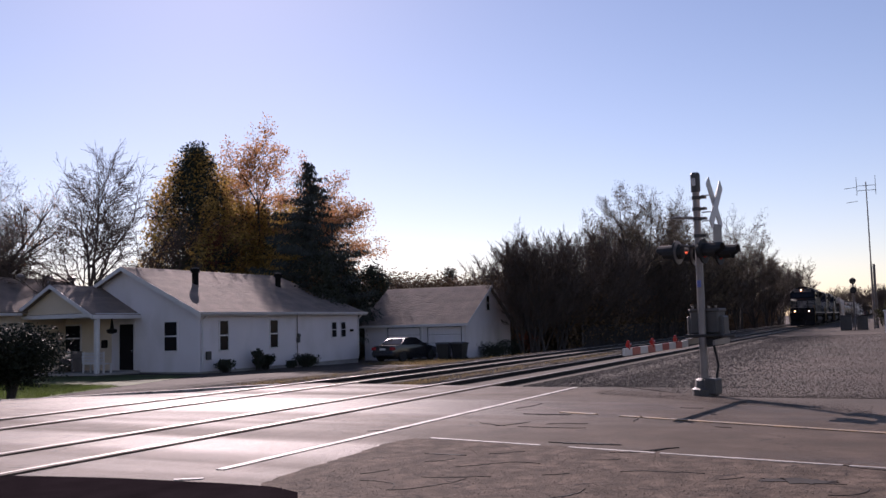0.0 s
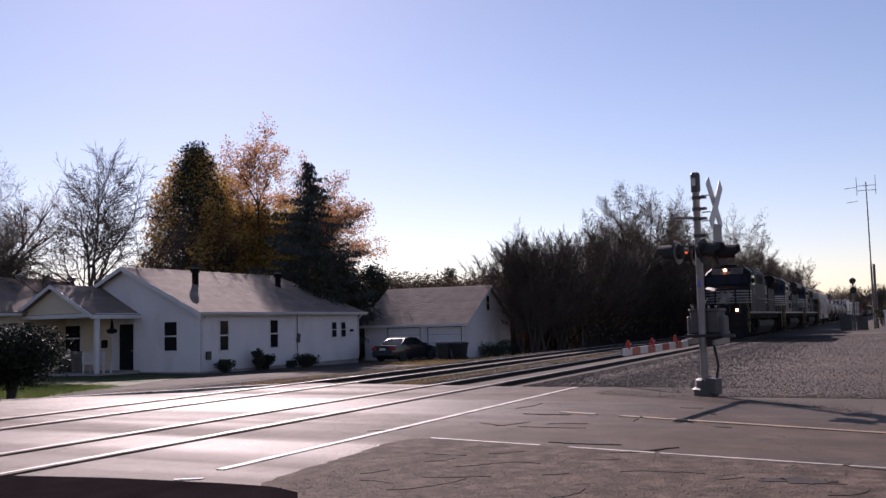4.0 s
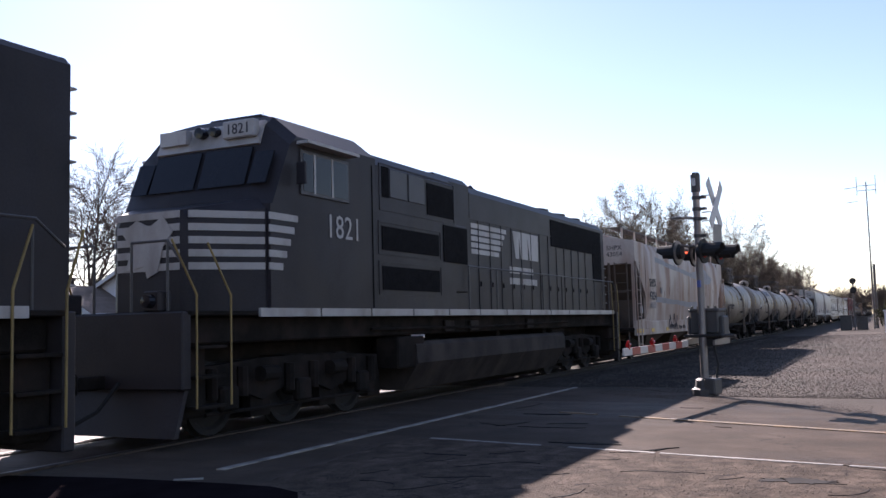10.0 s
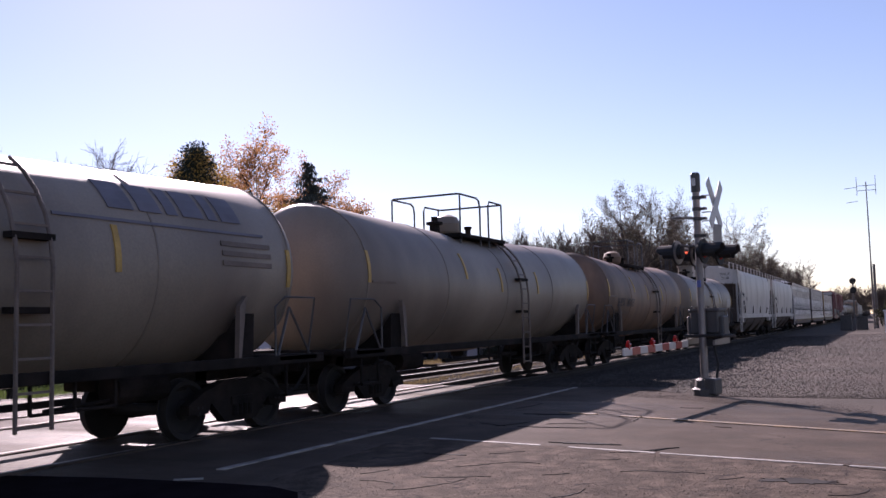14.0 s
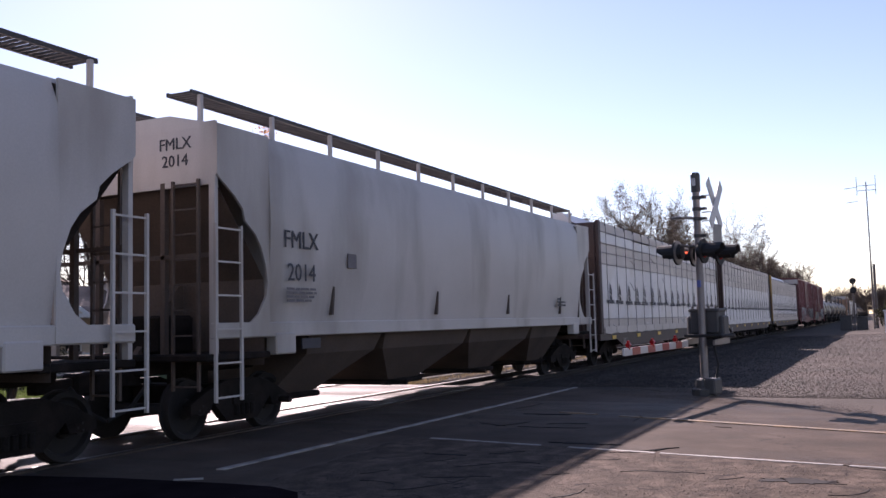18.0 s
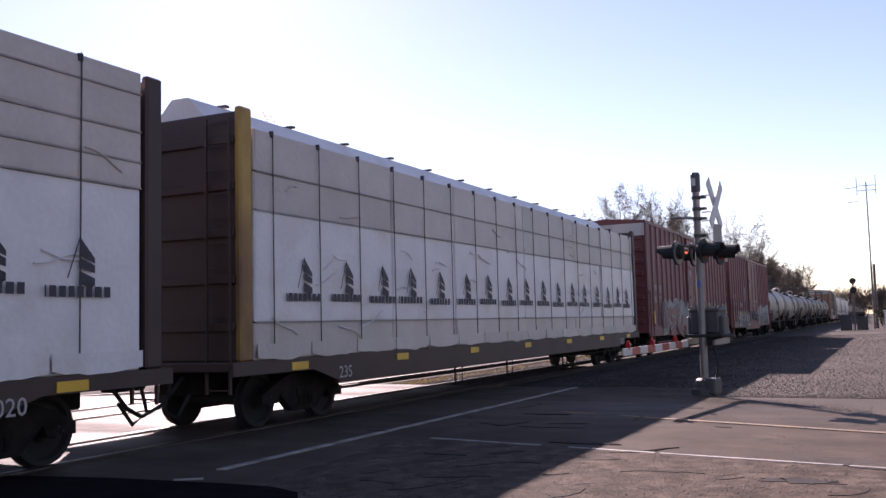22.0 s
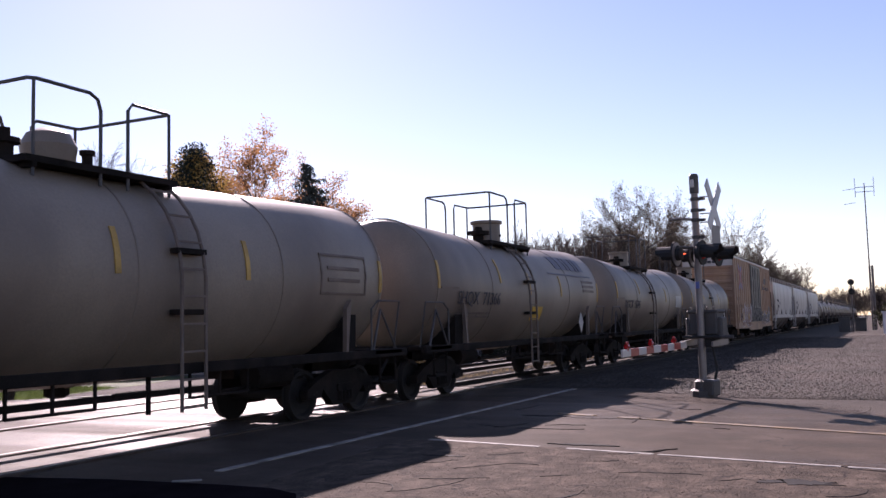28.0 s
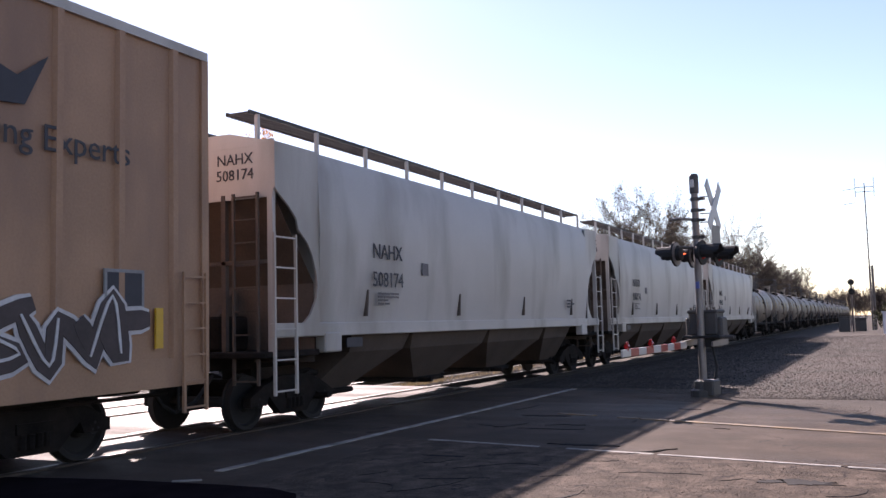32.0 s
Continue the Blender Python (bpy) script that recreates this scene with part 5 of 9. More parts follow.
    part("bottom_outlet", MB().lathe([(0.72, 0.1), (0.75, 0.16), (1.2, 0.16)], "z", 12, (m, 0, 0)).box(m - 0.7, m + 0.7, -0.35, 0.35, 0.98, 1.08).tube([(m - 0.3, -1.3, 0.78), (m + 0.3, -1.3, 0.78)], 0.03, 6).box(m + 0.25, m + 0.3, -1.32, -1.28, 0.5, 1.06), M_UNDER, car)
    rod = MB()
    for dx in (-1.9, -1.3, -0.7, 0.9, 1.5, 2.1):
        rod.tube([(m + dx, -1.42, 1.08), (m + dx, -1.42, 0.66)], 0.024, 5)
    rod.tube([(m - 1.9, -1.42, 0.66), (m - 0.7, -1.42, 0.66)], 0.02, 5)
    rod.tube([(m + 0.9, -1.42, 0.66), (m + 2.1, -1.42, 0.66)], 0.02, 5)
    rod.box(m - 2.2, m + 2.2, -0.75, -0.65, 0.66, 0.74)
    part("step_rail", rod, M_UNDER, car)

    def curved(x0, x1, z0, z1, material, nm, lab="", steps=4):
        rings = []
        for k in range(steps + 1):
            z = z0 + (z1 - z0) * k / steps
            row = []
            for x, g in ((x0, 0.0), (x1, 0.0), (x1, 0.02), (x0, 0.02)):
                row.append((x, -math.sqrt(max(0.01, (r + 0.014) ** 2 - (z - axis_z(x)) ** 2)) + g, z))
            rings.append(row)
        return part(nm, MB().loft(rings), material, car, lab)
    for x, zz in ((a + 0.6, 2.3), (m - 2.4, 2.5), (m - 0.4, 2.25), (m + 2.1, 2.25), (b - 0.7, 2.15)):
        curved(x, x + 0.09, zz, zz + 0.58, M_YELLOWDIM, "reflective_stripe", "vertical dull yellow reflective stripe")
    curved(a + 0.75, a + 1.6, 2.3, 2.34, M_TANKDARK, "grime_line", "", 1)
    if "panel" in opts:
        curved(b - 2.1, b - 1.0, 2.05, 2.55, M_STENCIL, "stencil_panel", "pale stencil panel")
    if "frame" in opts:
        for x0, x1, z0, z1 in ((b - 2.6, b - 2.56, 2.1, 2.75), (b - 1.2, b - 1.16, 2.1, 2.75), (b - 2.6, b - 1.16, 2.08, 2.12), (b - 2.6, b - 1.16, 2.73, 2.77), (b - 2.4, b - 1.4, 2.3, 2.36), (b - 2.4, b - 1.4, 2.5, 2.56)):
            curved(x0, x1, z0, z1, M_TANKDARK, "stencil_rule", "dark rule of a stencilled frame", 2)
    if "name" in opts:
        x = b - 4.1
        for w in (0.42, 0.38, 0.2, 0.4, 0.18, 0.4):
            curved(x, x + w, 3.06, 3.44, M_FADEBLUE, "name_block", "plain faded block of the painted name", 3)
            x += w + 0.1
        curved(b - 5.0, b - 1.2, 2.88, 2.92, M_FADEBLUE, "name_rule", "", 1)
        for q in range(3):
            curved(b - 2.2, b - 1.1, 2.42 + 0.14 * q, 2.49 + 0.14 * q, M_TANKDARK, "small_print", "", 1)
    if "orange" in opts:
        curved(m - 0.15, m + 0.6, 1.6, 1.95, M_YELLOW, "orange_panel", "orange-yellow panel", 2)
    if "tag" in opts:
        curved(a + 3.1, a + 3.95, 2.02, 2.32, M_STENCIL, "mark_patch", "white patch behind the reporting mark", 2)
    if "diamond" in opts:
        xx, zz, yb = b - 2.7, 1.5, -1.47
        part("placard", MB().prism([(xx - 0.22, zz), (xx, zz - 0.3), (xx + 0.22, zz), (xx, zz + 0.3)], "y", yb - 0.02, yb), M_STENCIL, car, "white diamond placard")
        part("placard_bracket", MB().box(xx - 0.03, xx + 0.03, yb, yb + 0.05, 1.05, zz + 0.2), M_UNDER, car)
    if mark:
        zz = axis_z(a + 3.4) - 0.36
        side_text(car, mark.replace(" ", "  "), 0.42 if len(mark) > 5 else 0.3, 0, 0, 0, M_INK).matrix_basis = pose(a + (2.75 if len(mark) > 5 else 3.5), -1.405, zz, 10, 0, 0)
        bars_of_text(car, 0, 0, 0, 1.9, 0.05, 2, M_TANKDARK, seed=int(c0)).matrix_basis = pose(a + 1.6, -1.33, zz - 0.22, 22, 0, 0)
    freight_truck(car, 1.95)
    freight_truck(car, L - 1.95)
    coupler(car, 0, -1)
    coupler(car, L, 1)
    return car


# ---- lumber cars ----
def centerbeam(c0, L, yellow, tiers, seed, top=4.62, print_z=2.25, straps=(1.12, 1.27), logos=(1.64, 1.23)):
    car = car_thing("centerbeam_flatcar", "brown centerbeam flatcar stacked with white-wrapped lumber" if not yellow else "centerbeam flatcar with a yellow bulkhead and wrapped lumber", "lumber car", c0, "lumber cars of the train")
    rnd = random.Random(seed)
    M = M_BEAMCAR
    part("deck", MB().cbox(0.6, L - 0.6, -1.42, 1.42, 0.92, 1.06, 0.02), M, car)
    part("side_sill", MB().prism([(0.6, 1.06), (0.6, 0.86), (2.6, 0.86), (3.4, 0.62), (L - 3.4, 0.62), (L - 2.6, 0.86), (L - 0.6, 0.86), (L - 0.6, 1.06)], "y", -1.46, -1.38).prism([(0.6, 1.06), (0.6, 0.86), (2.6, 0.86), (3.4, 0.62), (L - 3.4, 0.62), (L - 2.6, 0.86), (L - 0.6, 0.86), (L - 0.6, 1.06)], "y", 1.38, 1.46), M, car)
    part("center_sill", MB().cbox(1.0, L - 1.0, -0.3, 0.3, 0.55, 0.93, 0.03), M_UNDER, car)
    part("center_partition", MB().box(1.2, L - 1.2, -0.06, 0.06, 1.06, 4.96), M, car)
    part("top_chord", MB().prism([(-0.5, 4.78), (0.5, 4.78), (0.16, 5.12), (-0.16, 5.12)], "x", 1.15, L - 1.15), M_WRAP, car, "plastic sheet drawn over the top chord")
    for i in range(12):
        part("chord_lug", MB().box(2.0 + i * (L - 4) / 11, 2.1 + i * (L - 4) / 11, -0.2, 0.2, 5.14, 5.18), M, car)
    for e, s in ((0.78, 1), (L - 0.78, -1)):
        m = M_BEAMYEL if yellow and s > 0 else M
        x0, x1 = sorted((e, e + s * 0.28))
        part("bulkhead", MB().cbox(x0 + 0.04, x1 - 0.04, -1.38, 1.38, 1.06, 4.7, 0.02), M, car, "brown steel end bulkhead")
        for y in (-1.4, 1.4):
            part("bulkhead_post", MB().cbox(x0, x1, y - 0.06, y + 0.06, 1.06, 4.76, 0.03), m, car, "tall bulkhead corner post")
        for i in range(5):
            part("bulkhead_rib", MB().cbox(min(e - s * 0.02, e + s * 0.03), max(e - s * 0.02, e + s * 0.03), -1.34, 1.34, 1.5 + i * 0.68, 1.62 + i * 0.68, 0.01), M, car)
        ladder(car, e - s * 0.06, 0.42, -1.3, 0.6, 4.6, m=M, axis="y")
        part("end_hose", MB().tube([(e - s * 0.5, -0.6, 0.8), (e - s * 0.62, -0.6, 0.42), (e - s * 0.35, -0.6, 0.3), (e - s * 0.1, -0.6, 0.6)], 0.028, 6), M_RUBBER, car)
    # wrapped packs
    a, b = 1.12, L - 1.12
    cols = 16
    w = (b - a) / cols
    groups = [0, 3, 5, 8, 11, 13, 16]
    at_strap = [straps[0] + straps[1] * i for i in range(24) if a - 0.05 < straps[0] + straps[1] * i < b + 0.05]
    for side in (-1, 1):
        for gi in range(len(groups) - 1):
            x0, x1 = a + groups[gi] * w + 0.006, a + groups[gi + 1] * w - 0.006
            for z0, z1, tan in tiers:
                yo = rnd.uniform(-0.015, 0.015)
                y0, y1 = sorted((side * 0.08, side * (1.42 + yo)))
                zz1 = z1 - 0.006 + (rnd.uniform(-0.05, 0.03) if z1 > 4.4 else 0)
                mb = MB().cbox(x0, x1, y0, y1, z0 + 0.003, zz1, 0.014)
                if side < 0:
                    # slack wrap: shallow folds
                    k = 10
                    vs = []
                    for j in range(5):
                        for i in range(k + 1):
                            u, v = i / k, j / 4
                            fold = 0.012 * noise.noise((x0 + u * 6, z0 * 3 + v * 2.5, seed)) * (4 * u * (1 - u)) ** 0.5
                            vs.append((x0 + 0.04 + (x1 - x0 - 0.08) * u, y0 - 0.006 + fold, z0 + 0.04 + (zz1 - z0 - 0.08) * v))
                    mb.add(vs, [(j * (k + 1) + i, j * (k + 1) + i + 1, (j + 1) * (k + 1) + i + 1, (j + 1) * (k + 1) + i) for j in range(4) for i in range(k)])
                part("lumber_pack", mb, M_WRAPTAN if tan else M_WRAP, car, "" if gi else ("tan-wrapped lumber pack" if tan else "white-wrapped lumber pack"), smooth=35)
        for x in at_strap:
            y = side * 1.452
            part("tie_down_strap", MB().box(x - 0.008, x + 0.008, min(y, y + side * 0.012), max(y, y + side * 0.012), 1.0, top + 0.02), M_STRAP, car)
            part("corner_protector", MB().cbox(x - 0.035, x + 0.035, side * 1.43 - 0.03, side * 1.43 + 0.03, top - 0.08, top + 0.015, 0.012), M_INK, car)
    for i in range(cols):
        x0, x1 = a + i * w + 0.02, a + (i + 1) * w - 0.02
        dip = [(x0 + (x1 - x0) * q / 8, 0.965 - 0.05 * math.sin(math.pi * q / 8) + rnd.uniform(-0.015, 0.015)) for q in range(9)]
        part("loose_wrap_edge", MB().prism([(x0, 1.3), (x1, 1.3)] + [(u, v + 0.14) for u, v in dip[::-1]], "y", -1.474, -1.468), M_WRAPTAN if tiers[0][2] else M_WRAP, car, "loose lower edge of the wrapping" if i == 0 else "")
    for q, word in ((0.12, "235"), (0.85, "7020")):
        side_text(car, word, 0.28, 0.6 + q * L, -1.466, 0.68, M_WHITE)
    logo_m = cached("wrap_logo", lambda: wrap_logo())
    i, x = 0, logos[0]
    while x < b - 0.4:
        if x > a + 0.35:
            part("printed_logo", logo_m, M_INK, car, "plain dark split triangle and letter bars printed on the wrap" if i == 0 else "", at=pose(x + rnd.uniform(-0.08, 0.08), -1.462, print_z + rnd.uniform(-0.02, 0.02)))
        i += 1
        x += logos[1]
    # creases in the wrapping and darker seams between the tiers
    for z0, z1, tan in tiers[1:]:
        part("tier_seam", MB().box(a + 0.02, b - 0.02, -1.449, -1.43, z0 - 0.012, z0 + 0.010), M_SEAM, car, "shadowed seam between stacked packs")
    for q in range(34):
        x, z = rnd.uniform(a + 0.3, b - 0.8), rnd.uniform(1.3, top - 0.4)
        ln, lean = rnd.uniform(0.25, 0.8), rnd.uniform(-0.5, 0.5)
        pts = [(x + ln * u, -1.444 - 0.008 * math.sin(math.pi * u), z + lean * ln * u + 0.03 * math.sin(5 * u + q)) for u in (0, 0.25, 0.5, 0.75, 1.0)]
        part("wrap_crease", MB().tube(pts, 0.012, 5), M_WRAP if z < 3.2 else M_WRAPTAN, car, "crease in the plastic wrapping" if q == 0 else "", smooth=60)
    for i in range(7):
        x = 2.2 + i * (L - 4.4) / 6
        part("reflector", MB().box(x - 0.22, x + 0.22, -1.475, -1.46, 0.88, 1.0), M_YELLOW, car, "yellow reflective strip")
    for x in (L * 0.33, L * 0.62, L * 0.45):
        part("sill_step", MB().tube([(x - 0.18, -1.44, 0.66), (x - 0.18, -1.44, 0.28), (x + 0.18, -1.44, 0.28), (x + 0.18, -1.44, 0.66)], 0.02, 5), M_UNDER, car)
    part("winch_rail", MB().tube([(3.4, -1.3, 0.5), (L - 3.4, -1.3, 0.5)], 0.025, 6), M_UNDER, car)
    freight_truck(car, 2.9)
    freight_truck(car, L - 2.9)
    coupler(car, 0, -1)
    coupler(car, L, 1)
    return car


def wrap_logo():
    """A split triangle over a row of plain bars that stand for a name."""
    mb = MB()
    for z0 in (0.12, 0.27):
        mb.prism([(-0.02, z0 + 0.17), (-0.02, z0 + 0.06), (0.2, z0), (0.2, z0 + 0.09)], "y", -0.004, 0)
    mb.prism([(-0.02, 0.68), (-0.02, 0.47), (0.2, 0.38), (0.2, 0.44)], "y", -0.004, 0)
    mb.prism([(-0.02, 0.18), (-0.02, 0.14), (0.16, 0.10), (0.2, 0.14)], "y", -0.004, 0)
    mb.prism([(-0.2, 0.2), (-0.185, 0.2), (-0.03, 0.62), (-0.03, 0.66)], "y", -0.004, 0)
    x = -0.5
    for w in (0.05, 0.12, 0.12, 0.11, 0.12, 0.11, 0.13, 0.12):
        mb.box(x, x + w - 0.03, -0.004, 0, -0.01, 0.115)
        x += w + 0.012
    return mb.mesh("printed_logo", M_INK)


# ---- boxcars ----
def ribbon(mb, pts, w, y0, y1):
    """A flat band of even width along a smoothed line, its pieces mitred so that none overlap."""
    p = [Vector((a, b)) for a, b in pts]
    sm = []
    for k in range(len(p) - 1):
        a, b, c, d = p[max(0, k - 1)], p[k], p[k + 1], p[min(len(p) - 1, k + 2)]
        for m in range(4):
            t = m / 4
            sm.append(0.5 * (2 * b + (c - a) * t + (2 * a - 5 * b + 4 * c - d) * t * t + (3 * b - a - 3 * c + d) * t ** 3))
    sm.append(p[-1])
    lo, hi = [], []
    for k, q in enumerate(sm):
        d = (sm[min(len(sm) - 1, k + 1)] - sm[max(0, k - 1)]).normalized()
        nrm = Vector((-d.y, d.x)) * w * (0.72 if k in (0, len(sm) - 1) else 1.0)
        lo.append(q - nrm)
        hi.append(q + nrm)
    n = len(sm)
    vs = [(q.x, y0 - 0.0005 * k, q.y) for k, q in enumerate(lo)] + [(q.x, y0 - 0.0005 * k, q.y) for k, q in enumerate(hi)] + [(q.x, y1, q.y) for q in lo] + [(q.x, y1, q.y) for q in hi]
    fs = []
    for k in range(n - 1):
        fs += [(k, k + 1, n + k + 1, n + k), (2 * n + k, 3 * n + k, 3 * n + k + 1, 2 * n + k + 1), (k, 2 * n + k, 2 * n + k + 1, k + 1), (n + k, n + k + 1, 3 * n + k + 1, 3 * n + k)]
    fs += [(0, n, 3 * n, 2 * n), (n - 1, 3 * n - 1, 4 * n - 1, 2 * n - 1)]
    return mb.add(vs, fs)


SHARDS = (((0.0, 0.1), (0.35, 0.95), (0.55, 0.3), (0.2, 0.55), (1.0, 0.75)),
          ((0.1, 0.9), (0.6, 0.7), (0.2, 0.35), (0.75, 0.05), (0.9, 0.6)),
          ((0.0, 0.5), (0.5, 1.0), (0.9, 0.55), (0.35, 0.1), (0.15, 0.75)),
          ((0.1, 0.05), (0.9, 0.3), (0.3, 0.6), (1.0, 0.95)),
          ((0.0, 0.85), (0.3, 0.1), (0.5, 0.8), (0.95, 0.15), (0.8, 0.9)),
          ((0.2, 0.0), (0.05, 0.6), (0.7, 0.95), (0.55, 0.4), (1.0, 0.1)))


def spray_piece(car, x, y, z, w, h, seed, fill, edge, fat=0.13, rim=0.03, count=None):
    """A row of overlapping spray-paint shapes, each a bold stroke with a contrasting rim; no word can be read."""
    rnd = random.Random(seed)
    n = count or max(3, int(round(w / (h * 0.62))))
    last = -1
    for i in range(n):
        q = rnd.randrange(len(SHARDS))
        q = (q + 1) % len(SHARDS) if q == last else q
        last = q
        cw = w / n * 1.3
        hh = h * rnd.uniform(0.86, 1.0)
        sk = rnd.uniform(-0.12, 0.18)
        f = fat * h * rnd.uniform(0.9, 1.1)
        pts = [(x + i * w / n + f + (cw - f) * (u + rnd.uniform(-0.1, 0.1)) + sk * v * 0.3, z + f + (hh - 2 * f) * min(1.0, max(0.0, v + rnd.uniform(-0.1, 0.1)))) for u, v in SHARDS[q]]
        d = 0.004 * i
        part("graffiti_rim", ribbon(MB(), pts, f + rim, y - 0.002 - d, y), edge, car, "sprayed rim of a graffiti shape" if i == 0 else "")
        part("graffiti_letter", ribbon(MB(), pts, f, y - 0.0145 - d, y), fill, car, "overlapping graffiti shape" if i == 0 else "")
        part("graffiti_shine", ribbon(MB(), [(a - 0.2 * f, b + 0.35 * f) for a, b in pts[:3]], f * 0.16, y - 0.026 - d, y), edge, car)


def bay_text(car, text, n, size, x, pitch, y, z, material):
    """Stencilled marks, a few characters in each bay between the side posts."""
    for i in range(0, len(text), n):
        side_text(car, text[i:i + n], size, x + pitch * (i // n), y, z, material)


def boxcar(c0, L, kind, marks, seed):
    M, label = {"oxide": (M_OXIDE, "oxide-red ribbed boxcar covered in pale graffiti"), "ochre": (M_OCHRE, "faded ochre high-cube boxcar with black double doors and graffiti")}[kind]
    car = car_thing("boxcar", label, "boxcar", c0, "boxcars of the train")
    a, b, hw, bot, top = 0.72, L - 0.72, 1.50, 0.98, 5.34
    m = L / 2
    d0, d1 = (8.66, 12.44) if kind == "oxide" else (8.14, 13.2)
    part("body", MB().box(a, b, -hw, hw, bot, top - 0.12), M, car)
    part("roof", MB().prism([(-hw - 0.05, top - 0.14), (hw + 0.05, top - 0.14), (hw + 0.05, top - 0.02), (0, top + 0.1), (-hw - 0.05, top - 0.02)], "x", a - 0.03, b + 0.03), M_OXIDE if kind == "oxide" else M_HOPPER, car, "low-pitched roof")
    part("side_sill", MB().prism([(a, 0.84), (a, bot + 0.22), (b, bot + 0.22), (b, 0.84), (m + 3.6, 0.8), (m + 3.0, 0.66), (m - 3.0, 0.66), (m - 3.6, 0.8)], "y", -hw - 0.03, -hw - 0.005), M, car)
    part("underframe", MB().cbox(a, b, -0.4, 0.4, 0.7, 0.98, 0.03), M_UNDER, car)
    # posts along the sides
    rib = cached("rib" + kind, lambda: MB().prism([(-0.07, 0.0), (0.07, 0.0), (0.045, -0.055), (-0.045, -0.055)], "z", bot + 0.22, top - 0.14).mesh("side_post", M))
    first, pitch, k = (0.92, 0.868, 9) if kind == "oxide" else (0.9, 0.92, 8)
    first -= 0.1 if kind == "oxide" else 0.3
    for i in range(k + 1):
        u = max(a + 0.1, first + pitch * i)
        for x in (u, L - u + (0.2 if kind == "ochre" else 0.05)):
            if (x < d0 - 0.05 or x > d1 + 0.05) and x < b - 0.05:
                part("side_post", rib, M, car, at=pose(x, -hw, 0))
                part("side_post", rib, M, car, at=pose(x, hw, 0, 0, 0, 180))
    dm = M if kind == "oxide" else M_DOORBLK
    dm_x = (d0 + d1) / 2
    doors = ((d0, d1),) if kind == "oxide" else ((d0, dm_x - 0.01), (dm_x + 0.01, d1))
    for x0, x1 in doors:
        d = part("door", MB().cbox(x0, x1, -hw - 0.09, -hw - 0.01, bot + 0.24, top - 0.2, 0.02), dm, car, "sliding door" if kind == "oxide" else "black plug door")
        rows = [bot + 0.5 + i * 0.92 for i in range(4)] if kind == "ochre" else []
        for q in ([(x0 + x1) / 2 - 0.9, (x0 + x1) / 2 + 0.9] if kind == "oxide" else []):
            part("door_crease", MB().prism([(q - 0.05, -hw - 0.088), (q + 0.05, -hw - 0.088), (q, -hw - 0.11)], "z", bot + 0.3, top - 0.3), dm, d)
        for z in rows:
            part("door_panel", MB().cbox(x0 + 0.12, (x0 + x1) / 2 - 0.05, -hw - 0.115, -hw - 0.085, z, z + 0.78, 0.015).cbox((x0 + x1) / 2 + 0.05, x1 - 0.12, -hw - 0.115, -hw - 0.085, z, z + 0.78, 0.015), dm, d)
        for u in (0.3, 0.7):
            x = x0 + (x1 - x0) * u
            part("lock_rod", MB().tube([(x, -hw - 0.14, bot + 0.3), (x, -hw - 0.14, top - 0.4)], 0.02, 6), dm, d)
        part("door_handle", MB().box((x0 + x1) / 2 - 0.3, (x0 + x1) / 2 + 0.3, -hw - 0.16, -hw - 0.12, bot + 1.2, bot + 1.25), M_WHITE, d, "pale locking lever")
        bars_of_text(car, x0 + (0.35 if kind != "oxide" else 0.2), -hw - (0.118 if kind != "oxide" else 0.093), 4.2 if kind != "oxide" else 3.62, 0.55 if kind != "oxide" else 0.36, 0.05, 4, M_GRAF_W, seed=seed + int(x0))
    part("door_track", MB().box(d0 - 1.6, d1 + 1.6, -hw - 0.14, -hw - 0.06, bot + 0.14, bot + 0.2), M, car)
    part("door_track", MB().box(d0 - 1.6, d1 + 1.6, -hw - 0.12, -hw - 0.06, top - 0.2, top - 0.14), M, car)
    # corrugated ends
    for e, s in ((a, -1), (b, 1)):
        for i in range(8):
            z = bot + 0.35 + i * 0.46
            x0, x1 = sorted((e, e + s * 0.07))
            part("end_rib", MB().cbox(x0, x1, -hw + 0.1, hw - 0.1, z, z + 0.2, 0.03), M, car)
        for y in (-hw, hw):
            x0, x1 = sorted((e - s * 0.08, e + s * 0.05))
            part("corner_post", MB().box(x0, x1, y - 0.04, y + 0.04, bot, top - 0.12), M, car)
        x0, x1 = sorted((e, e + s * 0.09))
        part("end_header", MB().box(x0, x1, -hw, hw, top - 0.62, top - 0.14), M_HOPPER, car, "pale panel across the top of the end")
        bars_of_text(car, 0, 0, 0, 0.9, 0.16, 1, M_INK, seed=seed + 9).matrix_basis = pose(min(x0, x1) - 0.002 if s < 0 else x1 + 0.002, 0.2 if s < 0 else -0.2, top - 0.45, 0, 0, -90 if s < 0 else 90)
        ladder(car, e - s * 0.5 if s > 0 else e + 0.08, 0.42, -hw - 0.1, 0.5, 2.3 if kind == "ochre" else 2.6, m=M)
        part("end_platform", MB().box(min(e, e + s * 0.4), max(e, e + s * 0.4), -1.0, 1.0, 1.1, 1.15), M_UNDER, car)
        part("brake_hose", MB().tube([(e + s * 0.55, -0.55, 0.85), (e + s * 0.5, -0.6, 0.42), (e + s * 0.7, -0.6, 0.36)], 0.028, 6), M_RUBBER, car)
    y = -hw - 0.034
    tm = M_WHITE if kind == "oxide" else M_INK
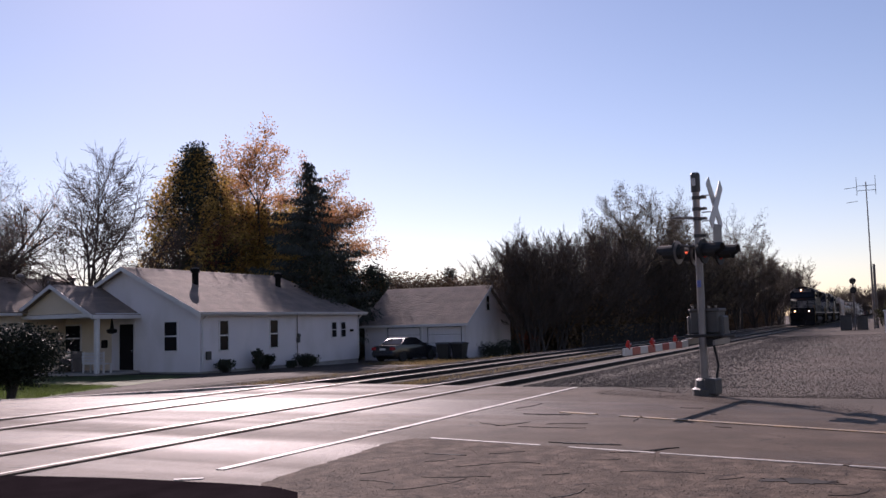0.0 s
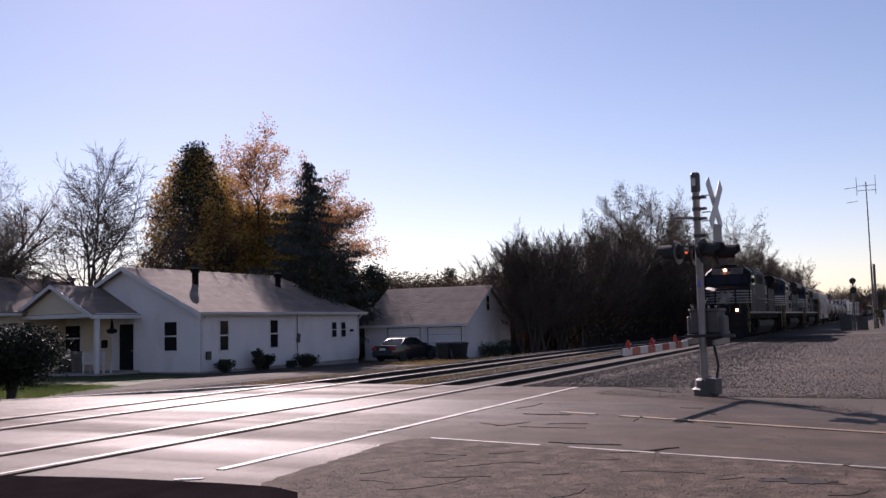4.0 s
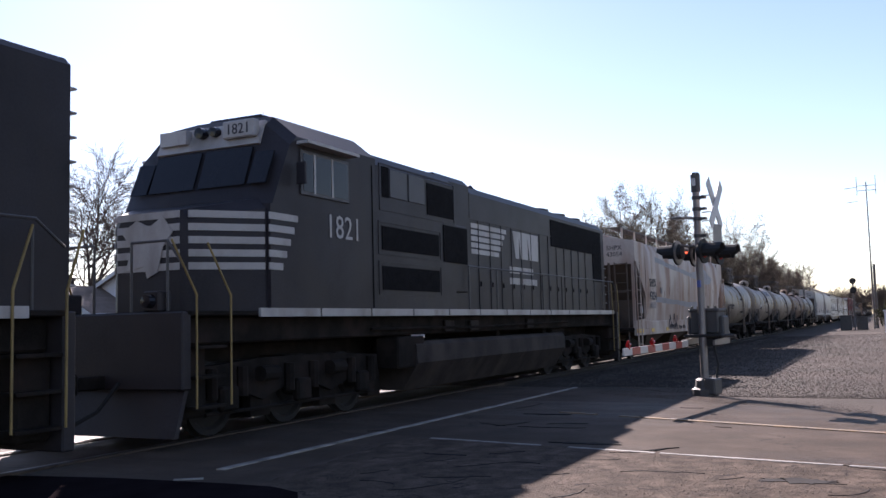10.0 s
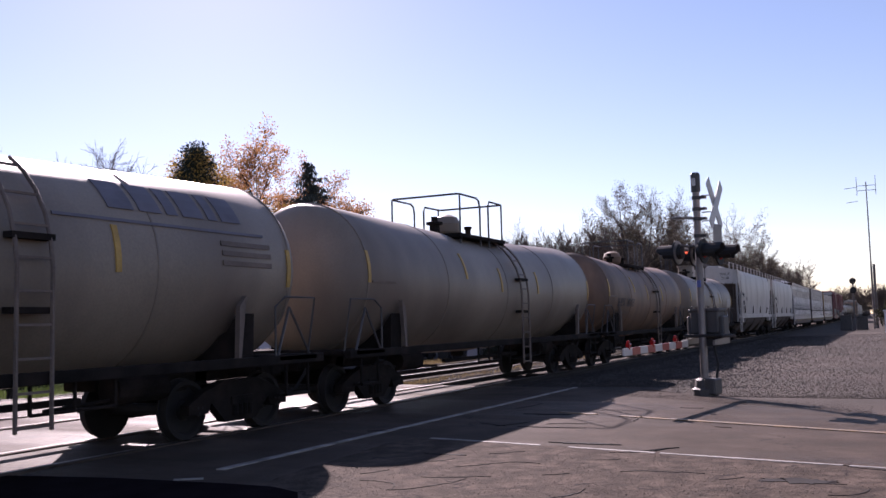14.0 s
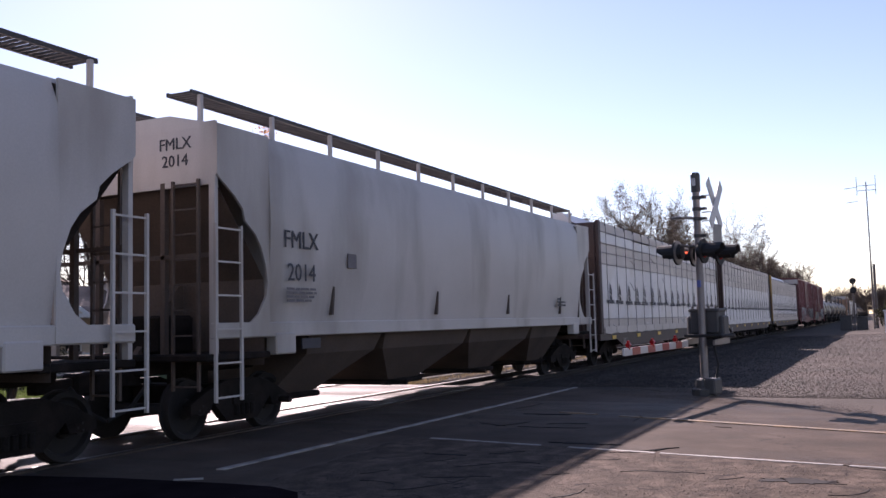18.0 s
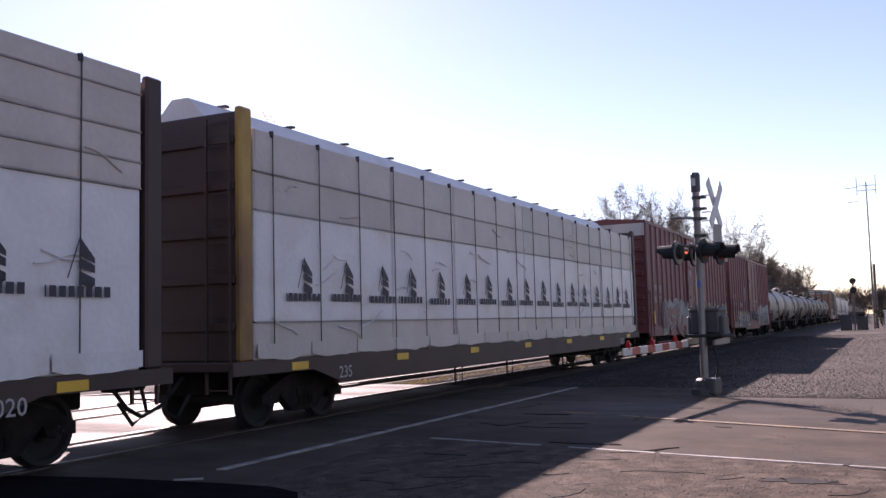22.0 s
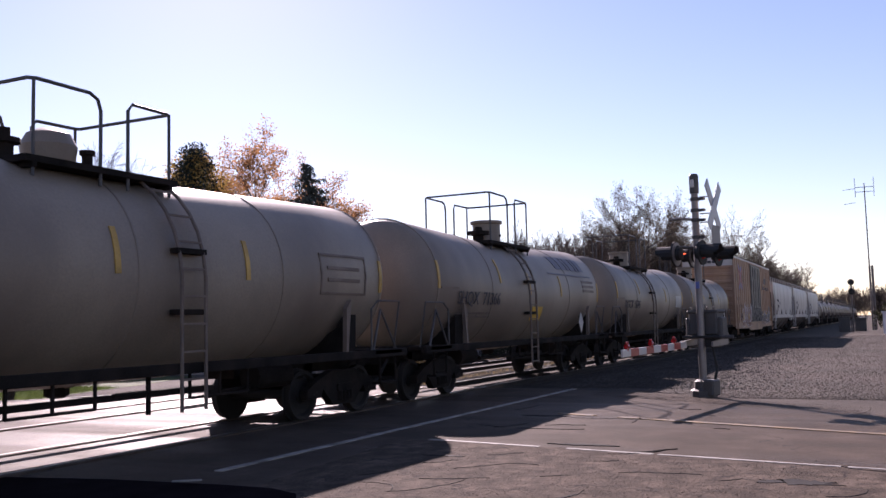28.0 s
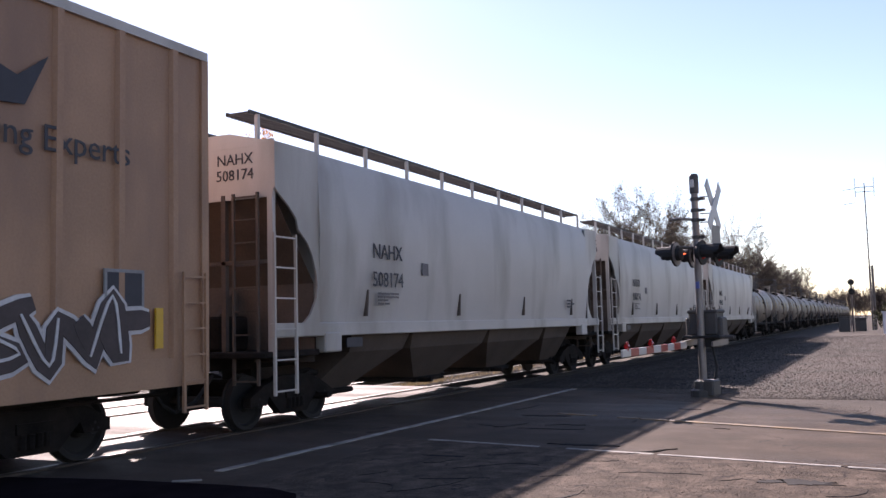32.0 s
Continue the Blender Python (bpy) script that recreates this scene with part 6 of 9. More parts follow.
    if kind == "oxide":
        bay_text(car, marks[0], 2, 0.40, 2.0, 0.88, -hw - 0.006, 2.57, tm)
        bay_text(car, marks[1], 3, 0.37, 2.0, 0.88, -hw - 0.006, 2.14, tm)
        bars_of_text(car, 2.66, -hw - 0.006, 1.5, 0.5, 0.09, 4, M_GRAF_G, seed=seed)
    else:
        bay_text(car, marks[0], 2, 0.38, 1.9, 0.86, -hw - 0.006, 2.58, tm)
        bay_text(car, marks[1], 2, 0.38, 1.9, 0.93, -hw - 0.006, 2.14, tm)
        bars_of_text(car, 2.0, -hw - 0.006, 1.5, 0.6, 0.08, 3, M_INK, seed=seed)
    rnd = random.Random(seed)
    for i in range(8):
        x = a + 0.9 + i * (b - a - 1.8) / 7
        part("reflector", MB().box(x - 0.06, x + 0.06, y - 0.032, y, bot + 0.35, bot + 0.85), M_YELLOW, car, "yellow reflective strip")
    if kind == "oxide":
        for z in (2.40, 3.78):
            part("door_bar", MB().box(d0 + 0.05, d1 - 0.05, -hw - 0.135, -hw - 0.085, z, z + 0.09), M, car, "horizontal door stiffener")
        for x in (d0 - 0.12, d1 + 0.12):
            part("door_post", MB().box(x - 0.1, x + 0.1, -hw - 0.1, -hw, bot + 0.22, top - 0.14), M, car)
        part("white_lever", MB().box(d0 + 1.5, d0 + 2.9, -hw - 0.16, -hw - 0.13, 2.5, 2.54), M_WHITE, car, "pale locking lever")
        if seed == 3:
            spray_piece(car, 2.5, y, 0.80, 6.0, 1.75, 41, M_GRAF_GR, M_GRAF_W, 0.24, 0.05, 5)
            spray_piece(car, 2.9, y - 0.03, 0.80, 3.6, 1.55, 43, M_OXIDE, M_GRAF_W, 0.13, 0.035, 3)
            spray_piece(car, 6.1, y - 0.03, 0.76, 2.3, 0.75, 48, M_OXIDE, M_GRAF_W, 0.16, 0.03, 3)
            spray_piece(car, d0 + 0.25, -hw - 0.10, 1.42, 1.9, 0.85, 44, M_FILL_D, M_GRAF_G, 0.10, 0.018, 4)
            spray_piece(car, d0 + 2.1, -hw - 0.10, 1.42, 1.5, 0.95, 45, M_FILL_D, M_GRAF_G, 0.10, 0.018, 4)
            spray_piece(car, d1 + 0.3, y, 0.92, 6.6, 1.50, 46, M_TAGTAN, M_FILL_D, 0.12, 0.035, 9)
            spray_piece(car, d1 + 0.5, y - 0.04, 1.0, 6.0, 1.2, 47, M_FILL_D, M_GRAF_W, 0.035, 0.012, 8)
        else:
            spray_piece(car, 2.9, y, 0.82, 5.5, 1.15, 51, M_GRAF_G, M_GRAF_GR, 0.16, 0.03, 7)
            spray_piece(car, 3.4, y - 0.02, 0.80, 4.6, 0.7, 52, M_GRAF_GR, M_FILL_D, 0.14, 0.02, 7)
            spray_piece(car, d0 + 0.3, -hw - 0.136, 1.2, 2.6, 0.75, 53, M_GRAF_G, M_FILL_D, 0.09, 0.02, 5)
            spray_piece(car, d1 + 0.25, y, 0.84, 6.0, 1.65, 54, M_GRAF_W, M_GRAF_GR, 0.14, 0.03, 7)
            spray_piece(car, d1 + 0.5, y - 0.03, 0.9, 5.2, 1.0, 55, M_GRAF_GR, M_GRAF_W, 0.09, 0.02, 8)
            scrawl(car, 4.4, y, 2.05, 0.9, 0.35, M_GRAF_W, seed, 0.022)
            scrawl(car, 4.45, y, 2.2, 0.8, 0.2, M_GRAF_W, seed + 2, 0.018)
            ring = [(6.62 + 0.13 * math.cos(q * 0.7), y, 3.2 + 0.13 * math.sin(q * 0.7)) for q in range(10)]
            part("graffiti_line", MB().tube(ring, 0.018, 5).tube([(6.62, y, 3.07), (6.55, y, 2.8), (6.45, y, 2.5), (6.36, y, 2.45)], 0.018, 5).tube([(6.62, y, 3.07), (6.72, y, 2.8), (6.66, y, 2.5), (6.8, y, 2.42)], 0.018, 5).tube([(6.7, y, 3.05), (6.85, y, 3.1), (6.9, y, 3.3)], 0.018, 5), M_GRAF_W, car, "thin scrawled spray-paint line")
    else:
        spray_piece(car, 3.5, y, 0.80, 4.75, 1.68, 61, M_FILL_M, M_GRAF_B, 0.14, 0.05, 5)
        spray_piece(car, d1 + 0.15, y, 0.95, 5.2, 1.1, 62, M_FILL_D, M_GRAF_B, 0.10, 0.05, 6)
        spray_piece(car, d0 + 0.1, -hw - 0.13, 1.2, 4.8, 0.9, 63, M_DOORGREY, M_GRAF_G, 0.08, 0.015, 8)
        spray_piece(car, 2.6, y, 1.35, 1.0, 0.5, 64, M_FILL_M, M_GRAF_G, 0.10, 0.02, 3)
        x0, z0 = 3.44, 4.10

        def stroke(pts, w, mm, d):
            for n_, ((ax, az), (bx, bz)) in enumerate(zip(pts, pts[1:])):
                ln = math.hypot(bx - ax, bz - az)
                nx, nz = -(bz - az) / ln * w, (bx - ax) / ln * w
                ax, az, bx, bz, nx, nz = (q * k_ for q, k_ in zip((ax, az, bx, bz, nx, nz), (1.08, 1.0, 1.08, 1.0, 1.0, 1.0)))
                part("logo_stroke", MB().prism([(x0 + ax - nx, z0 + az - nz), (x0 + bx - nx, z0 + bz - nz), (x0 + bx + nx, z0 + bz + nz), (x0 + ax + nx, z0 + az + nz)], "y", y - 0.35 * d - 0.0015 * n_, y), mm, car, "plain coloured stroke of a crossed logo")
        stroke([(-0.68, 0.76), (-0.2, 0.45), (0.08, 0.24), (0.16, -0.03), (0.0, -0.34), (-0.57, -0.8)], 0.085, M_BLUE, 0.008)
        stroke([(0.21, 0.35), (0.61, 0.69)], 0.09, M_BLUE, 0.014)
        stroke([(0.24, -0.44), (0.66, -0.76)], 0.085, M_BLUE, 0.014)
        stroke([(-0.71, 0.5), (-0.31, 0.18), (-0.07, 0.0), (-0.31, -0.25), (-0.68, -0.53)], 0.08, M_RED, 0.026)
        stroke([(0.72, 0.45), (0.28, 0.09), (0.31, -0.14), (0.72, -0.55)], 0.08, M_RED, 0.03)
        side_text(car, "Next\nLoad", 0.27, 1.9, y + 0.028, 4.1, M_GRAF_G)
        side_text(car, "Any\nLoad", 0.27, 4.62, y + 0.028, 4.1, M_GRAF_G)
        side_text(car, "Railcar Pooling Experts", 0.42, (d1 + b) / 2, y - 0.012, 3.55, M_INK, "slogan")
        part("slogan_logo", MB().prism([(b - 4.4, 4.1), (b - 3.6, 4.5), (b - 3.0, 4.3), (b - 2.6, 4.6), (b - 2.9, 4.0), (b - 3.5, 3.95)], "y", y - 0.012, y), M_INK, car, "plain dark logo shape")
        part("sign_plate", MB().box(b - 1.75, b - 1.2, y - 0.02, y, 1.75, 2.25), M_INK, car)
        part("sign_frame", MB().box(b - 1.79, b - 1.16, y - 0.025, y, 2.25, 2.29).box(b - 1.79, b - 1.16, y - 0.025, y, 1.71, 1.75).box(b - 1.79, b - 1.75, y - 0.025, y, 1.75, 2.25).box(b - 1.2, b - 1.16, y - 0.025, y, 1.75, 2.25), M_GRAF_W, car)
    freight_truck(car, 3.05)
    freight_truck(car, L - 3.05)
    part("brake_reservoir", MB().lathe([(m - 1.3, 0.0), (m - 1.25, 0.22), (m + 0.1, 0.22), (m + 0.15, 0.0)], "x", 14, (0, -0.95, 0.66)), M_UNDER, car, smooth=40)
    part("brake_cylinder", MB().lathe([(m + 1.2, 0.0), (m + 1.2, 0.17), (m + 2.0, 0.17), (m + 2.05, 0.05), (m + 3.0, 0.04)], "x", 12, (0, -0.8, 0.68)), M_UNDER, car, smooth=40)
    for q0, q1 in ((4.2, m - 1.4), (m + 2.0, L - 4.2)):
        part("brake_rod", MB().tube([(q0, -0.7, 0.6), (q1, -0.7, 0.6)], 0.025, 6), M_UNDER, car)
    part("train_pipe", MB().tube([(1.0, -1.1, 0.72), (L - 1.0, -1.1, 0.72)], 0.028, 6), M_UNDER, car)
    for i in range(7):
        x = 5.0 + i * (L - 10.0) / 6
        part("cross_bearer", MB().prism([(-1.45, 0.98), (1.45, 0.98), (0.5, 0.62), (-0.5, 0.62)], "x", x - 0.06, x + 0.06), M_UNDER, car)
    coupler(car, 0, -1)
    coupler(car, L, 1)
    return car


def make_train():
    J = [129.4, 152.85, 176.0, 199.8, 220.6, 234.2, 247.9, 263.6, 277.7, 292.4, 311.2, 330.0, 354.5, 379.0, 403.4, 423.9, 444.4, 458.0, 471.4, 485.85, 499.85, 513.5, 527.0, 547.6, 566.0, 584.9, 603.9]
    ln = [q - p for p, q in zip(J, J[1:])]
    locomotive(J[0], "ge", "4039")
    locomotive(J[1], "ace", "1135")
    locomotive(J[2], "sd", "1821")
    covered_hopper(J[3], ln[3], "rust", ("SHPX", "43054"))
    tank_car(J[4], ln[4], "grey", "GATX 80719", ("dome", "panel"), (-0.75, 1.95))
    tank_car(J[5], ln[5], "grey", "IARX", ("dome", "name", "tag"), (-1.5, 2.0))
    tank_car(J[6], ln[6], "grey", "", ("dome",), (-1.6, 2.6))
    tank_car(J[7], ln[7], "brown", "SHPX 20313", ("dome",))
    tank_car(J[8], ln[8], "grey", "SHPX", ("panel", "orange", "diamond"))
    covered_hopper(J[9], ln[9], "grey", ("FMLX", "2138"))
    covered_hopper(J[10], ln[10], "grey", ("FMLX", "2014"))
    t1 = [(1.06, 1.55, True), (1.55, 3.35, False), (3.35, 3.73, True), (3.73, 4.04, True), (4.04, 4.42, False), (4.42, 4.72, True)]
    t2 = [(1.06, 3.30, False), (3.30, 3.63, True), (3.63, 4.01, True), (4.01, 4.49, True), (4.49, 4.76, True)]
    t3 = [(1.06, 1.62, True), (1.62, 3.28, False), (3.28, 3.86, True), (3.86, 4.5, True)]
    centerbeam(J[11], ln[11], False, t1, 1, top=4.72, print_z=2.05, straps=(1.66, 1.232), logos=(1.90, 1.22))
    centerbeam(J[12], ln[12], False, t2, 2, top=4.76, print_z=1.95, straps=(1.76, 1.29), logos=(1.64, 1.225))
    centerbeam(J[13], ln[13], True, t3, 3, top=4.5, print_z=1.94, straps=(1.56, 1.256), logos=(2.3, 1.245))
    boxcar(J[14], ln[14], "oxide", ("MWCX", "500672"), 3)
    boxcar(J[15], ln[15], "oxide", ("MWCX", "500689"), 6)
    tank_car(J[16], ln[16], "white", "", ("panel",))
    tank_car(J[17], ln[17], "white", "", ("name", "dome"))
    tank_car(J[18], ln[18], "grey", "SHPX 201345", ("dome", "frame"))
    tank_car(J[19], ln[19], "grey", "SHQX 71366", ("orange", "diamond", "name"))
    tank_car(J[20], ln[20], "grey", "RGCX 5696", ("panel",))
    tank_car(J[21], ln[21], "grey", "SHQX 71315", ("orange", "diamond"))
    boxcar(J[22], ln[22], "ochre", ("TBOX", "662890"), 8)
    for i in (23, 24, 25):
        covered_hopper(J[i], ln[i], "grey", ("NAHX", "508174" if i == 23 else "5081%d" % (50 + i)))
    c = J[26]
    proto = tank_car(c, 13.9, "grey", "", ("panel",))
    pick = list(WHEELS[-4:])
    kids = [o for o, *_ in pick]
    order = [o for o in (proto, *proto.children_recursive)]
    where = [order.index(o) for o in kids]
    for i in range(1, 14):
        cp = copy_thing(proto, pose(0, 0, 0))
        CARS.append((cp, c + 13.9 * i))
        made = [o for o in (cp, *cp.children_recursive)]
        sets = [o for o in made if o.name.startswith("wheelset")]
        for o in sets:
            WHEELS.append((o, "freight", o.matrix_basis.translation.x, 0.42))


make_train()


# ---- buildings and street things ----
M_SIDING = mat("white_clapboard", (0.66, 0.62, 0.63), 0.6, var=0.06, scale=0.7, grain=30, bump=0.05, dirt=(0.55, 0.52, 0.50), dirt_amt=0.25, dirt_scale=0.6, streak=0.6)
M_CREAM = mat("cream_siding", (0.62, 0.52, 0.40), 0.6, var=0.08, scale=0.7, grain=30, bump=0.05)
M_SHINGLE = mat("grey_brown_shingles", (0.215, 0.168, 0.14), 0.9, var=0.25, scale=1.2, grain=40, bump=0.5, objvar=0.05, spec=0.2)
M_TRIM = mat("grey_white_trim", (0.60, 0.58, 0.57), 0.6, var=0.08)
M_WINDOW = mat("dark_window_glass", (0.010, 0.010, 0.012), 0.15, var=0.1, bump=0.0, spec=0.12)
M_DARKWOOD = mat("dark_door", (0.010, 0.009, 0.010), 0.7, var=0.2, spec=0.15)
M_CHIM = mat("black_flue", (0.008, 0.008, 0.008), 0.9, var=0.3, spec=0.1)
M_CARPAINT = mat("dark_car_paint", (0.015, 0.016, 0.02), 0.15, var=0.1, bump=0.0, spec=0.7)
M_TYRE = mat("tyre_rubber", (0.02, 0.02, 0.02), 0.85, var=0.2)
M_RIM = mat("alloy_rim", (0.35, 0.35, 0.36), 0.35, metal=0.9, var=0.1)
M_TAIL = mat("red_tail_lens", (0.35, 0.015, 0.015), 0.2, var=0.1, bump=0.0)
M_BIN = mat("dark_plastic_bin", (0.02, 0.019, 0.02), 0.45, var=0.2)
M_ALU = mat("weathered_aluminium", (0.22, 0.20, 0.19), 0.5, metal=0.6, var=0.15, scale=3, grain=40, bump=0.05)
M_GREYBOX = mat("grey_cabinet_paint", (0.062, 0.058, 0.055), 0.6, var=0.2, scale=3, grain=30, bump=0.05)
M_CONC = mat("stained_concrete", (0.30, 0.28, 0.26), 0.9, var=0.2, scale=2, grain=40, bump=0.4)
M_GATEW = mat("white_gate_sheeting", (0.50, 0.48, 0.46), 0.45, var=0.08)
M_GATER = mat("red_gate_sheeting", (0.32, 0.045, 0.035), 0.4, var=0.1)
M_SIGBLK = mat("black_signal_hood", (0.012, 0.012, 0.012), 0.7, var=0.2)
M_POLEW = mat("weathered_pole", (0.13, 0.11, 0.10), 0.85, var=0.25)
M_BARK = mat("tree_bark", (0.055, 0.045, 0.04), 0.9, var=0.35, scale=4, grain=30, bump=0.4)
M_TWIG = mat("grey_twigs", (0.075, 0.055, 0.043), 0.9, var=0.3, scale=4, grain=30, bump=0.0)


def wall_boards(parent, axis, at, a0, a1, z0, ztop, material, out, pitch=0.19):
    """Lapped siding boards on a wall; ztop(a) is the roofline along it."""
    z = z0
    while z < max(ztop(a0), ztop(a1), ztop((a0 + a1) / 2)) - 0.02:
        z1 = z + pitch
        lo, hi = a0, a1
        # trim the board to the gable
        n = 60
        ok = [a0 + (a1 - a0) * i / n for i in range(n + 1) if ztop(a0 + (a1 - a0) * i / n) >= z1 - 0.02]
        if len(ok) < 2:
            break
        lo, hi = ok[0], ok[-1]
        prof = [(0.0, z), (out * 0.022, z), (out * 0.006, z1), (0.0, z1)]
        mb = MB()
        if axis == "x":
            mb.prism([(at + u, v) for u, v in prof], "x", lo, hi)
        else:
            mb.prism([(at + u, v) for u, v in prof], "y", lo, hi)
        part("siding_board", mb, material, parent)
        z = z1


def window(parent, axis, at, c, z0, w, h, out, name="window"):
    """A sash window proud of a wall; axis is the wall's running direction."""
    def bx(a0, a1, d0, d1, zz0, zz1):
        d0, d1 = sorted((at + out * d0, at + out * d1))
        return (a0, a1, d0, d1, zz0, zz1) if axis == "x" else (d0, d1, a0, a1, zz0, zz1)
    w2 = w / 2
    win = part(name, MB().box(*bx(c - w2, c + w2, 0.0, 0.028, z0, z0 + h)), M_WINDOW, parent, "dark sash window with pale trim")
    t = 0.07
    part("window_trim", MB().box(*bx(c - w2 - t, c - w2, 0.0, 0.05, z0 - t, z0 + h + t)), M_TRIM, win)
    part("window_trim", MB().box(*bx(c + w2, c + w2 + t, 0.0, 0.05, z0 - t, z0 + h + t)), M_TRIM, win)
    part("window_head", MB().box(*bx(c - w2, c + w2, 0.0, 0.05, z0 + h, z0 + h + t)), M_TRIM, win)
    part("window_sill", MB().box(*bx(c - w2, c + w2, 0.0, 0.08, z0 - t, z0)), M_TRIM, win)
    part("meeting_rail", MB().box(*bx(c - w2, c + w2, 0.026, 0.04, z0 + h * 0.48, z0 + h * 0.53)), M_TRIM, win)
    return win


def roof_slope(parent, p00, p10, p11, p01, material, name="roof_slope", rows=14, thick=0.09):
    """A roof plane from eave (p00-p10) to ridge (p01-p11), with a lapped course of shingles at each row."""
    p00, p10, p11, p01 = (Vector(p) for p in (p00, p10, p11, p01))
    nrm = (p10 - p00).cross(p01 - p00).normalized()
    if nrm.z < 0:
        nrm = -nrm
    sl = MB().add([p00, p10, p11, p01] + [p - nrm * thick for p in (p00, p10, p11, p01)], [(0, 1, 2, 3), (7, 6, 5, 4), (0, 4, 5, 1), (1, 5, 6, 2), (2, 6, 7, 3), (3, 7, 4, 0)])
    ob = part(name, sl, material, parent, "sloping shingled roof")
    for i in range(rows):
        u0, u1 = i / rows, (i + 1.12) / rows
        u1 = min(u1, 1.0)
        a, b = p00.lerp(p01, u0), p10.lerp(p11, u0)
        c, d = p10.lerp(p11, u1), p00.lerp(p01, u1)
        lo, hi = nrm * 0.011, nrm * 0.004
        part("shingle_course", MB().add([a + lo, b + lo, c + hi, d + hi, a + nrm * 0.002, b + nrm * 0.002, c + nrm * 0.001, d + nrm * 0.001], [(0, 1, 2, 3), (0, 4, 5, 1), (7, 6, 5, 4), (1, 5, 6, 2), (2, 6, 7, 3), (3, 7, 4, 0)]), material, ob)
    return ob


def white_house():
    h = thing("house", "white clapboard bungalow with a grey-brown shingle roof and a porch", "house")
    X0, X1, Y0, Y1, Z = 33.87, 48.2, 19.56, 28.9, -0.45
    E, RZ = 2.45, 4.75
    ym = (Y0 + Y1) / 2
    part("foundation", MB().box(X0 + 0.03, X1 - 0.03, Y0 + 0.03, Y1 - 0.03, -1.0, Z + 0.18), M_CONC, h)
    part("wall", MB().box(X0, X1, Y0, Y1, Z, E), M_SIDING, h, "white clapboard walls")
    part("gable", MB().prism([(Y0, E), (Y1, E), (ym, RZ - 0.1)], "x", X0, X0 + 0.2), M_SIDING, h)
    # gable face boards (wall runs along y, faces -x)
    z = Z
    while z < RZ - 0.3:
        half = (ym - Y0) if z + 0.19 <= E else (ym - Y0) * max(0.02, 1 - (z + 0.19 - E) / (RZ - 0.12 - E))
        part("siding_board", MB().add([(X0 - 0.022, ym - half, z), (X0 - 0.022, ym + half, z), (X0 - 0.006, ym + half, z + 0.19), (X0 - 0.006, ym - half, z + 0.19), (X0, ym - half, z), (X0, ym + half, z), (X0, ym + half, z + 0.19), (X0, ym - half, z + 0.19)],
             [(0, 3, 2, 1), (4, 5, 6, 7), (0, 1, 5, 4), (2, 3, 7, 6), (0, 4, 7, 3), (1, 2, 6, 5)]), M_SIDING, h)
        z += 0.19
    wall_boards(h, "y", Y0, X0, X1, Z, lambda a: E + 0.0, M_SIDING, -1)
    for x, w in ((35.55, 0.62), (39.6, 0.66)):
        window(h, "x", Y0, x, 0.52, w, 1.42, -1)
    for x in (45.45, 46.45):
        window(h, "x", Y0, x, 0.92, 0.5, 0.85, -1)
    window(h, "y", X0, 21.36, 0.57, 0.78, 1.37, -1)
    d = part("front_door", MB().cbox(X0 - 0.05, X0, 23.71, 24.65, Z + 0.1, 1.9, 0.01), M_DARKWOOD, h, "dark front door")
    part("door_trim", MB().box(X0 - 0.07, X0, 23.6, 23.71, Z + 0.1, 2.0), M_TRIM, d)
    part("door_trim", MB().box(X0 - 0.07, X0, 24.65, 24.76, Z + 0.1, 2.0), M_TRIM, d)
    part("door_knob", MB().lathe([(-0.12, 0.0), (-0.1, 0.03), (-0.05, 0.02)], "x", 8, (X0, 23.82, 0.6)), M_RIM, d)
    # roof with a hipped far end
    o = 0.4
    hip = 46.2
    roof_slope(h, (X0 - o, Y0 - o, E - 0.12), (X1 + o, Y0 - o, E - 0.12), (hip, ym, RZ), (X0 - o, ym, RZ), M_SHINGLE, rows=34)
    roof_slope(h, (X0 - o, Y1 + o, E - 0.12), (X1 + o, Y1 + o, E - 0.12), (hip, ym, RZ), (X0 - o, ym, RZ), M_SHINGLE, rows=6)
    roof_slope(h, (X1 + o, Y0 - o, E - 0.12), (X1 + o, Y1 + o, E - 0.12), (hip, ym, RZ), (hip, ym, RZ), M_SHINGLE, rows=6)
    for sgn, yy in ((1, Y0 - o), (-1, Y1 + o)):
        part("bargeboard", MB().add([(X0 - o - 0.03, yy, E - 0.34), (X0 - o - 0.03, ym, RZ - 0.2), (X0 - o - 0.03, ym, RZ), (X0 - o - 0.03, yy, E - 0.12), (X0 - o, yy, E - 0.34), (X0 - o, ym, RZ - 0.2), (X0 - o, ym, RZ), (X0 - o, yy, E - 0.12)],
             [(0, 1, 2, 3), (4, 7, 6, 5), (0, 4, 5, 1), (3, 2, 6, 7), (0, 3, 7, 4), (1, 5, 6, 2)]), M_TRIM, h)
    part("gutter", MB().prism([(Y0 - o - 0.1, E - 0.08), (Y0 - o, E - 0.08), (Y0 - o, E - 0.2), (Y0 - o - 0.07, E - 0.2)], "x", X0 - o, X1 + o), M_TRIM, h)
    part("soffit", MB().box(X0 - 0.38, X1 + 0.38, Y0 - 0.38, Y0 - 0.03, E - 0.26, E - 0.22), M_TRIM, h)
    for x in (X0 + 0.05, X1 - 0.12):
        part("downpipe", MB().tube([(x, Y0 - o + 0.02, E - 0.2), (x, Y0 - 0.08, E - 0.5), (x, Y0 - 0.08, Z + 0.15)], 0.045, 8), M_TRIM, h)
    part("cable_conduit", MB().tube([(41.7, Y0 - 0.05, E), (41.7, Y0 - 0.05, Z + 0.4)], 0.025, 6), M_POLEW, h)
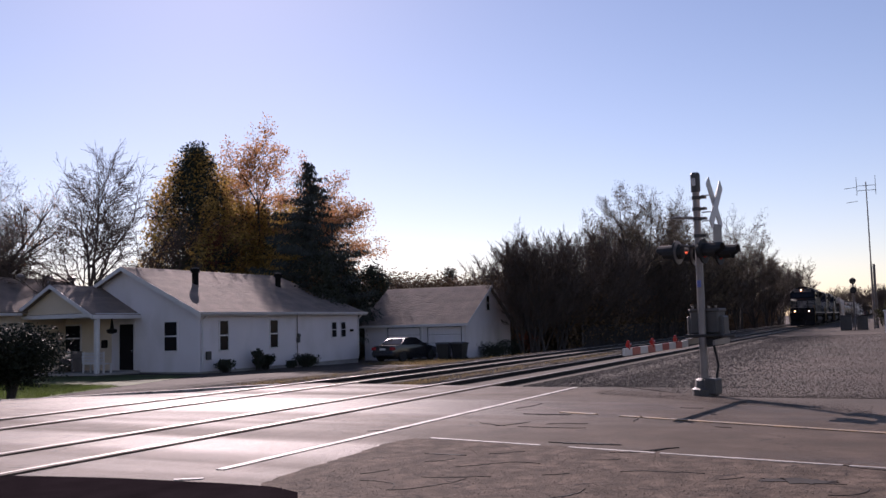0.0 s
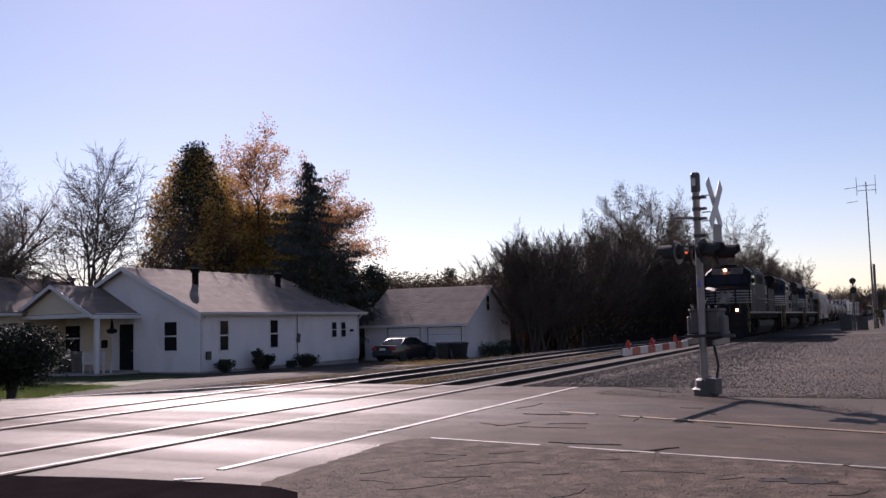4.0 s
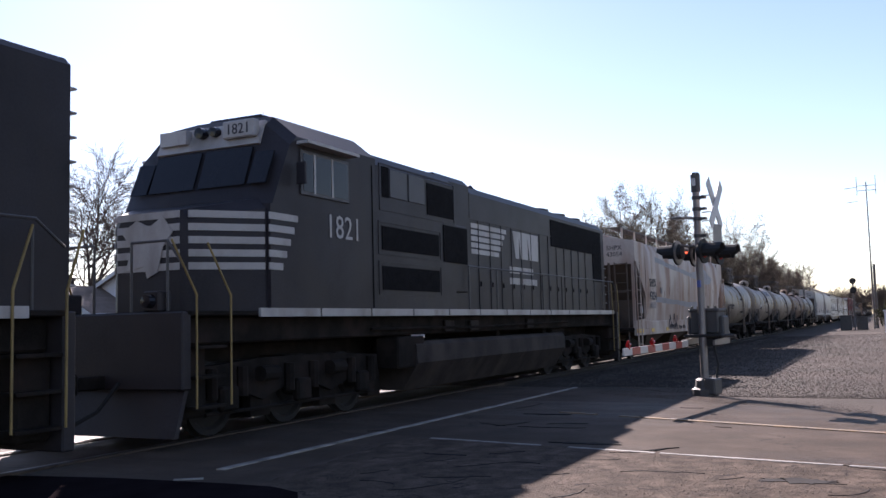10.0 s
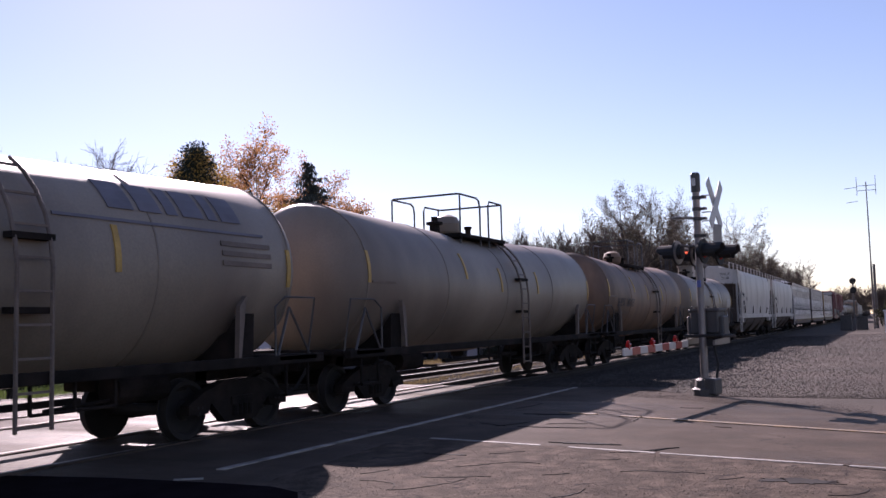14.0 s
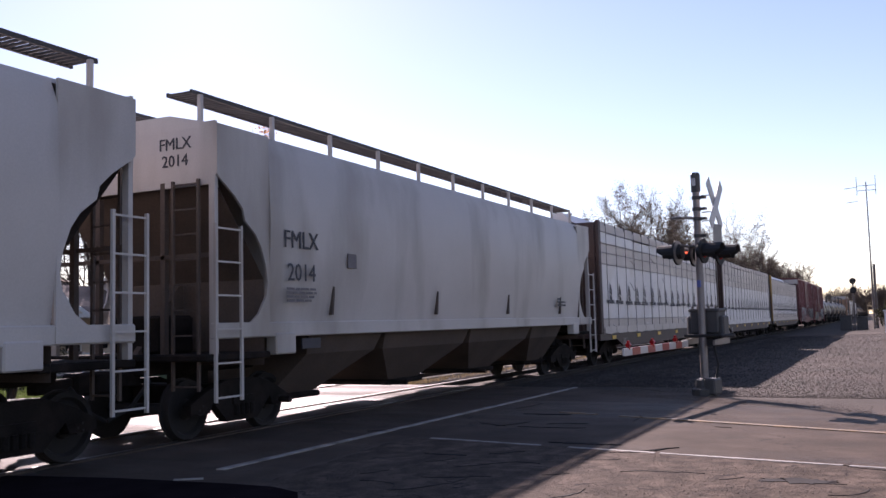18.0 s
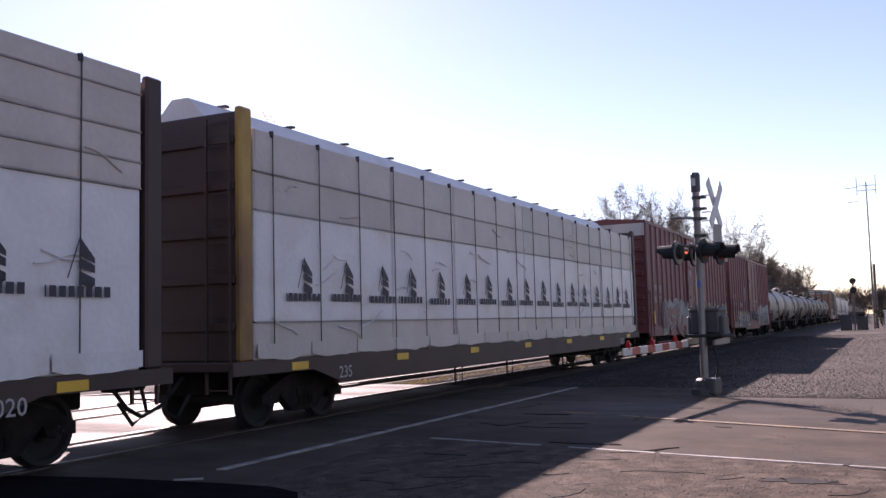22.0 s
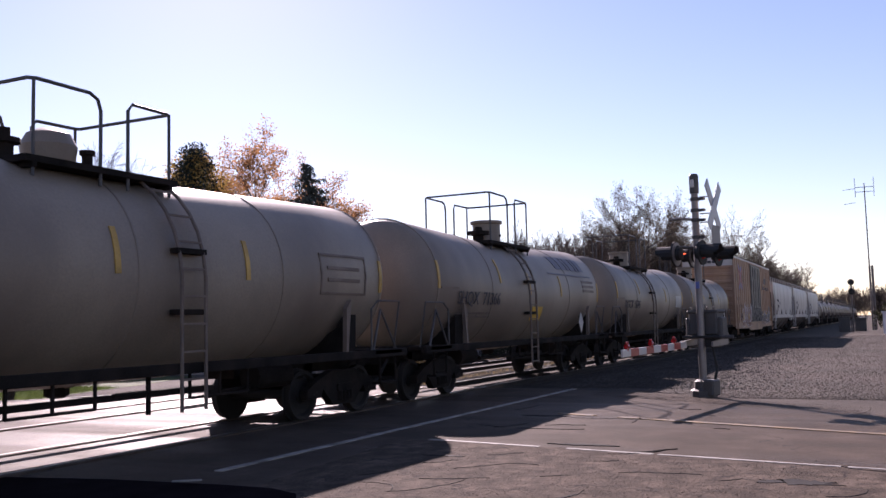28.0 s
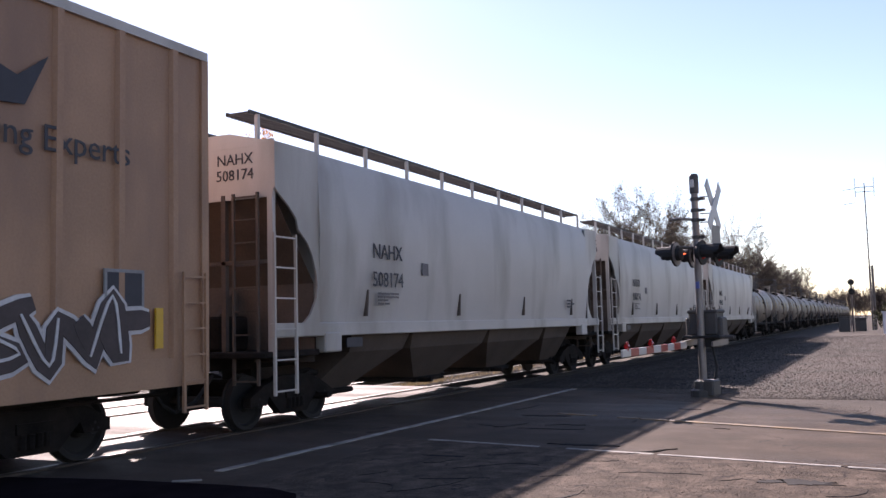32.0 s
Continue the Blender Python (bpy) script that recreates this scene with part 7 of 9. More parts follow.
    part("electric_meter", MB().lathe([(Y0 - 0.14, 0.0), (Y0 - 0.14, 0.1), (Y0, 0.1)], "y", 12, (41.8, 0, 1.1)).cbox(41.66, 41.94, Y0 - 0.08, Y0, 0.7, 1.0, 0.01), M_GREYBOX, h)
    part("utility_box", MB().cbox(34.2, 34.5, Y0 - 0.14, Y0 - 0.02, 0.1, 0.5, 0.01), M_GREYBOX, h)
    part("vent_cap", MB().cbox(47.2, 47.5, Y0 - 0.1, Y0 - 0.02, 1.2, 1.35, 0.01), M_DARKWOOD, h)
    for x, y, zb in ((36.9, 22.5, 3.7), (44.2, 22.6, 3.72)):
        fl = part("flue", MB().lathe([(zb, 0.17), (zb + 0.8, 0.17), (zb + 0.81, 0.24), (zb + 0.98, 0.24), (zb + 1.02, 0.1)], "z", 12, (x, y, 0)), M_CHIM, h, "short black metal roof flue", smooth=30)
        part("flue_rim", MB().lathe([(zb + 1.02, 0.2), (zb + 1.06, 0.2), (zb + 1.06, 0.0)], "z", 12, (x, y, 0)), M_ALU, fl)
    part("vent_pipe", MB().tube([(46.6, Y0 + 1.5, 3.1), (46.6, Y0 + 1.5, 3.6)], 0.05, 8), M_ALU, h)
    # porch
    P0, PA, PB = 31.2, 23.6, 28.5
    pe, pr, py = 2.45, 3.85, 26.05
    part("porch_floor", MB().cbox(P0 - 0.1, X0 - 0.03, PA - 0.3, PB, Z - 0.3, Z + 0.08, 0.02), M_CONC, h)
    part("porch_gable", MB().prism([(PA, pe), (PB, pe), (py, pr - 0.1)], "x", P0 - 0.02, P0 + 0.1), M_CREAM, h, "cream porch gable with lap boards")
    for i in range(7):
        zz = pe + i * 0.19
        k = 1 - (zz + 0.19 - pe) / (pr - 0.1 - pe)
        if k > 0.03:
            part("gable_board", MB().box(P0 - 0.042, P0 - 0.022, py - 2.45 * k, py + 2.45 * k, zz + 0.006, zz + 0.184), M_CREAM, h)
    roof_slope(h, (P0 - 0.4, PA - 0.3, pe - 0.1), (X0, PA - 0.3, pe - 0.1), (X0, py, pr), (P0 - 0.4, py, pr), M_SHINGLE, "porch_roof", 18)
    roof_slope(h, (P0 - 0.4, PB + 0.3, pe - 0.1), (X0 + 3, PB + 0.3, pe - 0.1), (X0 + 3, py, pr), (P0 - 0.4, py, pr), M_SHINGLE, "porch_roof", 8)
    part("porch_fascia", MB().box(P0 - 0.4, X0, PA - 0.36, PA - 0.3, pe - 0.28, pe - 0.1), M_TRIM, h)
    for yy in (PA - 0.33, PB + 0.33):
        part("porch_bargeboard", MB().add([(P0 - 0.44, yy, pe - 0.3), (P0 - 0.44, py, pr - 0.18), (P0 - 0.44, py, pr), (P0 - 0.44, yy, pe - 0.1), (P0 - 0.4, yy, pe - 0.3), (P0 - 0.4, py, pr - 0.18), (P0 - 0.4, py, pr), (P0 - 0.4, yy, pe - 0.1)],
             [(0, 1, 2, 3), (4, 7, 6, 5), (0, 4, 5, 1), (3, 2, 6, 7), (0, 3, 7, 4), (1, 5, 6, 2)]), M_TRIM, h)
    part("porch_beam", MB().cbox(P0 - 0.1, P0 + 0.1, PA - 0.25, PB + 0.2, pe - 0.22, pe - 0.02, 0.02), M_TRIM, h)
    part("porch_side_beam", MB().cbox(P0 + 0.102, X0 - 0.05, PA - 0.25, PA - 0.05, pe - 0.22, pe - 0.02, 0.02), M_TRIM, h)
    for y in (23.4, 28.5):
        part("porch_post", MB().cbox(P0 - 0.1, P0 + 0.1, y - 0.1, y + 0.1, Z + 0.08, pe - 0.22, 0.02), M_TRIM, h, "square white porch post")
    part("porch_wall", MB().box(X0 - 0.05, X0 - 0.025, 25.2, Y1, Z + 0.1, pe), M_CREAM, h, "cream porch back wall")
    window(h, "y", X0 - 0.05, 28.0, 0.6, 1.4, 1.3, -1, "porch_window")
    part("wall_lantern", MB().cbox(X0 - 0.25, X0 - 0.02, 25.45, 25.7, 0.75, 1.15, 0.03), M_DARKWOOD, h)
    part("hanging_planter", MB().lathe([(1.45, 0.05), (1.5, 0.22), (1.65, 0.26), (1.7, 0.1), (2.3, 0.01)], "z", 10, (P0 + 1.4, 23.9, 0.0)), M_DARKWOOD, h)
    # wing beyond the porch, its ridge along the house
    roof_slope(h, (18.0, 27.9, 2.6), (36.5, 27.9, 2.6), (36.5, 31.3, 4.5), (18.0, 31.3, 4.5), M_SHINGLE, "wing_roof", 22)
    roof_slope(h, (18.0, 34.7, 2.6), (36.5, 34.7, 2.6), (36.5, 31.3, 4.5), (18.0, 31.3, 4.5), M_SHINGLE, "wing_roof", 6)
    part("wing_wall", MB().box(18.4, X0 - 0.06, 28.35, 34.2, Z, 2.62), M_CREAM, h)
    part("wing_gutter", MB().box(18.0, P0 - 0.5, 27.78, 27.88, 2.44, 2.56), M_TRIM, h)
    for x in (33.0, 34.75, 36.3):
        part("roof_vent", MB().lathe([(4.2, 0.1), (4.42, 0.1), (4.43, 0.2), (4.5, 0.26), (4.6, 0.22), (4.68, 0.06), (4.69, 0.0)], "z", 12, (x, 30.75, 0)), M_ALU, h, "small shiny roof vent", smooth=40)
    part("vent_pipe", MB().tube([(32.4, 29.0, 3.15), (32.4, 29.0, 3.5)], 0.06, 8), M_ALU, h)


def porch_bench():
    b = thing("bench", "white slatted bench on the porch", "bench", pose(32.0, 24.0, -0.37))
    for i in range(4):
        part("back_slat", MB().box(-0.5 + 0.02, -0.46, -0.7, 0.7, 0.45 + i * 0.14, 0.55 + i * 0.14), M_TRIM, b)
    part("seat", MB().cbox(-0.45, 0.05, -0.7, 0.7, 0.4, 0.45, 0.01), M_TRIM, b)
    for x in (-0.43, 0.0):
        for y in (-0.65, 0.65):
            part("leg", MB().box(x - 0.03, x + 0.03, y - 0.03, y + 0.03, 0, 0.4 if x > -0.2 else 1.0), M_TRIM, b)
    c = thing("porch_chair", "brown cushioned chair in the shade of the porch", "chair", pose(32.3, 26.2, -0.37))
    part("seat", MB().cbox(-0.4, 0.3, -0.4, 0.4, 0.3, 0.48, 0.05), M_POLEW, c)
    part("backrest", MB().cbox(0.2, 0.35, -0.4, 0.4, 0.48, 1.0, 0.05), M_POLEW, c)
    for y in (-0.4, 0.4):
        part("armrest", MB().cbox(-0.4, 0.3, y - 0.06, y + 0.06, 0.0, 0.68, 0.03), M_POLEW, c)


def garage():
    g = thing("garage", "white garage with two doors and a steep brown shingle roof", "garage")
    X0, X1, Y0, Y1, Z, E, RZ = 51.78, 59.3, 13.96, 21.25, -0.78, 1.62, 4.0
    xm = (X0 + X1) / 2
    part("wall", MB().box(X0, X1, Y0, Y1, Z - 0.2, E), M_SIDING, g, "white painted walls")
    part("gable", MB().prism([(X0, E), (X1, E), (xm, RZ - 0.1)], "y", Y0, Y0 + 0.2), M_SIDING, g)
    part("gable", MB().prism([(X0, E), (X1, E), (xm, RZ - 0.1)], "y", Y1 - 0.2, Y1), M_SIDING, g)
    z = Z
    while z < RZ - 0.35:
        half = (xm - X0) if z + 0.2 <= E else (xm - X0) * max(0.02, 1 - (z + 0.2 - E) / (RZ - 0.12 - E))
        part("siding_board", MB().prism([(Y0 - 0.022, z), (Y0, z), (Y0, z + 0.2), (Y0 - 0.006, z + 0.2)], "x", xm - half, xm + half), M_SIDING, g)
        z += 0.2
    for c in (18.3, 15.4):
        d = part("garage_door", MB().cbox(X0 - 0.03, X0, c - 1.2, c + 1.2, Z, 1.35, 0.01), M_SIDING, g, "white panelled garage door")
        for r in range(4):
            for k in range(4):
                part("door_panel", MB().cbox(X0 - 0.045, X0 - 0.028, c - 1.12 + k * 0.57, c - 0.63 + k * 0.57, Z + 0.08 + r * 0.53, Z + 0.5 + r * 0.53, 0.008), M_SIDING, d)
        for s in (-1, 1):
            part("door_jamb", MB().box(X0 - 0.05, X0, c + s * 1.26 - 0.06, c + s * 1.26 + 0.06, Z, 1.35), M_TRIM, d)
        part("door_head", MB().box(X0 - 0.09, X0, c - 1.38, c + 1.38, 1.40, 1.54), M_TRIM, d)
        # dark strips laid on the door for the shadow in its edge gaps
        for s in (-1, 1):
            part("door_gap", MB().box(X0 - 0.036, X0 - 0.031, c + s * 1.175 - 0.025, c + s * 1.175 + 0.025, Z, 1.35), M_DARKWOOD, d)
        part("door_gap", MB().box(X0 - 0.036, X0 - 0.031, c - 1.2, c + 1.2, 1.30, 1.35), M_DARKWOOD, d)
        for r in range(1, 4):
            part("panel_joint", MB().box(X0 - 0.035, X0 - 0.031, c - 1.15, c + 1.15, Z + 0.035 + r * 0.53, Z + 0.055 + r * 0.53), M_POLEW, d)
    roof_slope(g, (X0 - 0.35, Y0 - 0.3, E - 0.1), (X0 - 0.35, Y1 + 0.3, E - 0.1), (xm, Y1 + 0.3, RZ), (xm, Y0 - 0.3, RZ), M_SHINGLE, rows=28)
    roof_slope(g, (X1 + 0.35, Y0 - 0.3, E - 0.1), (X1 + 0.35, Y1 + 0.3, E - 0.1), (xm, Y1 + 0.3, RZ), (xm, Y0 - 0.3, RZ), M_SHINGLE, rows=8)
    part("fascia", MB().box(X0 - 0.38, X0 - 0.33, Y0 - 0.3, Y1 + 0.3, E - 0.26, E - 0.1), M_TRIM, g)
    for xx in (X0 - 0.35, X1 + 0.35):
        part("bargeboard", MB().add([(xx, Y0 - 0.33, E - 0.3), (xm, Y0 - 0.33, RZ - 0.2), (xm, Y0 - 0.33, RZ), (xx, Y0 - 0.33, E - 0.1), (xx, Y0 - 0.3, E - 0.3), (xm, Y0 - 0.3, RZ - 0.2), (xm, Y0 - 0.3, RZ), (xx, Y0 - 0.3, E - 0.1)],
             [(0, 1, 2, 3), (4, 7, 6, 5), (0, 4, 5, 1), (3, 2, 6, 7), (0, 3, 7, 4), (1, 5, 6, 2)]), M_TRIM, g)
    window(g, "x", Y0, xm - 0.15, 2.35, 0.5, 0.95, -1, "gable_window")


def sedan():
    """Dark parked sedan, its nose toward the garage (+x)."""
    c = thing("car", "dark parked sedan on the driveway before the garage", "car", pose(46.7, 17.0, -0.66, 0, 0, -8))
    sec = []
    for x, zl, zh, w in ((0.0, 0.35, 0.78, 0.74), (0.1, 0.28, 0.98, 0.82), (0.7, 0.25, 1.02, 0.88), (1.3, 0.22, 1.0, 0.9), (3.1, 0.22, 0.98, 0.9), (3.7, 0.22, 0.92, 0.88), (4.4, 0.25, 0.76, 0.84), (4.65, 0.34, 0.6, 0.7)):
        sec.append([(x, -w * 0.94, zl), (x, w * 0.94, zl), (x, w, (zl + zh) / 2), (x, w * 0.93, zh), (x, -w * 0.93, zh), (x, -w, (zl + zh) / 2)])
    part("body", MB().loft(sec), M_CARPAINT, c, "glossy dark body", smooth=35)
    cab = []
    for x, z, w in ((0.72, 1.0, 0.78), (1.35, 1.38, 0.64), (1.9, 1.45, 0.62), (2.5, 1.42, 0.62), (3.35, 0.97, 0.76)):
        cab.append([(x, -0.80, 0.94), (x, 0.80, 0.94), (x, w, z), (x, -w, z)])
    part("cabin", MB().loft(cab), M_CARPAINT, c, smooth=35)
    part("rear_window", MB().add([(0.76, -0.66, 1.05), (0.76, 0.66, 1.05), (1.3, 0.56, 1.37), (1.3, -0.56, 1.37), (0.8, -0.66, 1.03), (0.8, 0.66, 1.03), (1.33, 0.56, 1.34), (1.33, -0.56, 1.34)], [(0, 3, 2, 1), (4, 5, 6, 7), (0, 1, 5, 4), (2, 3, 7, 6), (0, 4, 7, 3), (1, 2, 6, 5)]), M_GLASS, c)
    for s in (-1, 1):
        part("side_window", MB().add([(1.05, s * 0.80, 1.0), (2.1, s * 0.80, 1.0), (2.1, s * 0.655, 1.36), (1.5, s * 0.66, 1.35), (1.05, s * 0.77, 1.0), (2.1, s * 0.77, 1.0), (2.1, s * 0.62, 1.36), (1.5, s * 0.62, 1.35)], [(0, 1, 2, 3), (7, 6, 5, 4), (0, 4, 5, 1), (2, 6, 7, 3), (1, 5, 6, 2), (3, 7, 4, 0)]), M_GLASS, c)
        part("side_window", MB().add([(2.18, s * 0.80, 1.0), (3.1, s * 0.80, 1.0), (2.55, s * 0.655, 1.34), (2.18, s * 0.655, 1.36), (2.18, s * 0.77, 1.0), (3.1, s * 0.77, 1.0), (2.55, s * 0.62, 1.34), (2.18, s * 0.62, 1.36)], [(0, 1, 2, 3), (7, 6, 5, 4), (0, 4, 5, 1), (2, 6, 7, 3), (1, 5, 6, 2), (3, 7, 4, 0)]), M_GLASS, c)
        part("tail_light", MB().cbox(-0.01, 0.14, min(s * 0.5, s * 0.84), max(s * 0.5, s * 0.84), 0.72, 0.9, 0.02), M_TAIL, c)
        part("mirror", MB().cbox(2.95, 3.15, min(s * 0.86, s * 1.02), max(s * 0.86, s * 1.02), 0.95, 1.08, 0.03), M_CARPAINT, c)
        for x in (0.85, 3.75):
            w = part("wheel", MB().lathe([(s * 0.68, 0.2), (s * 0.68, 0.3), (s * 0.72, 0.325), (s * 0.86, 0.325), (s * 0.9, 0.3), (s * 0.9, 0.21)], "y", 20, (x, 0, 0.325)), M_TYRE, c, smooth=30)
            part("rim", MB().lathe([(s * 0.84, 0.0), (s * 0.87, 0.05), (s * 0.86, 0.2), (s * 0.89, 0.215)], "y", 12, (x, 0, 0.325)), M_RIM, w)
    part("bumper", MB().cbox(-0.08, 0.2, -0.82, 0.82, 0.36, 0.62, 0.06), M_CARPAINT, c)
    part("plate", MB().box(-0.03, 0.02, -0.2, 0.2, 0.72, 0.84), M_TRIM, c, "pale blank plate")
    part("underbody", MB().box(0.3, 4.4, -0.7, 0.7, 0.18, 0.3), M_TYRE, c)


def wheeled_bin(x, y, rz):
    b = thing("wheelie_bin", "dark plastic wheeled rubbish bin", "bin", pose(x, y, lift(x, y), 0, 0, rz), "rubbish bins by the garage")
    part("bin_body", MB().loft([[(-0.28, -0.3, 0.06), (0.28, -0.3, 0.06), (0.28, 0.3, 0.06), (-0.28, 0.3, 0.06)], [(-0.38, -0.4, 1.0), (0.38, -0.4, 1.0), (0.38, 0.4, 1.0), (-0.38, 0.4, 1.0)]]), M_BIN, b)
    part("lid", MB().prism([(-0.42, 1.0), (0.45, 1.0), (0.44, 1.07), (-0.2, 1.14), (-0.42, 1.06)], "y", -0.43, 0.43), M_BIN, b, "glossy closed lid")
    part("handle", MB().tube([(0.46, -0.35, 1.02), (0.5, -0.35, 1.02), (0.5, 0.35, 1.02), (0.46, 0.35, 1.02)], 0.02, 6), M_BIN, b)
    for s in (-1, 1):
        part("wheel", MB().lathe([(s * 0.3, 0.02), (s * 0.3, 0.14), (s * 0.36, 0.14), (s * 0.36, 0.02)], "y", 12, (0.3, 0, 0.12)), M_TYRE, b)


def crossing_signal():
    """Level-crossing mast with crossbuck, flashing lights, gate mechanism and lowered arm."""
    s = thing("crossing_signal", "grey crossing signal mast with crossbuck, lights and lowered gate arm", "crossing signal", pose(18.84, -6.34, -0.03, 0, 0, -12))
    part("base", MB().lathe([(-0.1, 0.26), (0.12, 0.26), (0.16, 0.2), (0.30, 0.18), (0.34, 0.12)], "z", 10).cbox(-0.2, 0.2, -0.28, -0.05, 0.02, 0.34, 0.03), M_GREYBOX, s, "cast junction box base")
    part("mast", MB().lathe([(0.2, 0.075), (4.5, 0.07)], "z", 16), M_ALU, s, "aluminium mast pole", smooth=40)
    part("bell", MB().lathe([(4.1, 0.085), (4.12, 0.095), (4.46, 0.095), (4.5, 0.07), (4.5, 0.0)], "z", 14), M_GREYBOX, s)
    part("bell_mark", MB().cbox(-0.105, -0.085, -0.035, 0.035, 4.22, 4.38, 0.008), M_GATEW, s)
    for z in (3.98, 3.75, 3.55, 3.2):
        part("clamp", MB().lathe([(z - 0.035, 0.09), (z + 0.035, 0.09)], "z", 14).box(-0.05, 0.05, -0.2, -0.05, z - 0.025, z + 0.025), M_GREYBOX, s)
    for z in (4.02, 3.68, 3.5):
        part("sign_bracket", MB().tube([(0, -0.1, z), (0.1, -0.34, z)], 0.012, 6), M_ALU, s)
    # crossbuck and count plate face along the road
    for k, a in enumerate((47, -47)):
        ob = part("crossbuck_blade", MB().cbox(-0.61, 0.61, -0.012, 0.012, -0.115, 0.115, 0.005), M_GATEW, s, "white crossbuck blade")
        ob.matrix_basis = pose(0.1, -0.34 - 0.03 * k, 3.82, 0, 0, 5) @ pose(0, 0, 0, 0, a, 0)
    part("track_count_sign", MB().cbox(-0.12, 0.32, -0.38, -0.36, 3.05, 3.42, 0.005), M_ALU, s)
    part("side_arm", MB().tube([(0, 0.05, 3.57), (-0.25, 0.35, 3.6)], 0.03, 8).cbox(-0.3, -0.1, 0.2, 0.45, 3.56, 3.6, 0.01), M_ALU, s)
    for d in (-1, 1):
        part("light_arm", MB().tube([(-0.5, d * 0.2, 3.0), (0.5, d * 0.2, 3.0)], 0.03, 8).tube([(0, 0, 3.0), (0, d * 0.2, 3.0)], 0.03, 8), M_GREYBOX, s)
        for k, x in enumerate((-0.42, 0.42)):
            yc, zc = d * 0.26, 2.86
            h = part("flashing_light", MB().lathe([(yc, 0.0), (yc, 0.25), (yc + d * 0.03, 0.25), (yc + d * 0.03, 0.14), (yc - d * 0.1, 0.13), (yc - d * 0.12, 0.0)], "y", 20, (x, 0, zc)), M_SIGBLK, s, "black round signal light head")
            hood = MB()
            pts = []
            for j in range(11):
                t = math.pi * (j / 10) * 1.5 - 0.25 * math.pi
                pts.append((math.cos(t) * 0.15, math.sin(t) * 0.15))
            for (a, b), (c, e) in zip(pts, pts[1:]):
                ring = [(a, b), (c, e), (c * 1.05, e * 1.05), (a * 1.05, b * 1.05)]
                hood.loft([[(x + u, yc + d * 0.03, zc + w) for u, w in ring], [(x + u, yc + d * (0.40 if w > 0 else 0.28), zc + w) for u, w in ring]])
            part("hood", hood, M_SIGBLK, h)
            part("lens", MB().lathe([(yc + d * 0.03, 0.14), (yc + d * 0.06, 0.12), (yc + d * 0.07, 0.0)], "y", 16, (x, 0, zc)), M_TAIL, h, "red signal lens")
            if d > 0:
                part("backboard", MB().lathe([(yc - 0.004, 0.0), (yc - 0.004, 0.235), (yc - 0.012, 0.235), (yc - 0.012, 0.0)], "y", 20, (x, 0, zc)), M_ALU, h, "pale grey back of the light head")
            if d > 0 and k == 0:
                part("peep_lamp", MB().lathe([(yc - 0.15, 0.0), (yc - 0.15, 0.01), (yc - 0.1, 0.013)], "y", 10, (x + 0.1, 0, zc)), M_REDLAMP, h, "small lit amber peep lamp")
    part("number_tag", MB().cbox(-0.1, -0.08, -0.05, 0.03, 2.16, 2.3, 0.005), M_BLUE, s)
    # gate mechanism
    part("mechanism", MB().cbox(0.09, 0.5, -0.3, 0.3, 1.22, 1.7, 0.03), M_GREYBOX, s, "grey gate mechanism box")
    part("mechanism_lid", MB().cbox(0.07, 0.52, -0.32, 0.32, 1.66, 1.73, 0.02), M_GREYBOX, s)
    part("support_frame", MB().cbox(-0.1, 0.5, -0.42, 0.36, 1.16, 1.215, 0.01).cbox(0.0, 0.4, -0.3, 0.05, 0.98, 1.15, 0.02), M_SIGBLK, s)
    for yy in (-0.25, -0.1, 0.12, 0.24):
        part("bolt", MB().lathe([(1.73, 0.025), (1.78, 0.025), (1.79, 0.0)], "z", 6, (0.12, yy, 0)), M_RAILTOP, s)
    for yy in (0.32, -0.34):
        part("counterweight_arm", MB().prism([(-0.3, 1.0), (0.5, 1.02), (0.55, 1.22), (0.3, 1.5), (0.22, 1.5), (0.4, 1.15), (-0.3, 1.1)], "y", yy - 0.02, yy + 0.02), M_ALU, s, "flat steel counterweight arm")
        part("counterweight", MB().cbox(0.12, 0.42, yy - 0.06, yy + 0.06, 1.16, 1.58, 0.03), M_GREYBOX, s)
    part("gate_shaft", MB().tube([(0, 0.34, 1.18), (0, -0.66, 1.18)], 0.035, 8), M_GREYBOX, s)
    part("conduit", MB().tube([(0.06, -0.2, 0.98), (0.1, -0.26, 0.6), (0.05, -0.2, 0.25)], 0.025, 6), M_SIGBLK, s)
    # arm reaching over the near lane
    L = 3.65
    for i in range(9):
        a0, a1 = 0.15 + i * (L - 0.15) / 9, 0.15 + (i + 1) * (L - 0.15) / 9
        pc = part("arm_section", MB().cbox(-a1, -a0, -0.018, 0.018, 1.0, 1.13, 0.005), M_GATER if i % 2 else M_GATEW, s, "red reflective arm section" if i % 2 else "white reflective arm section")
        pc.matrix_basis = pose(0, 0.28, -0.03, 0, 0, 5.5) @ pose(0, 0, 0, 0, -0.6, 0)
    for k, d in enumerate((0.9, 2.2, 3.4)):
        lm = part("arm_light", MB().lathe([(-0.04, 0.0), (-0.04, 0.042), (0.04, 0.042), (0.04, 0.0)], "x", 12, (-d, 0, 1.18)).lathe([(1.215, 0.03), (1.25, 0.03), (1.26, 0.0)], "z", 8, (-d, 0, 0)).box(-d - 0.03, -d + 0.03, -0.02, 0.02, 1.1, 1.16), M_TAIL, s, "small red gate arm lamp")
        lm.matrix_basis = pose(0, 0.28, -0.03, 0, 0, 5.5) @ pose(0, 0, 0, 0, -0.6, 0)


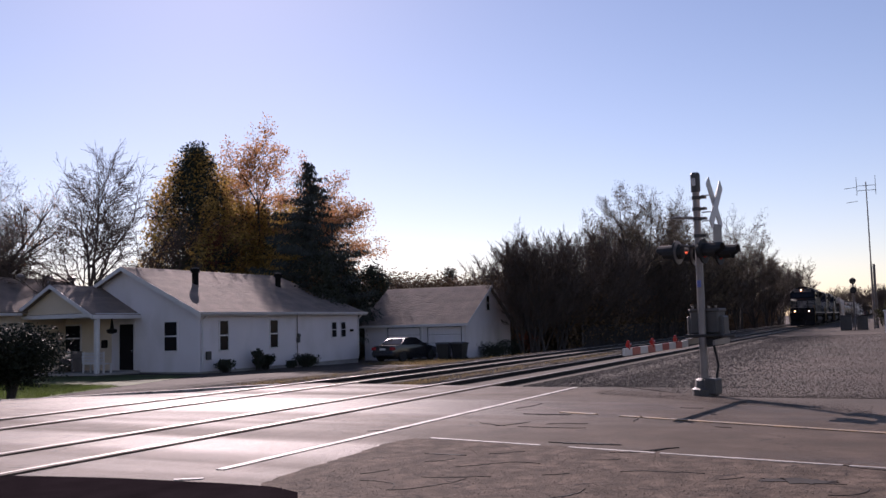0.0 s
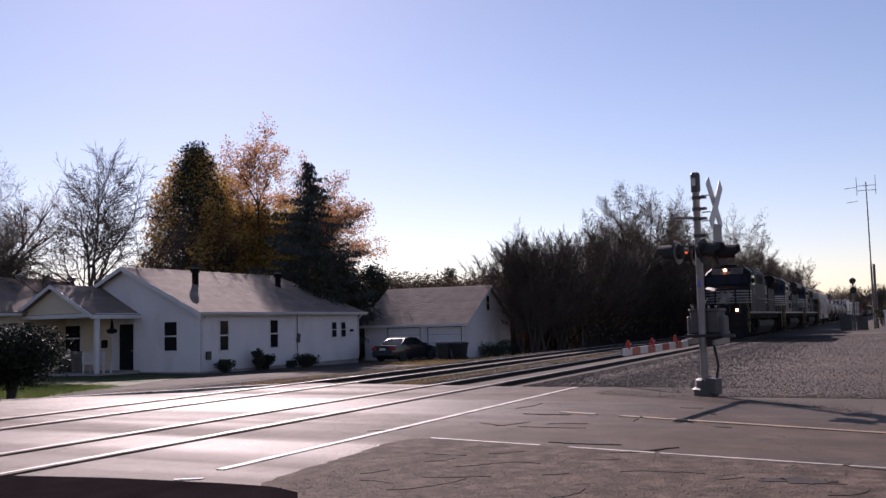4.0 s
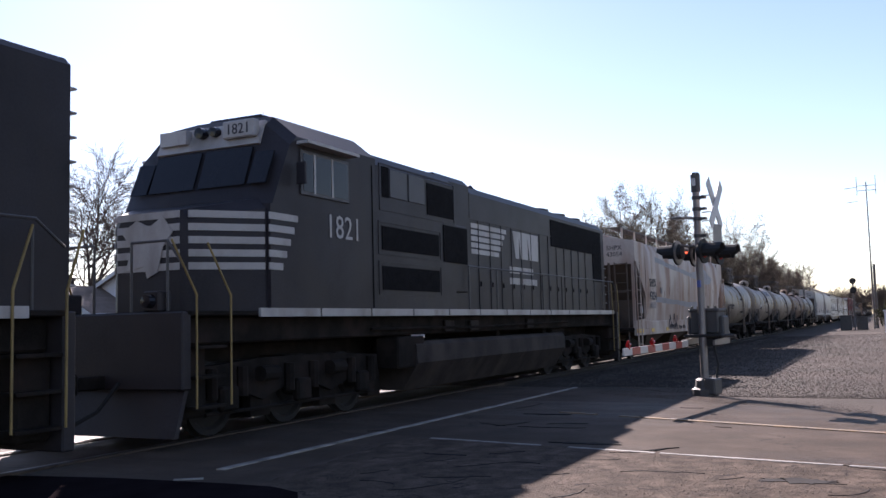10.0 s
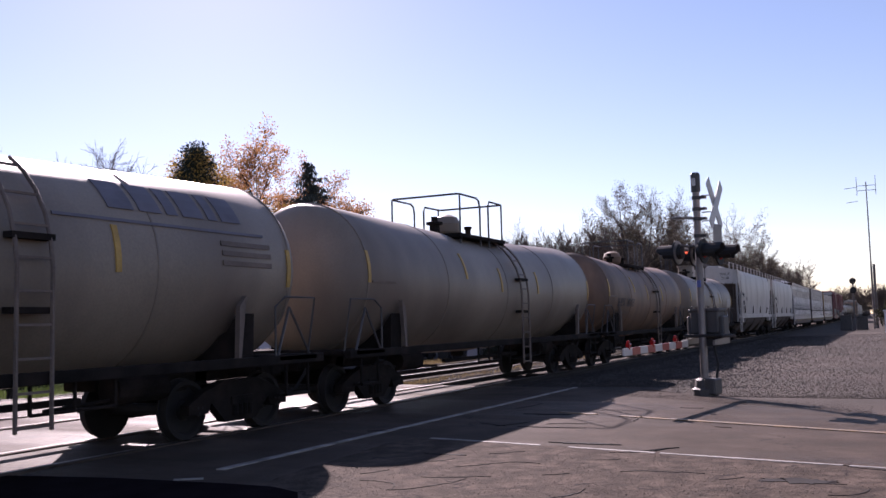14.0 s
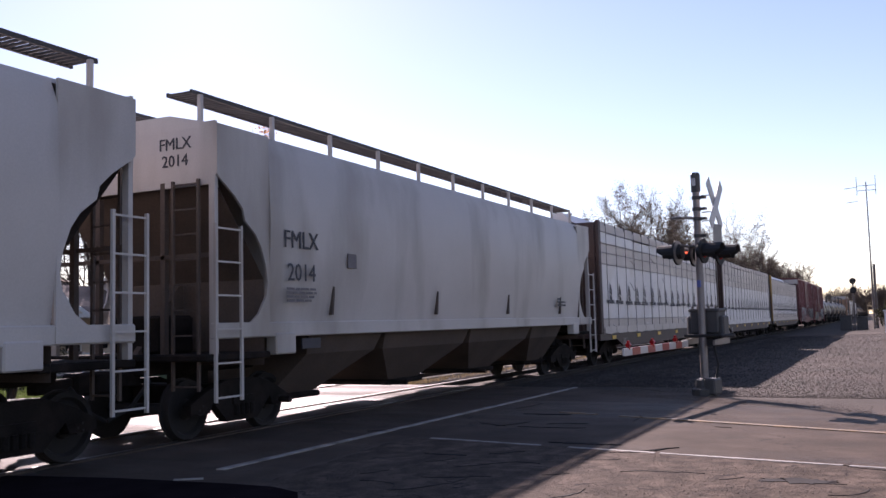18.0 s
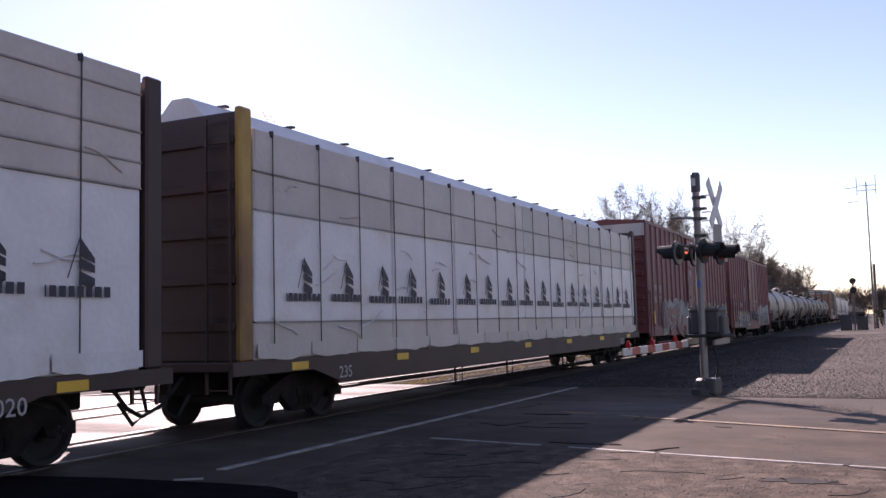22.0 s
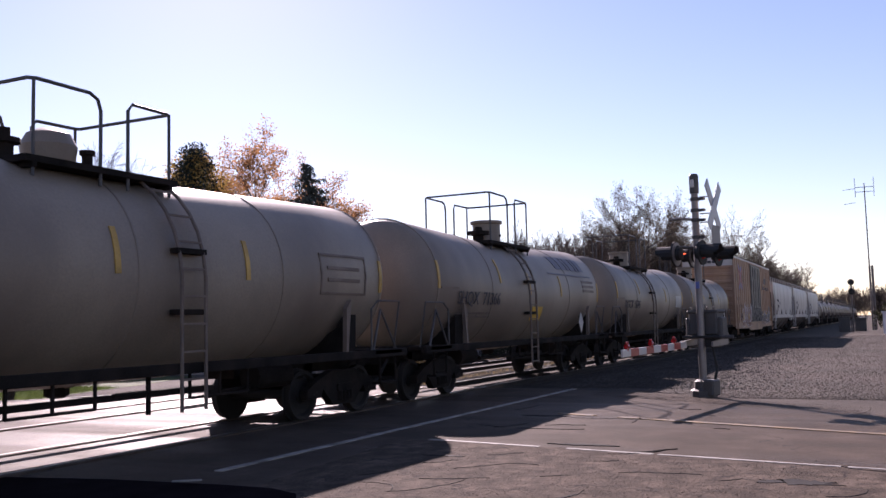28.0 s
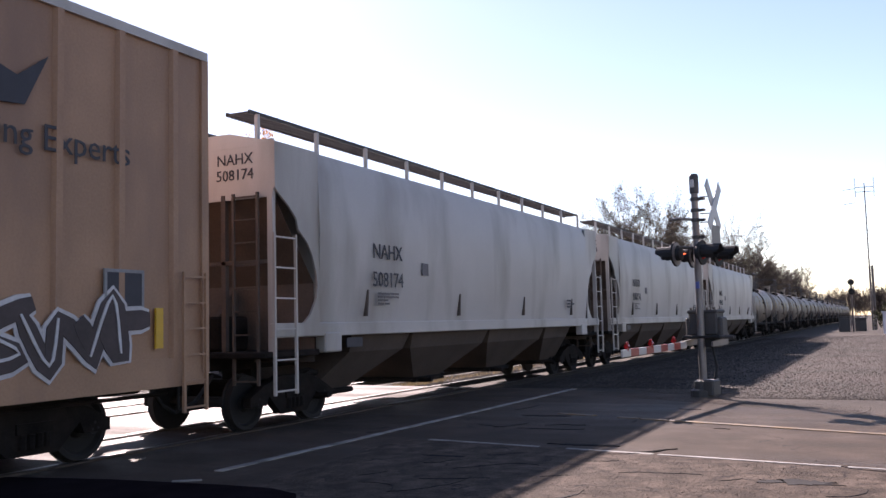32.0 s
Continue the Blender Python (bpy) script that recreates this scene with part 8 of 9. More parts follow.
def line_side():
    """Block signal, radio mast and equipment further along the line."""
    x, y = 96.0, -6.9
    s = thing("block_signal", "black two-head railway block signal on a pole", "railway signal", pose(x, y, lift(x, y)))
    part("pole", MB().lathe([(0, 0.09), (5.0, 0.08)], "z", 10), M_POLEW, s)
    for z in (4.75, 3.85):
        h = part("signal_head", MB().lathe([(-0.03, 0.0), (-0.03, 0.3), (0.0, 0.3), (0.0, 0.0)], "x", 20, (-0.1, 0, z)), M_SIGBLK, s, "round black signal backboard")
        part("lens_hood", MB().lathe([(-0.45, 0.12), (-0.05, 0.14)], "x", 12, (-0.1, 0, z)), M_SIGBLK, h)
    part("ladder", MB().box(0.2, 0.24, -0.2, -0.16, 0, 4.4).box(0.2, 0.24, 0.16, 0.2, 0, 4.4), M_POLEW, s)
    part("platform", MB().cbox(-0.3, 0.5, -0.4, 0.4, 2.4, 2.46, 0.01), M_POLEW, s)
    for dx, dy, w, h in ((0.5, 0.8, 0.9, 1.35), (2.5, -0.6, 1.1, 1.2)):
        c = solid("relay_cabinet", MB().cbox(-w / 2, w / 2, -0.5, 0.5, -0.05, h, 0.05).cbox(-w / 2 - 0.06, w / 2 + 0.06, -0.56, 0.56, h, h + 0.12, 0.03), M_GREYBOX, "grey trackside relay cabinet beside the signal", "cabinet", at=pose(x + dx, y + dy, lift(x, y)))
    x, y = 105.0, -8.5
    t = thing("radio_mast", "tall thin radio mast with a small antenna", "mast", pose(x, y, lift(x, y), 0, -0.6, 0))
    part("mast_pole", MB().lathe([(0, 0.11), (6.6, 0.1), (6.7, 0.07), (15.4, 0.05)], "z", 8), M_POLEW, t)
    part("antenna_boom", MB().tube([(0, -0.9, 15.0), (0, 0.9, 15.0)], 0.03, 6), M_POLEW, t)
    part("antenna_boom", MB().tube([(0, -0.9, 14.5), (0, 0.9, 14.5)], 0.03, 6), M_POLEW, t)
    for yy in (-0.9, 0.9):
        part("antenna_rod", MB().tube([(0, yy, 14.0), (0, yy, 16.0)], 0.03, 6), M_POLEW, t)
    part("antenna_dipole", MB().tube([(0, 0.9, 14.9), (0, 2.1, 14.8)], 0.025, 6), M_POLEW, t)
    part("antenna_dipole", MB().tube([(0, 0.9, 13.4), (0, 2.0, 13.3)], 0.025, 6), M_POLEW, t)
    x, y = 106.5, -8.75
    solid("utility_pole", MB().lathe([(-0.2, 0.16), (6.8, 0.13)], "z", 10), M_POLEW, "short weathered wooden pole beside the mast", "pole", at=pose(x, y, lift(x, y)))
    x, y = 84.0, -9.6
    b = thing("equipment_shed", "low white equipment shed at the edge of the gravel lot", "shed", pose(x, y - 1.5, lift(x, y)))
    part("shed_wall", MB().cbox(-1.5, 1.5, -1.6, 1.6, -0.05, 1.75, 0.02), M_SIDING, b)
    part("shed_roof", MB().cbox(-1.6, 1.6, -1.7, 1.7, 1.75, 1.85, 0.02), M_TRIM, b)
    part("shed_door", MB().cbox(-1.53, -1.5, -0.4, 0.5, 0.0, 1.6, 0.01), M_GREYBOX, b)


white_house()
porch_bench()
garage()
sedan()
wheeled_bin(50.6, 14.9, 10)
wheeled_bin(50.7, 13.9, -5)
crossing_signal()
line_side()


# ---- trees and shrubs ----
M_LEAF_O = mat("orange_brown_leaves", (0.42, 0.22, 0.10), 0.7, var=0.3, scale=1.5, grain=20, bump=0, island=0.45)
M_LEAF_Y = mat("olive_yellow_leaves", (0.40, 0.26, 0.07), 0.7, var=0.3, scale=1.5, grain=20, bump=0, island=0.45)
M_LEAF_T = mat("dull_tan_leaves", (0.14, 0.105, 0.06), 0.8, var=0.3, scale=1.5, grain=20, bump=0, island=0.4)
M_LEAF_R = mat("russet_leaves", (0.22, 0.07, 0.04), 0.7, var=0.3, scale=1.5, grain=20, bump=0, island=0.45)
M_SHRUB = mat("near_black_green_leaves", (0.016, 0.021, 0.012), 0.7, var=0.3, scale=1.5, grain=20, bump=0, island=0.4, spec=0.2)
M_BRUSH = mat("brown_brush_leaves", (0.13, 0.085, 0.048), 0.8, var=0.35, scale=0.3, grain=20, bump=0, island=0.4, spec=0.1)
M_LEAF_G = mat("dark_green_leaves", (0.024, 0.030, 0.015), 0.7, var=0.3, scale=1.5, grain=20, bump=0, island=0.4)
M_BUSH = mat("dull_green_bush_leaves", (0.06, 0.06, 0.025), 0.8, var=0.3, scale=1.5, grain=20, bump=0, island=0.4, spec=0.1)
M_NEEDLE = mat("dark_spruce_needles", (0.035, 0.042, 0.032), 0.75, var=0.3, scale=1.5, grain=20, bump=0, island=0.4)
def let_light_through(m, share):
    """Thin leaves pass part of the light that falls on their far side."""
    n, l = m.node_tree.nodes, m.node_tree.links
    b, out = n["Principled BSDF"], n["Material Output"]
    tr, mx = n.new("ShaderNodeBsdfTranslucent"), n.new("ShaderNodeMixShader")
    src = b.inputs["Base Color"].links[0].from_socket
    l.new(src, tr.inputs["Color"])
    mx.inputs[0].default_value = share
    l.new(b.outputs[0], mx.inputs[1])
    l.new(tr.outputs[0], mx.inputs[2])
    l.new(mx.outputs[0], out.inputs["Surface"])


for lm in (M_LEAF_O, M_LEAF_Y, M_LEAF_R, M_GRASS, M_DRYGRASS):
    let_light_through(lm, 0.5)


class Strands:
    """Branches as open three- or five-sided tubes; quick to fill."""

    def __init__(self):
        self.v, self.f = [], []

    def seg(self, p, q, r0, r1, n):
        d = q - p
        u = Vector((-d.y, d.x, 0.3 * d.length))
        u = (u - d * (u.dot(d) / max(1e-9, d.dot(d)))).normalized()
        w = d.cross(u).normalized()
        o = len(self.v)
        for c, r in ((p, r0), (q, r1)):
            for j in range(n):
                a = 6.2832 * j / n
                self.v.append(c + u * (r * math.cos(a)) + w * (r * math.sin(a)))
        self.f.extend((o + j, o + (j + 1) % n, o + n + (j + 1) % n, o + n + j) for j in range(n))

    def mesh(self, name, material):
        me = bpy.data.meshes.new(name)
        me.from_pydata([tuple(p) for p in self.v], [], self.f)
        me.materials.append(material)
        return me


def grow(seed, height, spread, levels=5, trunk_share=0.25, trunks=1, density=1.0, up=0.35, twig_r=0.008, lean=1.0):
    """A branching skeleton: limb and twig strands, and the tips where leaves sit."""
    rnd = random.Random(seed)
    limbs, twigs, tips = Strands(), Strands(), []

    def branch(p, d, ln, r, lv):
        n = 4 if lv < 2 else 3
        segs = 4 if lv < 2 else (3 if lv < 4 else 2)
        pts = [p]
        dd = d.copy()
        for i in range(segs):
            dd = (dd + Vector((rnd.gauss(0, 0.16), rnd.gauss(0, 0.16), rnd.gauss(0, 0.10) + up * 0.16))).normalized()
            pts.append(pts[-1] + dd * (ln / segs))
        for i in range(segs):
            r0, r1 = r * (1 - 0.62 * i / segs), r * (1 - 0.62 * (i + 1) / segs)
            (limbs if lv < 3 else twigs).seg(pts[i], pts[i + 1], max(twig_r, r0), max(twig_r * 0.8, r1), 6 if lv == 0 else n if lv < 4 else 3)
        if lv >= levels - 1:
            tips.append((pts[-1], dd))
            return
        kids = max(2, int((5.2 if lv == 0 else 4.4) * density + rnd.random()))
        for k in range(kids):
            u = (trunk_share if lv == 0 else 0.2) + (1 - (trunk_share if lv == 0 else 0.2)) * (k + rnd.random()) / kids
            j = min(segs - 1, int(u * segs))
            base = pts[j].lerp(pts[j + 1], u * segs - j)
            a = rnd.uniform(0, 6.2832)
            side = Vector((math.cos(a), math.sin(a), 0))
            side = (side - dd * side.dot(dd))
            side = side.normalized() if side.length > 0.1 else Vector((1, 0, 0))
            ang = rnd.uniform(0.45, 0.95) * spread
            nd = (dd * math.cos(ang) + side * math.sin(ang)).normalized()
            branch(base, nd, ln * rnd.uniform(0.48, 0.72) * (1.05 - 0.25 * u), r * rnd.uniform(0.42, 0.6), lv + 1)
        branch(pts[-1], dd, ln * rnd.uniform(0.5, 0.65), r * 0.4, lv + 1)
    for t in range(trunks):
        a = rnd.uniform(0, 6.28)
        tilt = 0.0 if trunks == 1 else rnd.uniform(0.06, 0.26) * lean
        base = Vector((math.cos(a) * 0.15 * (trunks - 1) ** 0.5, math.sin(a) * 0.15 * (trunks - 1) ** 0.5, -0.3))
        branch(base, Vector((math.cos(a) * tilt, math.sin(a) * tilt, 1)).normalized(), height * 0.52, height * 0.019 / (trunks ** 0.4), 0)
    return limbs, twigs, tips


def leaf_mesh(name, tips, per, size, scatter, material, seed, zmin=-99, zmax=99):
    rnd = random.Random(seed)
    vs, fs = [], []
    for p, d in tips:
        if not zmin <= p.z <= zmax:
            continue
        for k in range(per):
            c = p + Vector([max(-1.4, min(1.4, rnd.gauss(0, 1))) * scatter for _ in range(3)])
            a = Vector((rnd.gauss(0, 1), rnd.gauss(0, 1), rnd.gauss(0, 1))).normalized()
            b = a.cross(Vector((rnd.gauss(0, 1), rnd.gauss(0, 1), rnd.gauss(0, 1)))).normalized()
            s = size * rnd.uniform(0.6, 1.3)
            o = len(vs)
            vs += [c - a * s, c + b * s * 0.55, c + a * s, c - b * s * 0.55]
            fs.append((o, o + 1, o + 2, o + 3))
    me = bpy.data.meshes.new(name)
    me.from_pydata([tuple(p) for p in vs], [], fs)
    me.materials.append(material)
    return me


def tree(name, label, category, seed, height, spread, leaves=None, per=0, size=0.1, scatter=0.25, at=None, group="", bark=None, **kw):
    t = thing(name, label, category, at, group)
    limbs, twigs, tips = grow(seed, height, spread, **kw)
    top = max(p.z for p, d in tips)
    k = height / top
    for s in (limbs, twigs):
        s.v = [v * k for v in s.v]
    tips = [(p * k, d) for p, d in tips]
    part("trunk", limbs.mesh("trunk", bark or M_BARK), M_BARK, t)
    part("branchwork", twigs.mesh("branchwork", M_TWIG), M_TWIG, t)
    if leaves and per:
        part("crown", leaf_mesh("crown", tips, per, size, scatter, leaves, seed), leaves, t)
    return t


def crown_tree(name, label, at, height, width, seed, mixes, clumps=260, low=0.08, pointed=0.5, leaf=0.075, scatter=0.28, rim=0.0):
    """A tree full of foliage: limbs reach out to leaf clumps inside an uneven crown; mixes = (material, share, leaves a clump)."""
    rnd = random.Random(seed)
    t = thing(name, label, "tree", at)
    st = Strands()
    st.seg(Vector((0, 0, -0.3)), Vector((0.1, 0, height * 0.9)), height * 0.018, 0.03, 7)
    groups = [[] for _ in mixes]
    for i in range(clumps):
        u = rnd.random() ** 0.85
        z = height * (low + (1 - low) * u)
        a = rnd.uniform(0, 6.2832)
        prof = (1 - u) ** pointed * min(1.0, 0.55 + u * 3)
        lump = 1 + 0.5 * noise.noise((math.cos(a) * 1.6 + seed, math.sin(a) * 1.6, z * 0.55))
        r = 0.5 * width * prof * lump * rnd.random() ** 0.45
        p = Vector((math.cos(a) * r, math.sin(a) * r, z + rnd.gauss(0, 0.2)))
        b = Vector((0, 0, max(0.3, z - r * rnd.uniform(0.3, 0.8))))
        m = b.lerp(p, 0.55) + Vector((0, 0, -0.06 * r))
        st.seg(b, m, 0.045, 0.025, 4)
        st.seg(m, p, 0.022, 0.008, 3)
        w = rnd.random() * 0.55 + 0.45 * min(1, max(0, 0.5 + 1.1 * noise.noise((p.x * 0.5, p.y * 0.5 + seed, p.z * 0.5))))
        # rim moves later mixes outward: backlit thin edges put into the leaf colour
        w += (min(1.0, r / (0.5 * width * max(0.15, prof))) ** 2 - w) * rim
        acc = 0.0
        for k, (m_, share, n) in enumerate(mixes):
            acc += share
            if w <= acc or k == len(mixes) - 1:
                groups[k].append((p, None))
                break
    part("trunk", st.mesh("trunk", M_BARK), M_BARK, t)
    for k, (m_, share, n) in enumerate(mixes):
        part("crown", leaf_mesh("crown", groups[k], n, leaf, scatter, m_, seed + k), m_, t)
    return t


def spruce(label, at, height, seed, width=0.30):
    """An uneven conifer: drooping boughs of unlike length with hanging sprays of needles."""
    rnd = random.Random(seed)
    t = thing("spruce", label, "tree", at)
    tr = Strands()
    tr.seg(Vector((0, 0, -0.3)), Vector((0, 0, height)), height * 0.016, 0.02, 7)
    vs, fs = [], []
    z = height * 0.08
    while z < height * 0.99:
        reach = width * height * (1 - z / height) ** 0.7 + 0.12
        for k in range(2):
            a = rnd.uniform(0, 6.2832)
            rk = reach * (rnd.uniform(0.45, 0.8) if rnd.random() < 0.7 else rnd.uniform(0.85, 1.2))
            prev = Vector((0, 0, z))
            n = max(3, int(rk / 0.28))
            droop = rnd.uniform(0.35, 0.7)
            for i in range(1, n + 1):
                u = i / n
                q = Vector((math.cos(a + 0.15 * u) * rk * u, math.sin(a + 0.15 * u) * rk * u, z - rk * (droop * u - (droop + 0.05) * 0.75 * u * u)))
                tr.seg(prev, q, 0.03 * (1 - u) + 0.010, 0.03 * (1 - u) + 0.006, 3)
                fan = 0.10 + 0.34 * u * (1.15 - u) * min(1.5, rk)
                for m in range(int(9 + 5 * rk)):
                    c = prev.lerp(q, rnd.random()) + Vector((rnd.gauss(0, fan), rnd.gauss(0, fan), rnd.gauss(-0.05, 0.06)))
                    s = Vector((rnd.gauss(0, 0.35) + math.cos(a) * 0.5, rnd.gauss(0, 0.35) + math.sin(a) * 0.5, -rnd.uniform(0.5, 1.5))).normalized() * rnd.uniform(0.10, 0.32)
                    b = s.cross(Vector((rnd.gauss(0, 1), rnd.gauss(0, 1), 0.1))).normalized() * rnd.uniform(0.02, 0.05)
                    o = len(vs)
                    vs += [c - b, c + b, c + s + b * 0.3, c + s - b * 0.3]
                    fs.append((o, o + 1, o + 2, o + 3))
                prev = q
        z += height * 0.0085
    part("trunk", tr.mesh("trunk", M_BARK), M_BARK, t)
    me = bpy.data.meshes.new("needle_crown")
    me.from_pydata([tuple(p) for p in vs], [], fs)
    me.materials.append(M_NEEDLE)
    part("needle_crown", me, M_NEEDLE, t)
    return t


def shrub(label, x, y, w, h, seed, material, n=1500, leaf=0.06, trunk=0.0, name="shrub"):
    """A leafy shrub: stems and an uneven mass of small leaves."""
    rnd = random.Random(seed)
    t = thing(name, label, "shrub", pose(x, y, lift(x, y)))
    st = Strands()
    tips = []
    for i in range(26):
        a, e = rnd.uniform(0, 6.28), rnd.uniform(0.3, 1.4)
        b = Vector((rnd.gauss(0, 0.06), rnd.gauss(0, 0.06), -0.1))
        mid = Vector((0, 0, trunk)) + Vector((rnd.gauss(0, 0.08), rnd.gauss(0, 0.08), 0))
        tip = Vector((math.cos(a) * math.cos(e) * w / 2, math.sin(a) * math.cos(e) * w / 2, trunk + (h - trunk) * min(0.92, 0.3 + 0.95 * math.sin(e))))
        st.seg(b, mid + Vector((0, 0, 0.02)), 0.035, 0.025, 4)
        st.seg(mid, tip, 0.022, 0.006, 3)
        for k in range(4):
            tips.append((mid.lerp(tip, 0.35 + 0.65 * rnd.random()) + Vector((rnd.gauss(0, w * 0.07), rnd.gauss(0, w * 0.07), rnd.gauss(0, h * 0.05))), None))
    part("stem", st.mesh("stem", M_BARK), M_BARK, t)
    part("foliage", leaf_mesh("foliage", tips, max(1, n // len(tips)), leaf, w * 0.09, material, seed), material, t)
    return t


def spot(px, d, dz=0.0):
    """A place on the ground d metres off, at a bearing given as the sideways offset px of the 1568-wide view."""
    a = radians(25.83) + math.atan((784 - px) / 1610)
    x, y = EYE.x + d * math.cos(a), EYE.y + d * math.sin(a)
    return x, y, lift(x, y) + dz


def at_spot(px, d, turn=0.0, k=1.0):
    return pose(*spot(px, d), 0, 0, turn) @ Matrix.Scale(k, 4)


def plant_trees():
    G = "bare trees behind the house"
    bare = tree("bare_tree", "tall leafless grey tree with fine twigs", "tree", 17, 12.8, 0.95, at=at_spot(158, 54, 20), group=G, levels=6, density=0.84, trunk_share=0.28, trunks=3, up=0.1, twig_r=0.009, lean=0.4)
    bare2 = tree("bare_tree", "spreading leafless tree with dense twigs", "tree", 12, 12.0, 1.1, at=at_spot(35, 56, 0), group=G, levels=6, density=1.0, trunk_share=0.2, trunks=2, up=0.08)
    thin = tree("bare_tree", "slender leafless tree behind the house", "tree", 13, 11.0, 0.85, at=at_spot(257, 58, 0), group=G, levels=6, density=0.8, trunk_share=0.25, trunks=2, up=0.12, twig_r=0.009, lean=0.35)
    for src, px, d, k, turn in ((bare2, -40, 64, 1.15, 200), (thin, 205, 80, 0.75, 40), (thin, 228, 88, 0.7, 130)):
        copy_thing(src, at_spot(px, d, turn, k))
    tree("oak_tree", "tall oak with a thin crown of orange-brown leaves", "tree", 21, 15.9, 1.1, M_LEAF_O, 9, 0.085, 0.2, at_spot(440, 80, 0, 1.22), levels=6, density=0.9, trunk_share=0.45, up=0.1)
    tree("autumn_tree", "half-bare tree with tan autumn leaves", "tree", 22, 15.4, 0.95, M_LEAF_O, 8, 0.085, 0.22, at_spot(408, 80, 0, 1.2), levels=6, density=0.8, trunk_share=0.35, trunks=2, up=0.1)
    tree("sapling", "bare tree with a few orange leaves at the garden edge", "tree", 24, 15.5, 0.8, M_LEAF_O, 1, 0.05, 0.3, at_spot(-45, 62, 0), levels=6, density=0.8, trunk_share=0.3, up=0.15)
    # dark core, gold edge: the sun behind the crown, painted by leaf material
    crown_tree("evergreen_tree", "dark pyramidal evergreen, outer foliage coloured gold for backlight", at_spot(345, 75, 0, 1.3), 12.7, 9.0, 23, ((M_LEAF_G, 0.5, 70), (M_LEAF_Y, 0.5, 55)), 640, 0.06, 0.55, 0.09, 0.34, rim=0.5)
    crown_tree("leafy_tree", "olive and yellow leafed tree behind the roof", at_spot(455, 78, 0, 1.3), 9.8, 8.0, 27, ((M_LEAF_Y, 0.62, 60), (M_LEAF_G, 0.13, 60), (M_LEAF_O, 0.25, 50)), 400, 0.1, 0.36, 0.085, 0.32)
    crown_tree("leafy_tree", "yellow-brown leafed tree behind the roof", at_spot(515, 75, 0, 1.3), 8.8, 6.4, 28, ((M_LEAF_Y, 0.75, 60), (M_LEAF_G, 0.25, 60)), 330, 0.1, 0.36, 0.085, 0.32)
    crown_tree("leafy_tree", "thinning golden tree beside the evergreen", at_spot(400, 81, 0, 1.3), 12.2, 6.0, 29, ((M_LEAF_Y, 0.55, 34), (M_LEAF_O, 0.45, 30)), 280, 0.2, 0.4, 0.075, 0.34)
    crown_tree("russet_tree", "low russet-leaved tree behind the roof", at_spot(382, 73, 0, 1.3), 7.2, 3.2, 26, ((M_LEAF_R, 0.7, 30), (M_LEAF_G, 0.3, 30)), 150, 0.1, 0.4, 0.07, 0.3)
    for px, d, h, w, sd in ((600, 62, 6.6, 5.4, 61), (655, 68, 6.4, 5.0, 62), (560, 57, 6.4, 4.0, 63), (700, 76, 4.6, 5.0, 64), (320, 74, 7.4, 6.2, 65)):
        crown_tree("evergreen_tree", "low dark evergreen mass behind the house", at_spot(px, d, 0), h, w, sd, ((M_LEAF_G, 0.75, 60), (M_BRUSH, 0.25, 50)), 240, 0.05, 0.4, 0.09, 0.32)
    spruce("tall dark spruce with drooping boughs", at_spot(548, 60, 0), 13.2, 31, 0.42)
    crown_tree("evergreen_tree", "dark conical evergreen beyond the garage", at_spot(795, 98, 0), 8.2, 3.6, 32, ((M_LEAF_G, 1.0, 50),), 150, 0.05, 0.55, 0.09, 0.3)
    # scrub and trees behind the second track
    B = "bare trees along the tracks"
    s1 = tree("bare_tree", "many-stemmed leafless scrub tree beside the tracks", "tree", 41, 8.2, 0.6, None, 0, 0.05, 0.3, at_spot(930, 60, 0), B, levels=6, density=0.88, trunk_share=0.1, trunks=4, up=0.5)
    s2 = tree("bare_tree", "many-stemmed leafless scrub tree beside the tracks", "tree", 42, 9.0, 0.7, at=at_spot(955, 60, 0), group=B, levels=6, density=0.9, trunk_share=0.1, trunks=4, up=0.5)
    t1 = tree("bare_tree", "tall thinly leafed tree above the scrub", "tree", 43, 15.0, 0.85, M_LEAF_T, 5, 0.055, 0.14, at_spot(1105, 82, 0), B, levels=6, density=0.92, trunk_share=0.25, up=0.2)
    t2 = tree("bare_tree", "tall tree with a few pale leaves", "tree", 44, 15.6, 0.8, M_LEAF_T, 4, 0.055, 0.14, at_spot(1190, 100, 0), B, levels=6, density=0.86, trunk_share=0.25, trunks=2)
